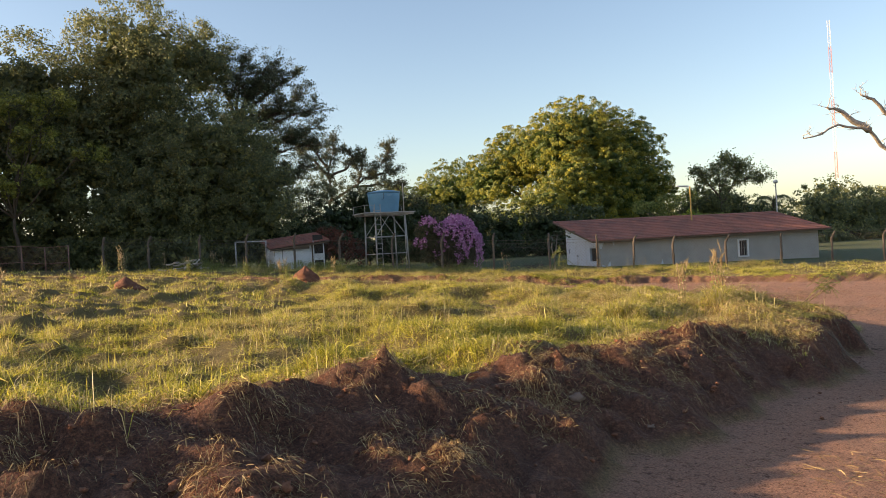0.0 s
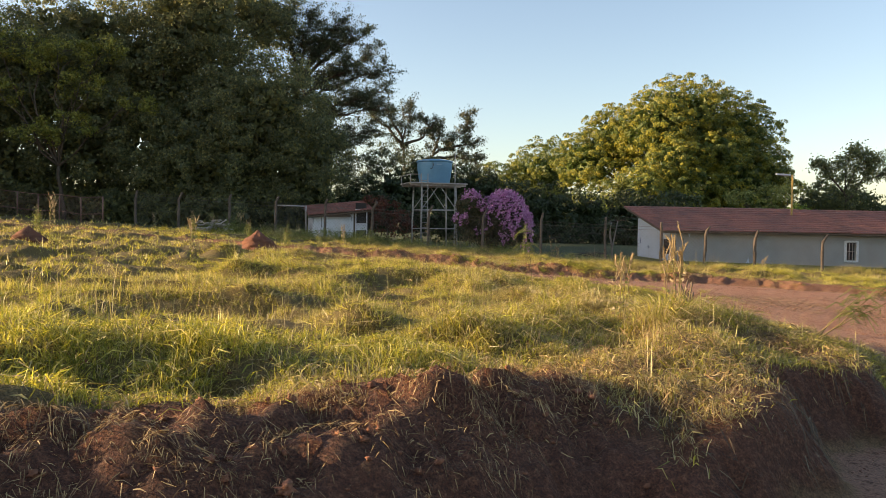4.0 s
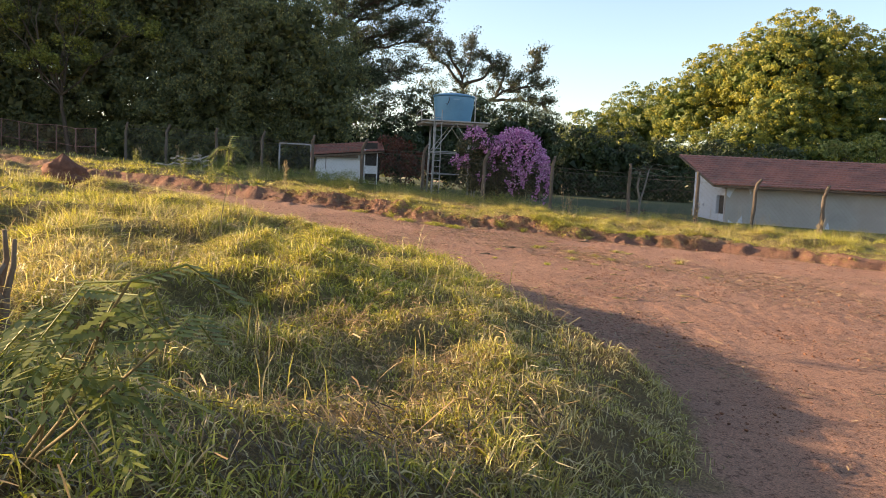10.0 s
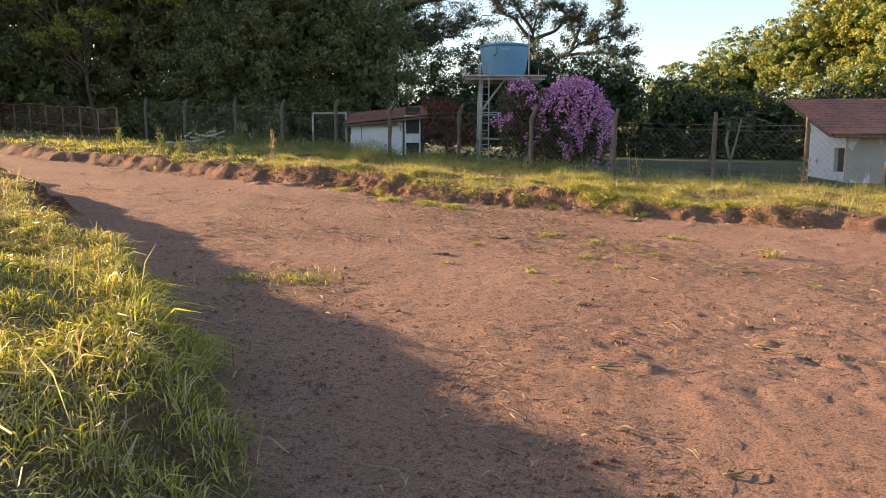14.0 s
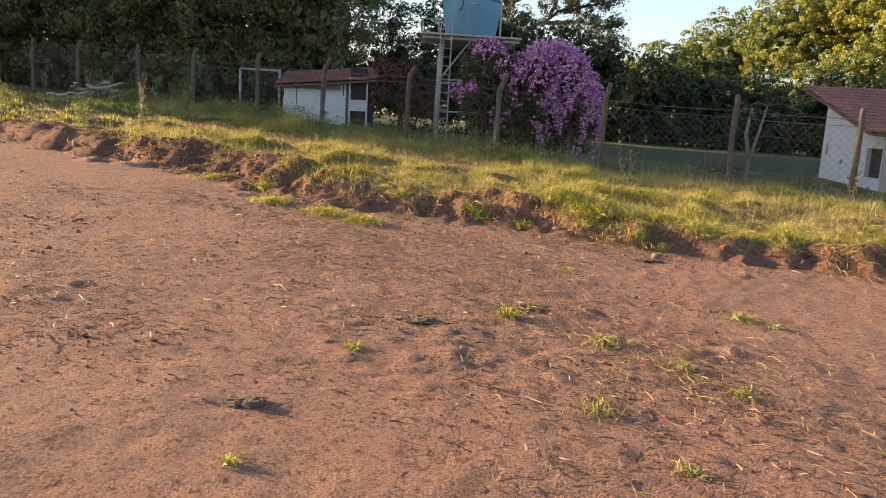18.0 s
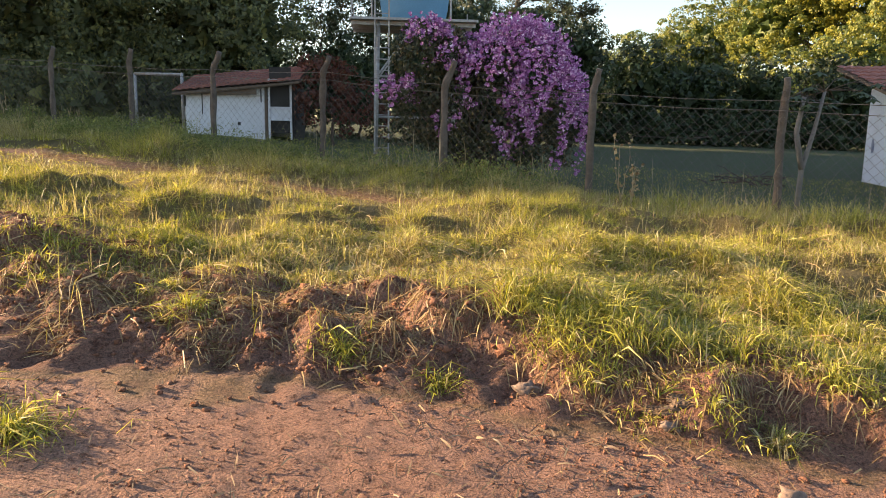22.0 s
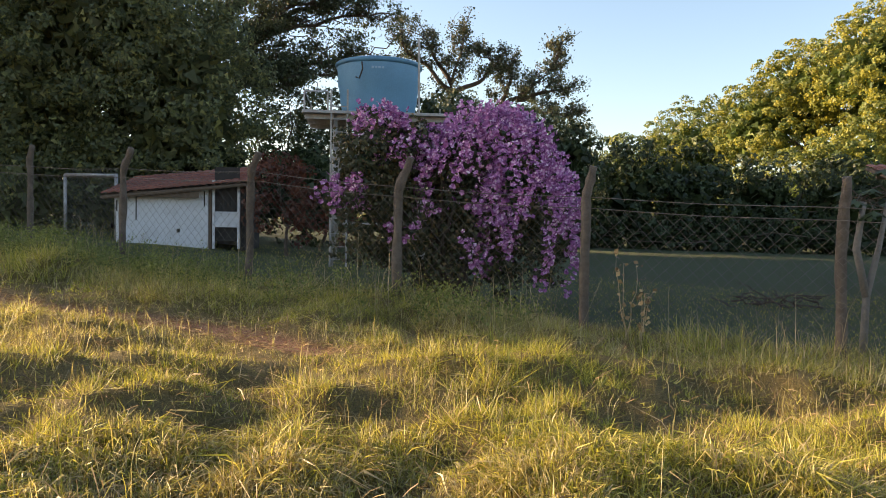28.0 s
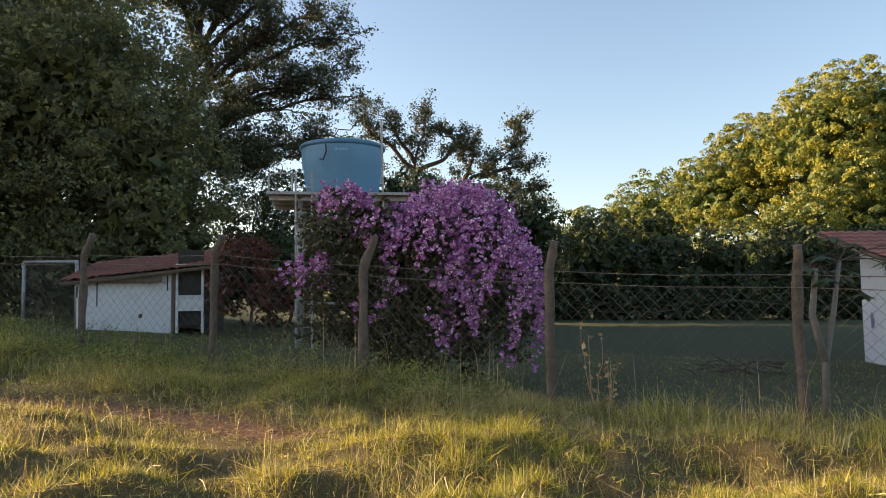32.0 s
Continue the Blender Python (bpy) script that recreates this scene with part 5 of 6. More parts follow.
# dark sheet behind the door's wire, for the unlit inside
part("shade_panel", Shape().box(2.87, 0.13, 1.05, 0.66, 0.02, 2.0), M_DARK, door)
part("mesh_panel", bay(Vector((2.57, 0.03, 0.80)), Vector((3.17, 0.03, 0.80)), 2.55 - h0 - 0.85, 0.10), M_WIRE, door)


def tiled_roof(parent, at, tilt, label, wide, deep, rise, wave=0.22, rows=9, thick=0.05, sag=0.0):
    """A roof board with rows of half-round clay tiles on it, each row lapping the one below."""
    board = part("roof", Shape().add([(0, 0, -thick), (wide, 0, -thick), (wide, deep, rise - thick), (0, deep, rise - thick), (0, 0, -thick - 0.03), (wide, 0, -thick - 0.03), (wide, deep, rise - thick - 0.03), (0, deep, rise - thick - 0.03)], [(0, 1, 2, 3), (7, 6, 5, 4), (0, 4, 5, 1), (1, 5, 6, 2), (2, 6, 7, 3), (3, 7, 4, 0)]), M_WOOD, parent, label)
    board.location, board.rotation_euler = at, (0, tilt, 0)
    nx = int(wide / wave) * 4
    for r in range(rows):
        v0, v1 = r / rows, (r + 1.12) / rows
        verts, faces = [], []
        for v, lift in ((v0, 0.045), (min(v1, 1.0), 0.012)):
            for i in range(nx + 1):
                u = i / nx
                dip = sag * math.sin(math.pi * u) * math.sin(math.pi * v) + 0.012 * noise.noise(Vector((u * 40, r * 3.3, 2)))
                verts.append((u * wide, v * deep, v * rise + lift + 0.035 * abs(math.sin(math.pi * u * wide / wave)) + dip))
        n = nx + 1
        faces = [(i, i + 1, n + i + 1, n + i) for i in range(nx)]
        under = len(verts)
        verts += [(p[0], p[1], p[2] - thick) for p in verts[:n]]
        faces += [(under + i, under + i + 1, i + 1, i) for i in range(nx)]
        part("tile_course", Shape().add(verts, faces), M_TILE, board)
    return board


tiled_roof(shed, (-0.28, -0.30, 2.28 - h0), -0.105, "uneven weathered red-brown clay tiles", 3.85, 3.0, 0.62, rows=8, sag=-0.10)
part("rafter", Shape().tube([(-0.3, -0.26, 2.18 - h0), (1.2, -0.26, 2.33 - h0), (3.5, -0.26, 2.60 - h0)], 0.045, 6), M_WOOD, shed)
part("eave_board", Shape().box(1.35, -0.20, 2.30 - h0, 1.7, 0.03, 0.16, 0), M_WOOD, shed, "split grey board under the eave")
frame_up = thing("pipe_frame", -8.9, 43.6, land_z(-8.9, 43.6), "grey pipe frame with chain-link beside a shed", "gate frame")
hz = 2.88 - land_z(-8.9, 43.6)
for x, y in ((0, 0), (1.72, -0.95)):
    part("upright", Shape().tube([(x, y, -0.2), (x, y, hz)], 0.05, 8), M_STEEL, frame_up, smooth=True)
part("top_bar", Shape().tube([(0, 0, hz), (1.72, -0.95, hz - 0.05)], 0.045, 8), M_STEEL, frame_up, smooth=True)
part("mesh_panel", bay(Vector((0, 0, 0)), Vector((1.72, -0.95, 0)), 1.8, 0.13), M_WIRE, frame_up)

# ---- the long house ----
HX, HY, HT = 10.75, 31.95, -10.0
hg = -0.42
house = thing("long_house", HX, HY, hg, "long low grey rendered house with a red tiled roof", "house", turn=HT)
LONG, DEEP, EAVE, BACK = 16.6, 4.5, 1.72 - hg, 3.02 - hg
front = Shape()
WIN = (10.2, 10.8, 0.55, 1.55)
front.box(5.1, 0.09, EAVE / 2 - 0.15, 10.2, 0.18, EAVE + 0.3)
front.box((WIN[1] + LONG) / 2, 0.09, EAVE / 2 - 0.15, LONG - WIN[1], 0.18, EAVE + 0.3)
front.box(10.5, 0.09, (WIN[2] - 0.3) / 2, 0.6, 0.18, WIN[2] + 0.3)
front.box(10.5, 0.09, (WIN[3] + EAVE) / 2, 0.6, 0.18, EAVE - WIN[3])
part("front_wall", front, M_GREY, house)
win = part("window", Shape().box(10.5, 0.12, 1.05, 0.56, 0.02, 0.96), M_GLASS, house, "dark pane in a white frame")
for x in (10.14, 10.86):
    part("window_frame", Shape().box(x, -0.02, 1.05, 0.14, 0.06, 1.16, 0, 0.01), M_WHITE, win)
for z in (1.60, 0.50):
    part("window_frame", Shape().box(10.5, -0.02, z, 0.58, 0.06, 0.10, 0, 0.01), M_WHITE, win)
for x in (10.40, 10.60):
    part("window_bar", Shape().box(x, 0.02, 1.05, 0.025, 0.03, 0.98), M_STEEL, win)
part("window_bar", Shape().box(10.5, 0.035, 1.05, 0.56, 0.03, 0.03), M_STEEL, win)
hole = (0.24, 1.20, 0.80, 1.62)
side = Shape()


def end_piece(y0, y1, z0, z1a, z1b):
    side.add([(0, y0, z0), (0, y1, z0), (0, y1, z1b), (0, y0, z1a), (0.18, y0, z0), (0.18, y1, z0), (0.18, y1, z1b), (0.18, y0, z1a)], [(3, 2, 1, 0), (4, 5, 6, 7), (0, 1, 5, 4), (2, 3, 7, 6), (1, 2, 6, 5), (0, 4, 7, 3)])


def eave_at(y):
    return EAVE + (BACK - EAVE) * y / DEEP - 0.06


end_piece(0.19, hole[0], -0.4, eave_at(0.19), eave_at(hole[0]))
end_piece(hole[0], hole[1], -0.4, hole[2], hole[2])
end_piece(hole[0], hole[1], hole[3], eave_at(hole[0]), eave_at(hole[1]))
end_piece(hole[1], DEEP, -0.4, eave_at(hole[1]), eave_at(DEEP))
# white wall, coloured with the bluish tone of its shade
part("end_wall", side, M_LIME_SHADE, house)
# near-black sheet closes the hole and stands for its inner shade
part("shade_panel", Shape().box(0.14, 0.72, 1.21, 0.02, 0.94, 0.80), M_DARK, house, "dark panel for the shade inside an unglazed opening")
part("far_wall", Shape().box(LONG - 0.09, DEEP / 2 + 0.1, EAVE / 2, 0.18, DEEP - 0.2, EAVE), M_GREY, house)
part("back_wall", Shape().box(LONG / 2, DEEP - 0.09, BACK / 2 - 0.05, LONG - 0.4, 0.18, BACK - 0.1), M_GREY, house)
for y, z, a, b in ((4.0, 0.30, 0.5, 0.2), (2.9, 1.15, 0.3, 0.14), (0.8, 0.45, 0.3, 0.16), (4.1, 1.5, 0.16, 0.35)):
    part("paint_patch", Shape().lump(-0.004, y, z, 0.012, a / 2, b / 2, y, 5, 8, 0.5), M_BLUE, house, "flaking blue paint")
for shard in ([(0.02, -0.06), (0.50, -0.06), (0.30, -0.30), (0.14, -0.62), (0.02, -0.50)], [(0.82, -0.05), (1.10, -0.05), (1.04, -0.46), (0.94, -0.22)], [(0.15, -1.55), (0.48, -1.72), (0.72, -1.36), (0.86, -2.1), (0.15, -2.1)], [(4.3, -1.75), (4.42, -1.45), (4.55, -2.1), (4.2, -2.1)]):
    n = len(shard)
    ring = [(x, y, EAVE + z) for y in (-0.005, 0.02) for x, z in shard]
    faces = [tuple(range(n)), tuple(range(2 * n - 1, n - 1, -1))] + [(k, k + n, (k + 1) % n + n, (k + 1) % n) for k in range(n)]
    part("bare_plaster", Shape().add(ring, faces), M_LIME_SHADE, house, "torn white plaster")
for x0, wide, k in ((-0.75, 10.9, 0), (10.05, 7.2, 1)):
    tiled_roof(house, (x0, -0.55, EAVE - 0.10 - 0.03 * k), 0.0, "weathered red clay roof tiles in rows", wide, DEEP + 0.95, (BACK - EAVE) * 1.12, rows=13, sag=-0.06)
for y in (-0.45, 2.0, 4.7):
    part("purlin", Shape().box(LONG / 2 - 0.2, y, EAVE + (BACK - EAVE) * (y + 0.5) / 5.4 - 0.16, LONG + 0.8, 0.07, 0.09), M_WOOD, house)
part("barge_board", Shape().tube([(-0.72, -0.5, EAVE - 0.14), (-0.72, 4.85, EAVE + (BACK - EAVE) * 1.08 - 0.12)], 0.05, 5), M_WOOD, house)
pole = thing("lamp_post", 20.2, 33.6, hg, "yellow-painted pole with a tube lamp on an arm", "lamp post")
part("pole", Shape().tube([(0, 0, 0), (0, 0, 5.45)], [0.06, 0.05], 8), M_YELLOW, pole, smooth=True)
part("arm", Shape().tube([(0, 0, 5.4), (-1.0, -0.1, 5.42)], 0.02, 6), M_STEEL, pole)
part("lamp", Shape().box(-0.75, -0.08, 5.47, 1.1, 0.14, 0.08, 4, 0.02), M_LAMP, pole, "grey tube lamp", soft=0.01)
pole = thing("street_lamp", 33.0, 37.0, -0.6, "thin dark street lamp with a small round head", "street lamp")
part("pole", Shape().tube([(0, 0, 0), (0, 0, 6.1)], [0.07, 0.045], 8), M_STEEL, pole, smooth=True)
part("head", Shape().spin([(0.0, 6.0), (0.16, 6.05), (0.2, 6.2), (0.12, 6.32), (0.0, 6.36)], 12), M_LAMP, pole, smooth=True)
part("bracket", Shape().tube([(0, 0, 5.7), (-0.3, 0, 5.95)], 0.02, 5), M_STEEL, pole)

# ---- the far mast ----
mast = thing("radio_mast", 308.0, 225.0, -1.0, "tall slender red and white lattice radio mast", "radio mast")
for k in range(8):
    s, z0, z1 = Shape(), k * 12.5, k * 12.5 + 12.5
    for i in range(3):
        a, b = math.tau * i / 3, math.tau * (i + 1) / 3
        p, q = Vector((math.cos(a), math.sin(a), 0)) * 0.7, Vector((math.cos(b), math.sin(b), 0)) * 0.7
        s.tube([p + Vector((0, 0, z0)), p + Vector((0, 0, z1))], 0.12, 4)
        for j in range(6):
            s.tube([p + Vector((0, 0, z0 + j * 2.08)), q + Vector((0, 0, z0 + j * 2.08 + 2.08))], 0.05, 3)
    part("mast_section", s, M_MAST_WHITE if k % 2 else M_MAST_RED, mast, "white lattice section" if k % 2 else "red lattice section")
woods = [(x, 150 + 20 * math.sin(x * 0.05), 1.0 + 2.0 * random.random(), 9, 6, 5 + 3 * random.random()) for x in range(-120, 260, 12)]
verts, faces = leaf_quads(crown_points(woods, 900, 22, 2.2, 0.1), 1.1)
tagged(new("far_woods", raw_mesh("far_woods", verts, faces, M_LEAF_DARK)), "dark line of far woods on the horizon", "woods", kind="stuff")


# ---- earth heaps, straw and litter ----
def clods(name, label, x, y, size, material, sink=0.3, rings=6, sides=9):
    """Many uneven clods as one mesh."""
    kinds = []
    for k in range(7):
        q = Shape().lump(0, 0, 0, 1, 0.8, 0.6, k * 2.3 + 1, rings, sides, 1.1)
        kinds.append((np.array(q.v), np.array([f if len(f) == 3 else f[:3] for f in q.f] + [(f[0], f[2], f[3]) for f in q.f if len(f) == 4])))
    z, vs, fs, n = land(x, y)[0], [], [], 0
    for i in range(len(x)):
        v, f = kinds[i % 7]
        a, r = rng.uniform(0, math.tau), size[i]
        turned = np.stack([v[:, 0] * math.cos(a) - v[:, 1] * math.sin(a), v[:, 0] * math.sin(a) + v[:, 1] * math.cos(a), v[:, 2]], 1) * r
        vs.append(turned + np.array([x[i], y[i], z[i] + r * (0.75 - sink)]))
        fs.append(f + n)
        n += len(v)
    return tagged(new(name, raw_mesh(name, np.concatenate(vs), np.concatenate(fs), material)), label, "earth clods", kind="stuff")


def scatter(n, area, keep):
    x, y = rng.uniform(area[0], area[2], n), rng.uniform(area[1], area[3], n)
    k = keep(x, y, *land(x, y)[4:])
    return x[k], y[k]


def straws(name, label, x, y, length, way, lift, width=0.006, category="straw", material=None):
    """Dry stalks that lie on the ground or hang over a bank."""
    n = len(x)
    dx, dy = np.cos(way) * length, np.sin(way) * length
    z0, z1 = land(x, y)[0] + rng.uniform(0.005, 1, n) * lift, land(x + dx, y + dy)[0] + 0.012 + rng.uniform(0, 0.7, n) * lift
    m = np.stack([x + dx * 0.5, y + dy * 0.5, np.maximum(land(x + dx * 0.5, y + dy * 0.5)[0] + 0.012, (z0 + z1) / 2 + length * rng.uniform(-0.05, 0.16, n))], 1)
    a, b = np.stack([x, y, z0], 1), np.stack([x + dx, y + dy, z1], 1)
    w = np.stack([-np.sin(way), np.cos(way), 0.6 * rng.normal(0, 1, n)], 1) * width / 2 * rng.uniform(0.6, 1.5, n)[:, None]
    verts = np.stack([a - w, a + w, m - w, m + w, b - w * 0.4, b + w * 0.4], 1).reshape(-1, 3)
    tri = (np.arange(n)[:, None, None] * 6 + np.array([[0, 1, 3, 2], [2, 3, 5, 4]])).reshape(-1, 4)
    return tagged(new(name, raw_mesh(name, verts, tri, material or M_STRAW)), label, category, kind="stuff")


def near_mound(x, y):
    return np.max([np.exp(-((x - mx) ** 2 + (y - my) ** 2) / (1.6 * mr) ** 2) for mx, my, mr, mh in MOUNDS], 0)


DOWN = math.atan2(-0.88, 0.47)
x, y = scatter(16000, (-22, -6, -7.5, 7), lambda x, y, f, v, fs, heap: (heap > 0.4) & (f > 0.1) & (f < 3.4) & (rng.random(len(x)) < 0.10 + 0.3 * near_mound(x, y)))
clods("heap_clods", "red earth clods heaped along the bank", x, y, rng.uniform(0.008, 0.028, len(x)) * (1 + 1.0 * (rng.random(len(x)) < 0.05)), M_CLOD, 0.5, 5, 8)
x, y = scatter(15000, (-14, 18, 10, 30), lambda x, y, f, v, fs, heap: (v > -0.15) & (v < 1.5) & (rng.random(len(x)) < 0.55))
clods("verge_clods", "red earth clods along the cut edge of the verge", x, y, rng.uniform(0.006, 0.024, len(x)) * (1 + 1.2 * (rng.random(len(x)) < 0.05)), M_CLOD, 0.5, 5, 7)


x, y = scatter(14000, (-7.5, 21.8, 0.2, 26.6), lambda x, y, f, v, fs, heap: (v > 0.1) & (from_line(x, y, SPOIL) < 1.0) & (rng.random(len(x)) < 0.7))
clods("spoil_clods", "loose red clods on dug-over earth of the verge", x, y, rng.uniform(0.006, 0.026, len(x)) * (1 + 1.0 * (rng.random(len(x)) < 0.04)), M_CLOD, 0.5, 4, 5)


def swatches(area, n, each, keep, flow, fan=0.45, spread=0.16):
    """Straw feet in combed mats: place and way of each stalk."""
    cx, cy = scatter(n, area, keep)
    m = len(cx)
    turn = flow + rng.normal(0, 0.7, m)
    wide = spread * rng.uniform(0.5, 1.6, m)[:, None]
    x, y = cx[:, None] + rng.normal(0, 1, (m, each)) * wide, cy[:, None] + rng.normal(0, 1, (m, each)) * wide
    return x.ravel(), y.ravel(), (turn[:, None] + rng.normal(0, fan, (m, each))).ravel()


x, y, way = swatches((-20, -4, -8.5, 5), 2600, 60, lambda x, y, f, v, fs, heap: (heap > 0.3) & (f > 0.35) & (f < 3.4) & (rng.random(len(x)) < 0.02 + 0.6 * near_mound(x, y)), DOWN, 0.6, 0.12)
q, w, e = swatches((-19, -3, -8.5, 4.5), 1500, 90, lambda x, y, f, v, fs, heap: (heap > 0.3) & (f > 0.5) & (f < 3.4) & (rng.random(len(x)) < 0.02 + 0.85 * near_mound(x, y) ** 2), DOWN, 0.9, 0.09)
straws("bank_chaff", "short matted golden chaff on the tops of the earth heaps", q, w, rng.uniform(0.015, 0.055, len(q)), e, 0.045, 0.003)
straws("bank_straw", "matted golden straw draped over heaped red earth", x, y, rng.uniform(0.02, 0.075, len(x)) * (1 + 1.0 * (rng.random(len(x)) < 0.03)), way, 0.05, 0.003)
x, y, way = swatches((-10.5, 0.5, -4.5, 6.5), 700, 30, lambda x, y, f, v, fs, heap: (heap < 0.5) & (f > 0.15) & (f < 1.3) & (rng.random(len(x)) < 0.8), DOWN, 0.5, 0.12)
straws("bank_thatch", "dead grass hanging down the bank, coloured dark for its shade", x, y, rng.uniform(0.04, 0.13, len(x)), way, 0.08, 0.004, "straw", M_THATCH_SHADE)
x, y, way = swatches((-10.5, 1.5, -4.8, 8.0), 1000, 20, lambda x, y, f, v, fs, heap: (heap < 0.6) & (f > 0.7) & (f < 2.8) & (rng.random(len(x)) < 0.85), DOWN, 1.2, 0.14)
straws("bank_mat", "pale dry grass matted over the edge of the bank", x, y, rng.uniform(0.03, 0.12, len(x)), way, 0.12, 0.0035)
x, y, way = swatches((-10, 19, 8, 30), 3400, 40, lambda x, y, f, v, fs, heap: (v > 0.2) & (v < 1.6) & (rng.random(len(x)) < np.clip(0.12 + 1.8 * fbm(x, y, 1.0, 3, 93), 0, 0.8)), math.atan2(-0.9, -0.3))
q, w, e = swatches((-5.5, 21.5, 0.5, 25.0), 500, 50, lambda x, y, f, v, fs, heap: (land(x, y)[2] > 0.5) & (v > 0.3) & (rng.random(len(x)) < 0.6), math.atan2(-0.9, -0.3), 0.8, 0.10)
x, y, way = np.concatenate([x, q]), np.concatenate([y, w]), np.concatenate([way, e])
q, w, e = swatches((2.8, 20.5, 4.0, 21.6), 40, 50, lambda x, y, f, v, fs, heap: v > 0.2, -0.6, 0.5, 0.12)
x, y, way = np.concatenate([x, q]), np.concatenate([y, w]), np.concatenate([way, e])
q, w, e = swatches((-7, 27.5, 0, 33), 1500, 12, lambda x, y, f, v, fs, heap: (from_line(x, y, FOOTPATH) < 0.45), 0.0, 2.0, 0.12)
x, y, way = np.concatenate([x, q]), np.concatenate([y, w]), np.concatenate([way, e])
straws("verge_straw", "matted dry straw on the crumbling edge of the verge", x, y, rng.uniform(0.04, 0.16, len(x)), way, 0.04, 0.005)
x, y = scatter(60000, (-24, -4, -3, 22), lambda x, y, f, v, fs, heap: (f > 0.5) & (heap < 0.5) & (from_line(x, y, WALKED) < 9) & (rng.random(len(x)) < 0.28))
straws("field_straw", "dry stalks lying tangled in the pasture grass", x, y, rng.uniform(0.08, 0.26, len(x)), rng.uniform(0, math.tau, len(x)), 0.2, 0.0045)
x, y = scatter(30000, (-8, 21, 8, 32), lambda x, y, f, v, fs, heap: (v > 0.8) & (fs < 0) & (rng.random(len(x)) < 0.4))
straws("verge_stalks", "dry stalks tangled in the verge grass", x, y, rng.uniform(0.06, 0.19, len(x)), rng.uniform(0, math.tau, len(x)), 0.2, 0.004)
x, y = scatter(160000, (-6.5, 6, 6, 23.5), lambda x, y, f, v, fs, heap: (f < -0.1) & (v < -0.05) & (rng.random(len(x)) < np.clip(0.08 + 0.9 * fbm(x, y, 0.7, 3, 95) + 0.12 * (y > 12) + 0.35 * np.exp(-((x + 0.6) ** 2 + (y - 16.8) ** 2) / 5.0), 0, 0.6)))
straws("road_litter", "bits of straw and twigs strewn on the dirt road", x, y, rng.uniform(0.025, 0.10, len(x)) * (1 + 1.8 * (rng.random(len(x)) < 0.04)), rng.uniform(0, math.tau, len(x)), 0.02, 0.0045, "litter", M_LITTER)
q, w = scatter(9000, (-2.6, 14.6, 1.2, 19.0), lambda x, y, f, v, fs, heap: (f < -0.1) & (v < -0.05) & (rng.random(len(x)) < 0.9 * np.exp(-((x + 0.5) ** 2 / 0.8 + (y - 16.9) ** 2 / 1.8)) * (0.5 + 2.0 * np.clip(fbm(x, y, 1.5, 2, 96), -0.2, 0.4))))
e, g = scatter(900, (-13.9, -1.9, -12.3, -0.3), lambda x, y, f, v, fs, heap: rng.random(len(x)) < np.exp(-((x + 13.1) ** 2 / 0.25 + (y + 1.05) ** 2 / 0.16)))
q, w = np.concatenate([q, e]), np.concatenate([w, g])
straws("road_straw", "thin pale wisps of straw scattered on the dirt road", q, w, rng.uniform(0.04, 0.15, len(q)), rng.normal(2.2, 0.9, len(q)), 0.03, 0.0035, "straw")
x, y = scatter(30000, (-12, -3, 8, 23), lambda x, y, f, v, fs, heap: (f < -0.1) & (v < -0.05) & (rng.random(len(x)) < np.clip(0.2 + 1.2 * fbm(x, y, 0.9, 3, 97), 0, 0.5)))
q, w = scatter(90000, (-6, 6, 6, 23), lambda x, y, f, v, fs, heap: (f < -0.1) & (v < 0.0) & (rng.random(len(x)) < np.clip(0.06 + 0.9 * (fbm(x, y, 1.3, 4, 99) - 0.10) + 0.35 * np.exp(-((v + 0.3) / 0.5) ** 2), 0, 0.8)))
clods("road_clods", "dark clods and dung crumbs strewn on the dirt road", q, w, rng.uniform(0.004, 0.010, len(q)) * (1 + 1.2 * (rng.random(len(q)) < 0.06)), M_CLOD, 0.45, 3, 5)
clods("road_crumbs", "small crumbs of red earth on the dirt road", x, y, rng.uniform(0.004, 0.011, len(x)) * (1 + 1.6 * (rng.random(len(x)) < 0.05)), M_CLOD, 0.35, 3, 5)


# ---- single plants, mounds and stones ----
def tuft(x, y, high, wide, count, dry, label):
    count = int(1.5 * count)
    a, r = rng.uniform(0, math.tau, count), np.abs(rng.normal(0, wide * 0.5, count))
    px, py = x + r * np.cos(a), y + r * np.sin(a)
    h = high * rng.uniform(0.3, 1.1, count)
    m = blades("tuft", px, py, land(px, py)[0] - 0.005, h, rng.uniform(0.0035, 0.008, count), np.where(rng.random(count) < dry, 0.85, 0.1), M_GRASS, 1.3)
    return tagged(new("grass_tuft", m), label, "grass tuft", kind="stuff")


ROAD_TUFTS = ((-4.4, 14.2, 0.08, 0.45, 360, 0.55), (-4.95, 14.1, 0.07, 0.3, 170, 0.5), (0.55, 18.4, 0.08, 0.16, 120, 0.5), (0.75, 18.25, 0.06, 0.12, 70, 0.5), (1.35, 16.9, 0.17, 0.12, 90, 0.85), (-1.25, 16.2, 0.07, 0.16, 80, 0.4), (-1.5, 17.9, 0.1, 0.1, 110, 0.3), (-2.6, 16.9, 0.05, 0.07, 50, 0.1), (-2.1, 15.1, 0.06, 0.08, 70, 0.05), (-1.9, 14.6, 0.04, 0.06, 40, 0.3), (-3.0, 15.4, 0.05, 0.05, 40, 0.0), (0.9, 14.9, 0.05, 0.05, 40, 0.05), (-0.6, 19.8, 0.05, 0.08, 60, 0.2), (-0.9, 17.4, 0.07, 0.22, 130, 0.6), (-0.5, 17.0, 0.06, 0.14, 90, 0.4))
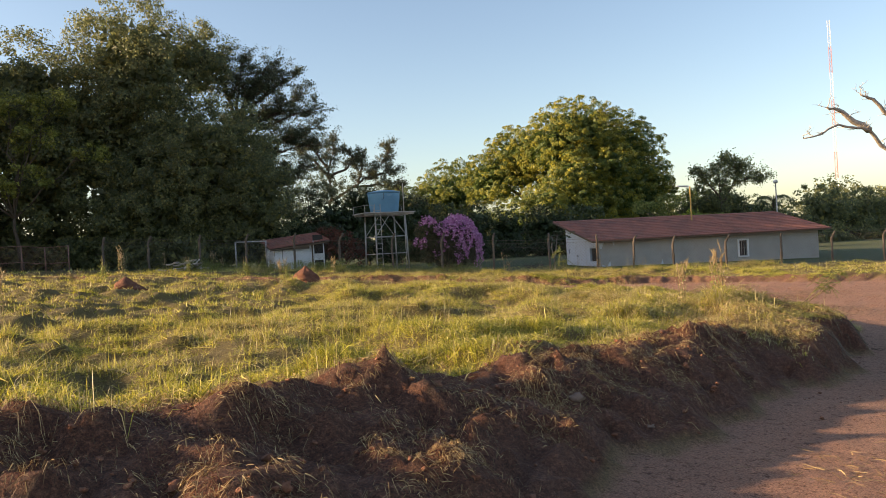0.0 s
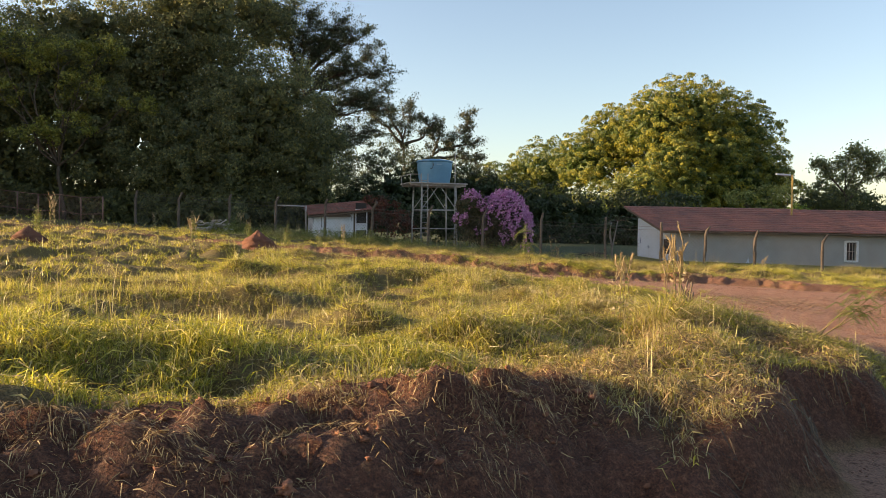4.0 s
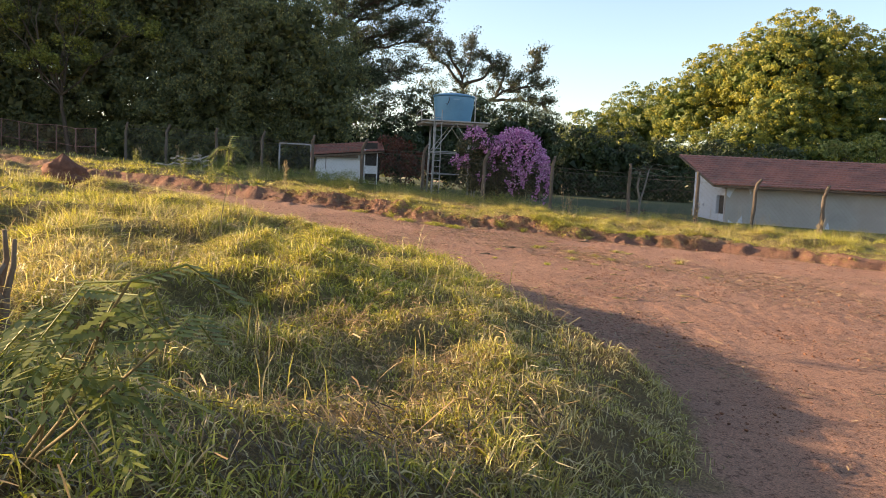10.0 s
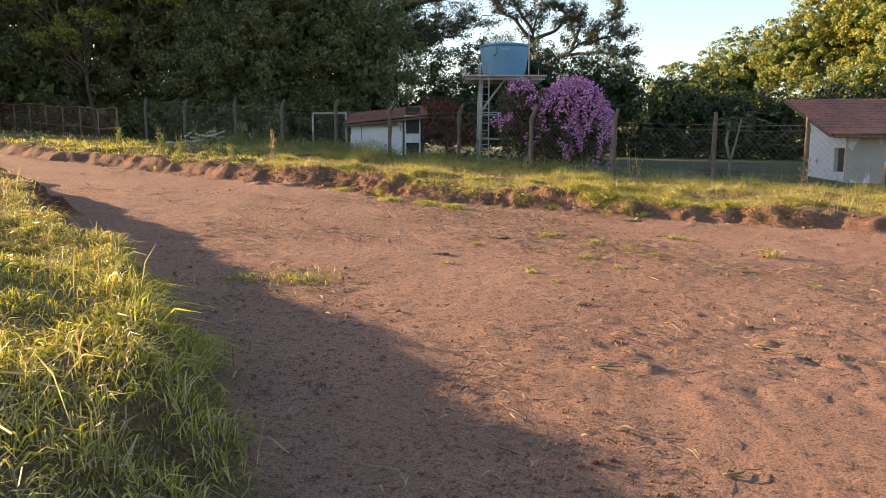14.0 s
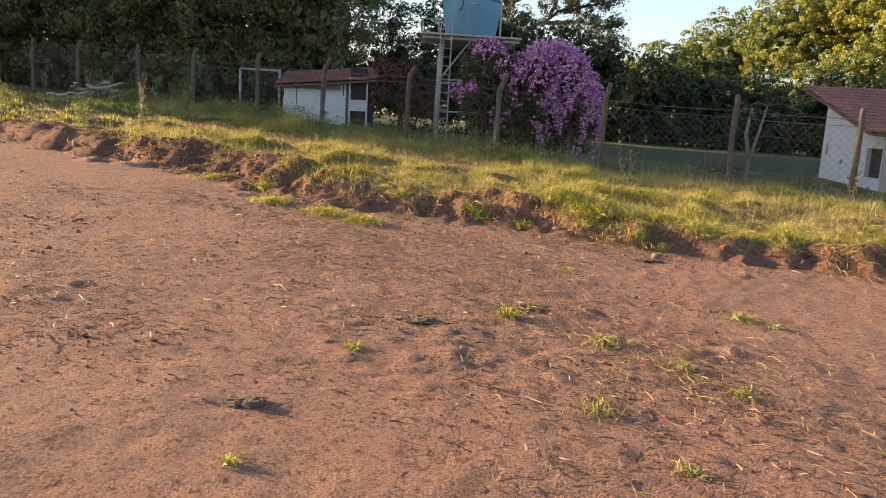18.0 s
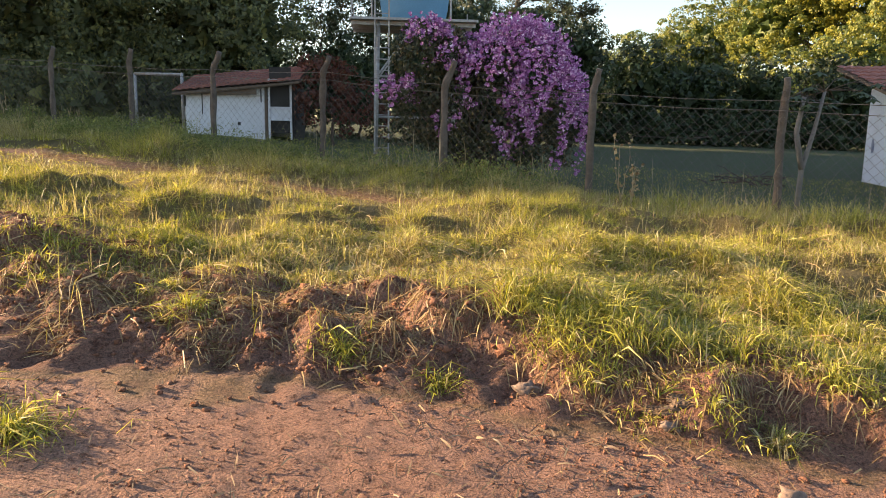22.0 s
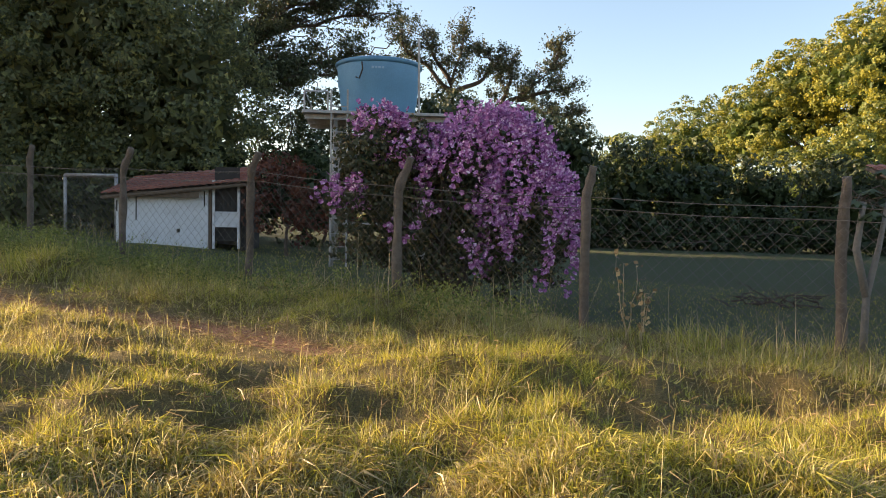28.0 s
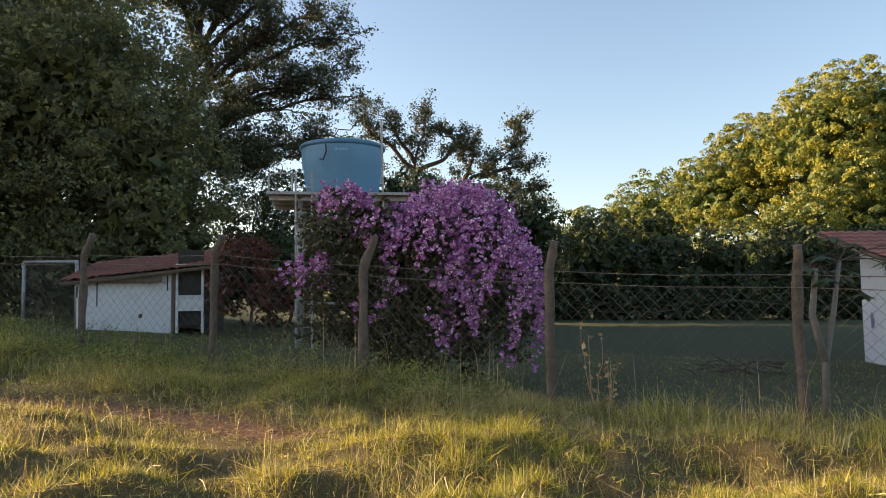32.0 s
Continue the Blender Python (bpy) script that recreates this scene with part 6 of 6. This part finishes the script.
SCRUB_TUFTS = ((-0.3, 16.6, 0.06, 0.1, 80, 0.2), (-1.0, 15.6, 0.05, 0.1, 60, 0.4), (0.2, 15.9, 0.05, 0.06, 40, 0.2))
VERGE_TUFTS = ((-3.25, 21.75, 0.12, 0.3, 420, 0.1), (-2.75, 21.45, 0.11, 0.3, 420, 0.1), (-4.0, 22.3, 0.1, 0.35, 360, 0.15), (-1.3, 22.45, 0.12, 0.22, 170, 0.02), (-2.3, 22.9, 0.12, 0.26, 190, 0.02), (-0.75, 22.15, 0.11, 0.14, 90, 0.1), (0.95, 21.5, 0.13, 0.14, 140, 0.75), (-4.3, 23.4, 0.11, 0.26, 170, 0.05), (-3.4, 23.3, 0.1, 0.24, 150, 0.05), (-5.2, 23.9, 0.11, 0.26, 170, 0.1))
for x, y, h, w, n, d in ROAD_TUFTS + SCRUB_TUFTS + VERGE_TUFTS:
    tuft(x, y, h, w, n, d, "dry straw-yellow grass tuft on bare earth" if d > 0.5 else "small bright green grass tuft on bare earth")


for x, y, h, w, n in ((-8.05, 5.0, 0.40, 0.30, 220), (-8.5, 4.7, 0.34, 0.30, 180), (-7.5, 5.3, 0.30, 0.28, 160)):
    tuft(x, y, h, w, n, 0.6, "tall golden grass clump on the bank")


def termite_mound(x, y, wide, high, seed):
    z = land_z(x, y)
    s, rings, sides = Shape(), 16, 26
    verts = []
    for i in range(rings + 1):
        t = i / rings
        for k in range(sides):
            a = math.tau * k / sides
            q = 1 + 0.42 * noise.noise(Vector((math.cos(a) * 1.5, math.sin(a) * 1.5, t * 2.5 + seed))) + 0.26 * noise.noise(Vector((math.cos(a) * 5, math.sin(a) * 5, t * 7 + seed)))
            q += 0.16 * noise.noise(Vector((math.cos(a) * 9, math.sin(a) * 9, t * 13 + seed)))
            r = wide * (1 - t ** 1.5) * q + 0.02 * (1 - t)
            verts.append((r * math.cos(a), r * math.sin(a), -0.12 + (high + 0.12) * t ** 0.85))
    s.add(verts, [(i * sides + k, i * sides + (k + 1) % sides, (i + 1) * sides + (k + 1) % sides, (i + 1) * sides + k) for i in range(rings) for k in range(sides)])
    ob = new("termite_mound", s.mesh("termite_mound", M_MOUND, True))
    ob.location = (x, y, z)
    return tagged(ob, "rough cone of red earth, a termite mound in grass", "termite mound", group="termite mounds")


termite_mound(-11.55, 18.75, 0.52, 0.62, 1)
termite_mound(-16.9, 17.85, 0.5, 0.45, 4)


def seed_weed(x, y, high, stems, label, lean=0.07, leafy=6, heads=True):
    z = land_z(x, y)
    root = thing("weed", x, y, z, label, "weed", "tall weeds")
    for k in range(stems):
        a, r = random.uniform(0, math.tau), random.uniform(0.02, 0.10)
        h = high * random.uniform(0.72, 1.0) if k else high
        foot = Vector((math.cos(a) * r, math.sin(a) * r, -0.05))
        top = foot + Vector((random.uniform(-lean, lean), random.uniform(-lean, lean), h))
        s = Shape()
        pts = limb(s, foot, top, 0.006, 0.003, 0.02, 5, 5)
        stem = part("stem", s, M_STEM, root)
        if heads:
            for q in range(random.randint(2, 4)):
                s = Shape()
                p = foot.lerp(top, random.uniform(0.70, 1.0))
                d = Vector((random.uniform(-0.06, 0.06), random.uniform(-0.06, 0.06), 0.14)) * random.uniform(0.6, 1.2)
                run = [p, p + d * 0.4, p + d, p + d * 1.4 + Vector((0, 0, random.uniform(-0.05, 0.01)))]
                s.tube(run, [0.003, 0.006, 0.006, 0.002], 5)
                for w in range(44):
                    c = run[1].lerp(run[3], random.random())
                    e = Vector((random.uniform(-1, 1), random.uniform(-1, 1), random.uniform(-0.2, 1.0))) * 0.026
                    g = e.cross(Vector((0.3, 0.5, 1))).normalized() * 0.005
                    s.add([c - g, c + g, c + e], [(0, 1, 2)])
                part("seed_head", s, M_SEED, stem, "pale dry seed head")
        n = leafy * (2 if heads else 9)
        c = np.array([tuple(foot.lerp(top, random.uniform(0.15, 0.75))) for _ in range(n)]) + rng.normal(0, 0.05, (n, 3))
        verts, faces = leaf_quads(c, 0.04 if heads else 0.042)
        part("foliage", raw_mesh("foliage", verts, faces, M_LEAF_WEED if k % 2 or not heads else M_SEED), None, stem)["kind"] = "stuff"
    return root


for x, y, h, n, heads in ((-8.0, 5.1, 0.98, 9, True), (-8.4, 5.65, 0.8, 5, True), (-19.3, 10.5, 1.05, 4, True), (-13.2, 15.4, 0.95, 4, True), (-16.9, 20.6, 1.15, 6, True), (-17.4, 21.2, 0.9, 5, False), (-9.9, 27.4, 0.95, 5, False), (-8.6, 27.6, 0.8, 4, False), (-7.6, 28.0, 0.9, 5, True), (-11.2, 29.6, 1.0, 5, False), (-13.4, 31.8, 0.85, 4, False), (8.6, 22.6, 0.7, 3, True), (-9.0, 36.0, 1.2, 6, False), (-12.4, 38.2, 1.1, 5, False)):
    seed_weed(x, y, h, n, "tall dry weed with upright pale seed heads in grass" if heads else "leafy green weed standing among grass", heads=heads)
for x, y, h, n in ((-13.6, 40.2, 1.25, 7), (-12.6, 39.6, 0.95, 5), (-11.1, 38.7, 1.05, 8), (-10.6, 38.5, 0.9, 5), (-8.2, 36.9, 0.8, 5), (-15.6, 41.4, 0.8, 5)):
    seed_weed(x, y, h, n, "tall sunlit weed with seed heads along a fence", 0.15)
z = land_z(-7.44, 5.68)
root = thing("stump", -7.44, 5.68, z, "short dead stump of broken stems standing in grass", "stump")
for dx, dy, h in ((-0.07, 0.0, 0.54), (0.10, 0.03, 0.58), (0.01, -0.03, 0.50), (0.05, 0.05, 0.62), (-0.03, 0.04, 0.46), (0.08, -0.02, 0.48)):
    s = Shape()
    limb(s, (dx * 0.3, dy, -0.1), (dx, dy, h), 0.030, 0.009, 0.06, 7, 6)
    part("prong", s, M_WOOD, root, smooth=True)
def pinnate_sapling(x, y, ends, fronds, spread, label):
    """A thin sapling whose stems carry hanging leaves of paired leaflets at their tops."""
    root = thing("pinnate_sapling", x, y, land_z(x, y), label, "sapling", "feathery saplings")
    for end in ends:
        s = Shape()
        pts = limb(s, (0, 0, -0.05), end, 0.007, 0.003, 0.03, 5, 5)
        stem = part("stem", s, M_STEM, root, smooth=True)
        for q in range(fronds):
            o = pts[5 - q * 3 // fronds] if fronds < 14 else pts[5 - q // 10]
            d = Vector((random.uniform(-0.8, 1.0), random.uniform(-0.8, 0.8), random.uniform(-0.35, 0.25))).normalized() * random.uniform(0.6, 1.0) * spread
            s = Shape()
            rib = [o, o + d * 0.5 + Vector((0, 0, 0.02)), o + d - Vector((0, 0, 0.3 * spread))]
            s.tube(rib, 0.0025, 4)
            w = d.cross(Vector((0, 0, 1))).normalized()
            for i in range(1, 13):
                t = i / 12
                p = rib[0].lerp(rib[1], t * 2) if t < 0.5 else rib[1].lerp(rib[2], t * 2 - 1)
                for e in (-1, 1):
                    out = (w * e + d.normalized() * 0.5 + Vector((0, 0, -0.25))) * 0.042
                    side = d.normalized() * 0.009
                    s.add([p, p + out * 0.5 + side, p + out, p + out * 0.5 - side], [(0, 1, 2, 3)])
            part("leaf", s, M_LEAF_WEED, stem)


pinnate_sapling(-6.84, 4.43, [(0.30 + 0.08 * k, -0.38 - 0.10 * k + 0.10 * (k % 2), 0.50 + 0.06 * (k % 3)) for k in range(4)], 9, 0.26, "leaning sapling with feathery paired leaflets in grass")
pinnate_sapling(-7.2, 10.5, [(0.05, 0.5, 1.22)], 20, 0.30, "slender tall sapling with leaves hanging from its tip")
for k, (x, y, r) in enumerate(((0.72, 21.0, 0.045), (-0.25, 22.05, 0.05), (0.4, 21.6, 0.035), (-14.4, 0.75, 0.05), (-13.9, 0.4, 0.03))):
    s = Shape().lump(0, 0, 0, r * 1.3, r, r * 0.7, k + 11, 8, 12, 0.9)
    ob = new("stone", s.mesh("stone", M_STONE, True))
    ob.location = (x, y, land_z(x, y) + r * 0.35)
    tagged(ob, "small rough grey-brown stone on bare earth", "stone", group="stones by the road")
def dung_patch(x, y, wide, seed):
    """A dried flat cake of dung, broken into crusts."""
    root = thing("dung_cake", x, y, land_z(x, y), "dried grey-brown cake of dung on a dirt road", "dung", "dung on the road")
    for k in range(18):
        a, r = random.uniform(0, math.tau), wide * random.random() ** 0.6
        px, py, q = r * math.cos(a), 0.6 * r * math.sin(a), random.uniform(0.02, 0.05)
        part("crust", Shape().lump(px, py, land_z(x + px, y + py) - land_z(x, y) + 0.006, q * 1.3, q, q * 0.4, seed + k, 5, 8, 0.9), M_DUNG, root)
    return root


for k, (x, y, w) in enumerate(((-1.35, 18.15, 0.22), (0.56, 20.75, 0.14), (0.45, 21.75, 0.10), (-3.05, 16.0, 0.06), (-2.2, 17.6, 0.10))):
    dung_patch(x, y, w, 40 * k + 3)
for x, y, a, n in ((-2.14, 11.8, -0.5, 0.34), (-0.77, 12.55, -0.9, 0.30), (-1.87, 10.34, 0.3, 0.22), (-2.64, 10.53, 1.3, 0.16), (-0.9, 15.1, -0.6, 0.30), (-1.9, 13.6, 0.4, 0.26), (0.4, 15.6, 0.2, 0.3), (-1.2, 14.3, -0.3, 0.24)):
    root = thing("fallen_twig", x, y, land_z(x, y), "thin dry forked twig lying on a dirt road", "twig", "twigs on the road")
    for turn, size in ((a, n), (a + 0.45, n * 0.6), (a - 0.5, n * 0.35)):
        end = (math.cos(turn) * size, math.sin(turn) * size)
        s = Shape()
        limb(s, (0, 0, 0.012), (end[0], end[1], land_z(x + end[0], y + end[1]) - land_z(x, y) + 0.02), 0.006, 0.003, 0.06, 5, 5)
        part("stick", s, M_STEM, root, smooth=True)
logs = thing("log_pile", -12.6, 38.6, land_z(-12.6, 38.6), "heap of pale dry branches and debris in grass", "log pile")
for k in range(16):
    s = Shape()
    a = random.uniform(-1.5, 1.5)
    p = Vector((random.uniform(-0.9, 0.9), random.uniform(-0.4, 0.4), 0.08 + 0.03 * k))
    d = Vector((math.cos(a), math.sin(a), random.uniform(-0.1, 0.25))) * random.uniform(0.6, 1.1)
    limb(s, p - d * 0.8, p + d * 0.8, 0.05, 0.025, 0.10, 7, 5)
    part("log", s, M_BARK_PALE, logs, smooth=True)

# the pale forked plant beside a fence post, and a stand of thin stalks along the fence
z = land_z(6.0, 30.0)
root = thing("papaya_plant", 6.0, 30.0, z, "pale forked papaya plant with drooping leaves by a post", "plant")
for path in ([(0, 0, -0.1), (0.02, 0, 0.7), (0.2, 0.05, 1.3), (0.36, 0.1, 2.0)], [(0.02, 0, 0.7), (-0.1, 0.05, 1.3), (-0.02, 0.05, 1.9)]):
    s = Shape()
    s.tube(path, [0.05, 0.045, 0.035, 0.025][:len(path)], 8)
    part("trunk", s, M_BARK_GREY, root, smooth=True)
for k in range(26):
    a, up = random.uniform(0, math.tau), random.uniform(-0.5, 0.4)
    o = Vector((0.36, 0.1, 2.0)) if k % 3 else Vector((-0.02, 0.05, 1.9))
    tip = o + Vector((math.cos(a) + 0.35, math.sin(a) * 0.7, up)) * random.uniform(0.35, 0.8)
    s = Shape()
    s.tube([o, o.lerp(tip, 0.5) + Vector((0, 0, 0.08)), tip], 0.007, 5)
    leaf = part("leaf_stalk", s, M_BARK, root)
    s = Shape()
    for q in range(9):
        b = math.tau * q / 9
        d = Vector((math.cos(b), math.sin(b), -0.5)) * random.uniform(0.12, 0.22)
        w = Vector((-math.sin(b), math.cos(b), 0)) * 0.04
        s.add([tip, tip + d * 0.5 + w, tip + d, tip + d * 0.5 - w], [(0, 1, 2, 3)])
    part("leaf", s, M_LEAF_BUSH, leaf)
fence_x, fence_y = [p[0] for p in FENCE], [p[1] for p in FENCE]
n = 520
u = np.concatenate([rng.uniform(-13, -1, 300), np.repeat(rng.uniform(-13, 3, 22), 10) + rng.normal(0, 0.22, 220)])
c = np.stack([u, np.interp(u, fence_x, fence_y) - rng.uniform(-0.3, 1.9, n) - 0.3 * step(-3.0, -7.0, u)], 1)
rise = rng.uniform(0.05, 0.36, n) + 0.16 * step(-2.0, -5.0, u) * rng.uniform(0, 1, n)
c = np.concatenate([c, (land(c[:, 0], c[:, 1])[0] + rise)[:, None]], 1)
q = rng.normal(0, 1, (n, 56, 3)) * rng.uniform(0.06, 0.15, (n, 1, 1))
verts, faces = leaf_quads((c[:, None] + q).reshape(-1, 3), 0.036)
tagged(new("fence_weeds", raw_mesh("fence_weeds", verts, faces, M_LEAF_WEED)), "low leafy weeds tangled along the shaded fence", "weeds", kind="stuff")
n = 540
u = np.repeat(rng.uniform(-12, 10, 54), 10) + rng.normal(0, 0.22, n)
x, y = u, np.interp(u, [p[0] for p in FENCE], [p[1] for p in FENCE]) - rng.uniform(0.0, 1.5, n)
h = 0.35 + 0.75 * rng.uniform(0, 1, n) ** 2.2
m = blades("stalks", x, y, land(x, y)[0], h, rng.uniform(0.003, 0.006, n), rng.uniform(0.45, 0.95, n), M_SEED, 0.42)
tagged(new("fence_stalks", m), "thin pale dry stalks standing along the fence", "stalks", kind="stuff")

# brushwood behind the fence and a dead stalk before it
brush = thing("brush_pile", 7.3, 34.3, land_z(7.3, 34.3), "dark heap of dead branches on a shaded lawn", "brush pile")
for k in range(22):
    s = Shape()
    a = random.uniform(0, math.tau)
    p = Vector((random.uniform(-0.9, 0.9), random.uniform(-0.3, 0.3), random.uniform(0.02, 0.22)))
    d = Vector((math.cos(a), math.sin(a), random.uniform(-0.05, 0.55))) * random.uniform(0.3, 0.6)
    limb(s, p - d * 0.5, p + d, 0.018, 0.006, 0.10, 5, 5)
    part("branch", s, M_BARK, brush, smooth=True)
for x, y, high in ((3.15, 30.65, 1.15), (3.3, 30.6, 0.8), (7.0, 27.3, 0.9)):
    stalk = thing("dry_stalk", x, y, land_z(x, y), "thin pale dead weed stalk with a few curled leaves", "weed", "dry stalks at the fence")
    for k in range(3):
        s = Shape()
        end = Vector((random.uniform(-0.18, 0.18), random.uniform(-0.1, 0.1), high * random.uniform(0.7, 1.0)))
        pts = limb(s, (0.02 * k, 0, -0.05), end, 0.007, 0.003, 0.03, 5, 6)
        stem = part("stem", s, M_SEED, stalk, smooth=True)
        at = np.array([tuple(p) for p in pts[2:]])
        verts, faces = leaf_quads(np.repeat(at, 3, 0) + rng.normal(0, 0.03, (3 * len(at), 3)), 0.07)
        part("leaf", raw_mesh("leaf", verts, faces, M_STRAW), None, stem)["kind"] = "stuff"
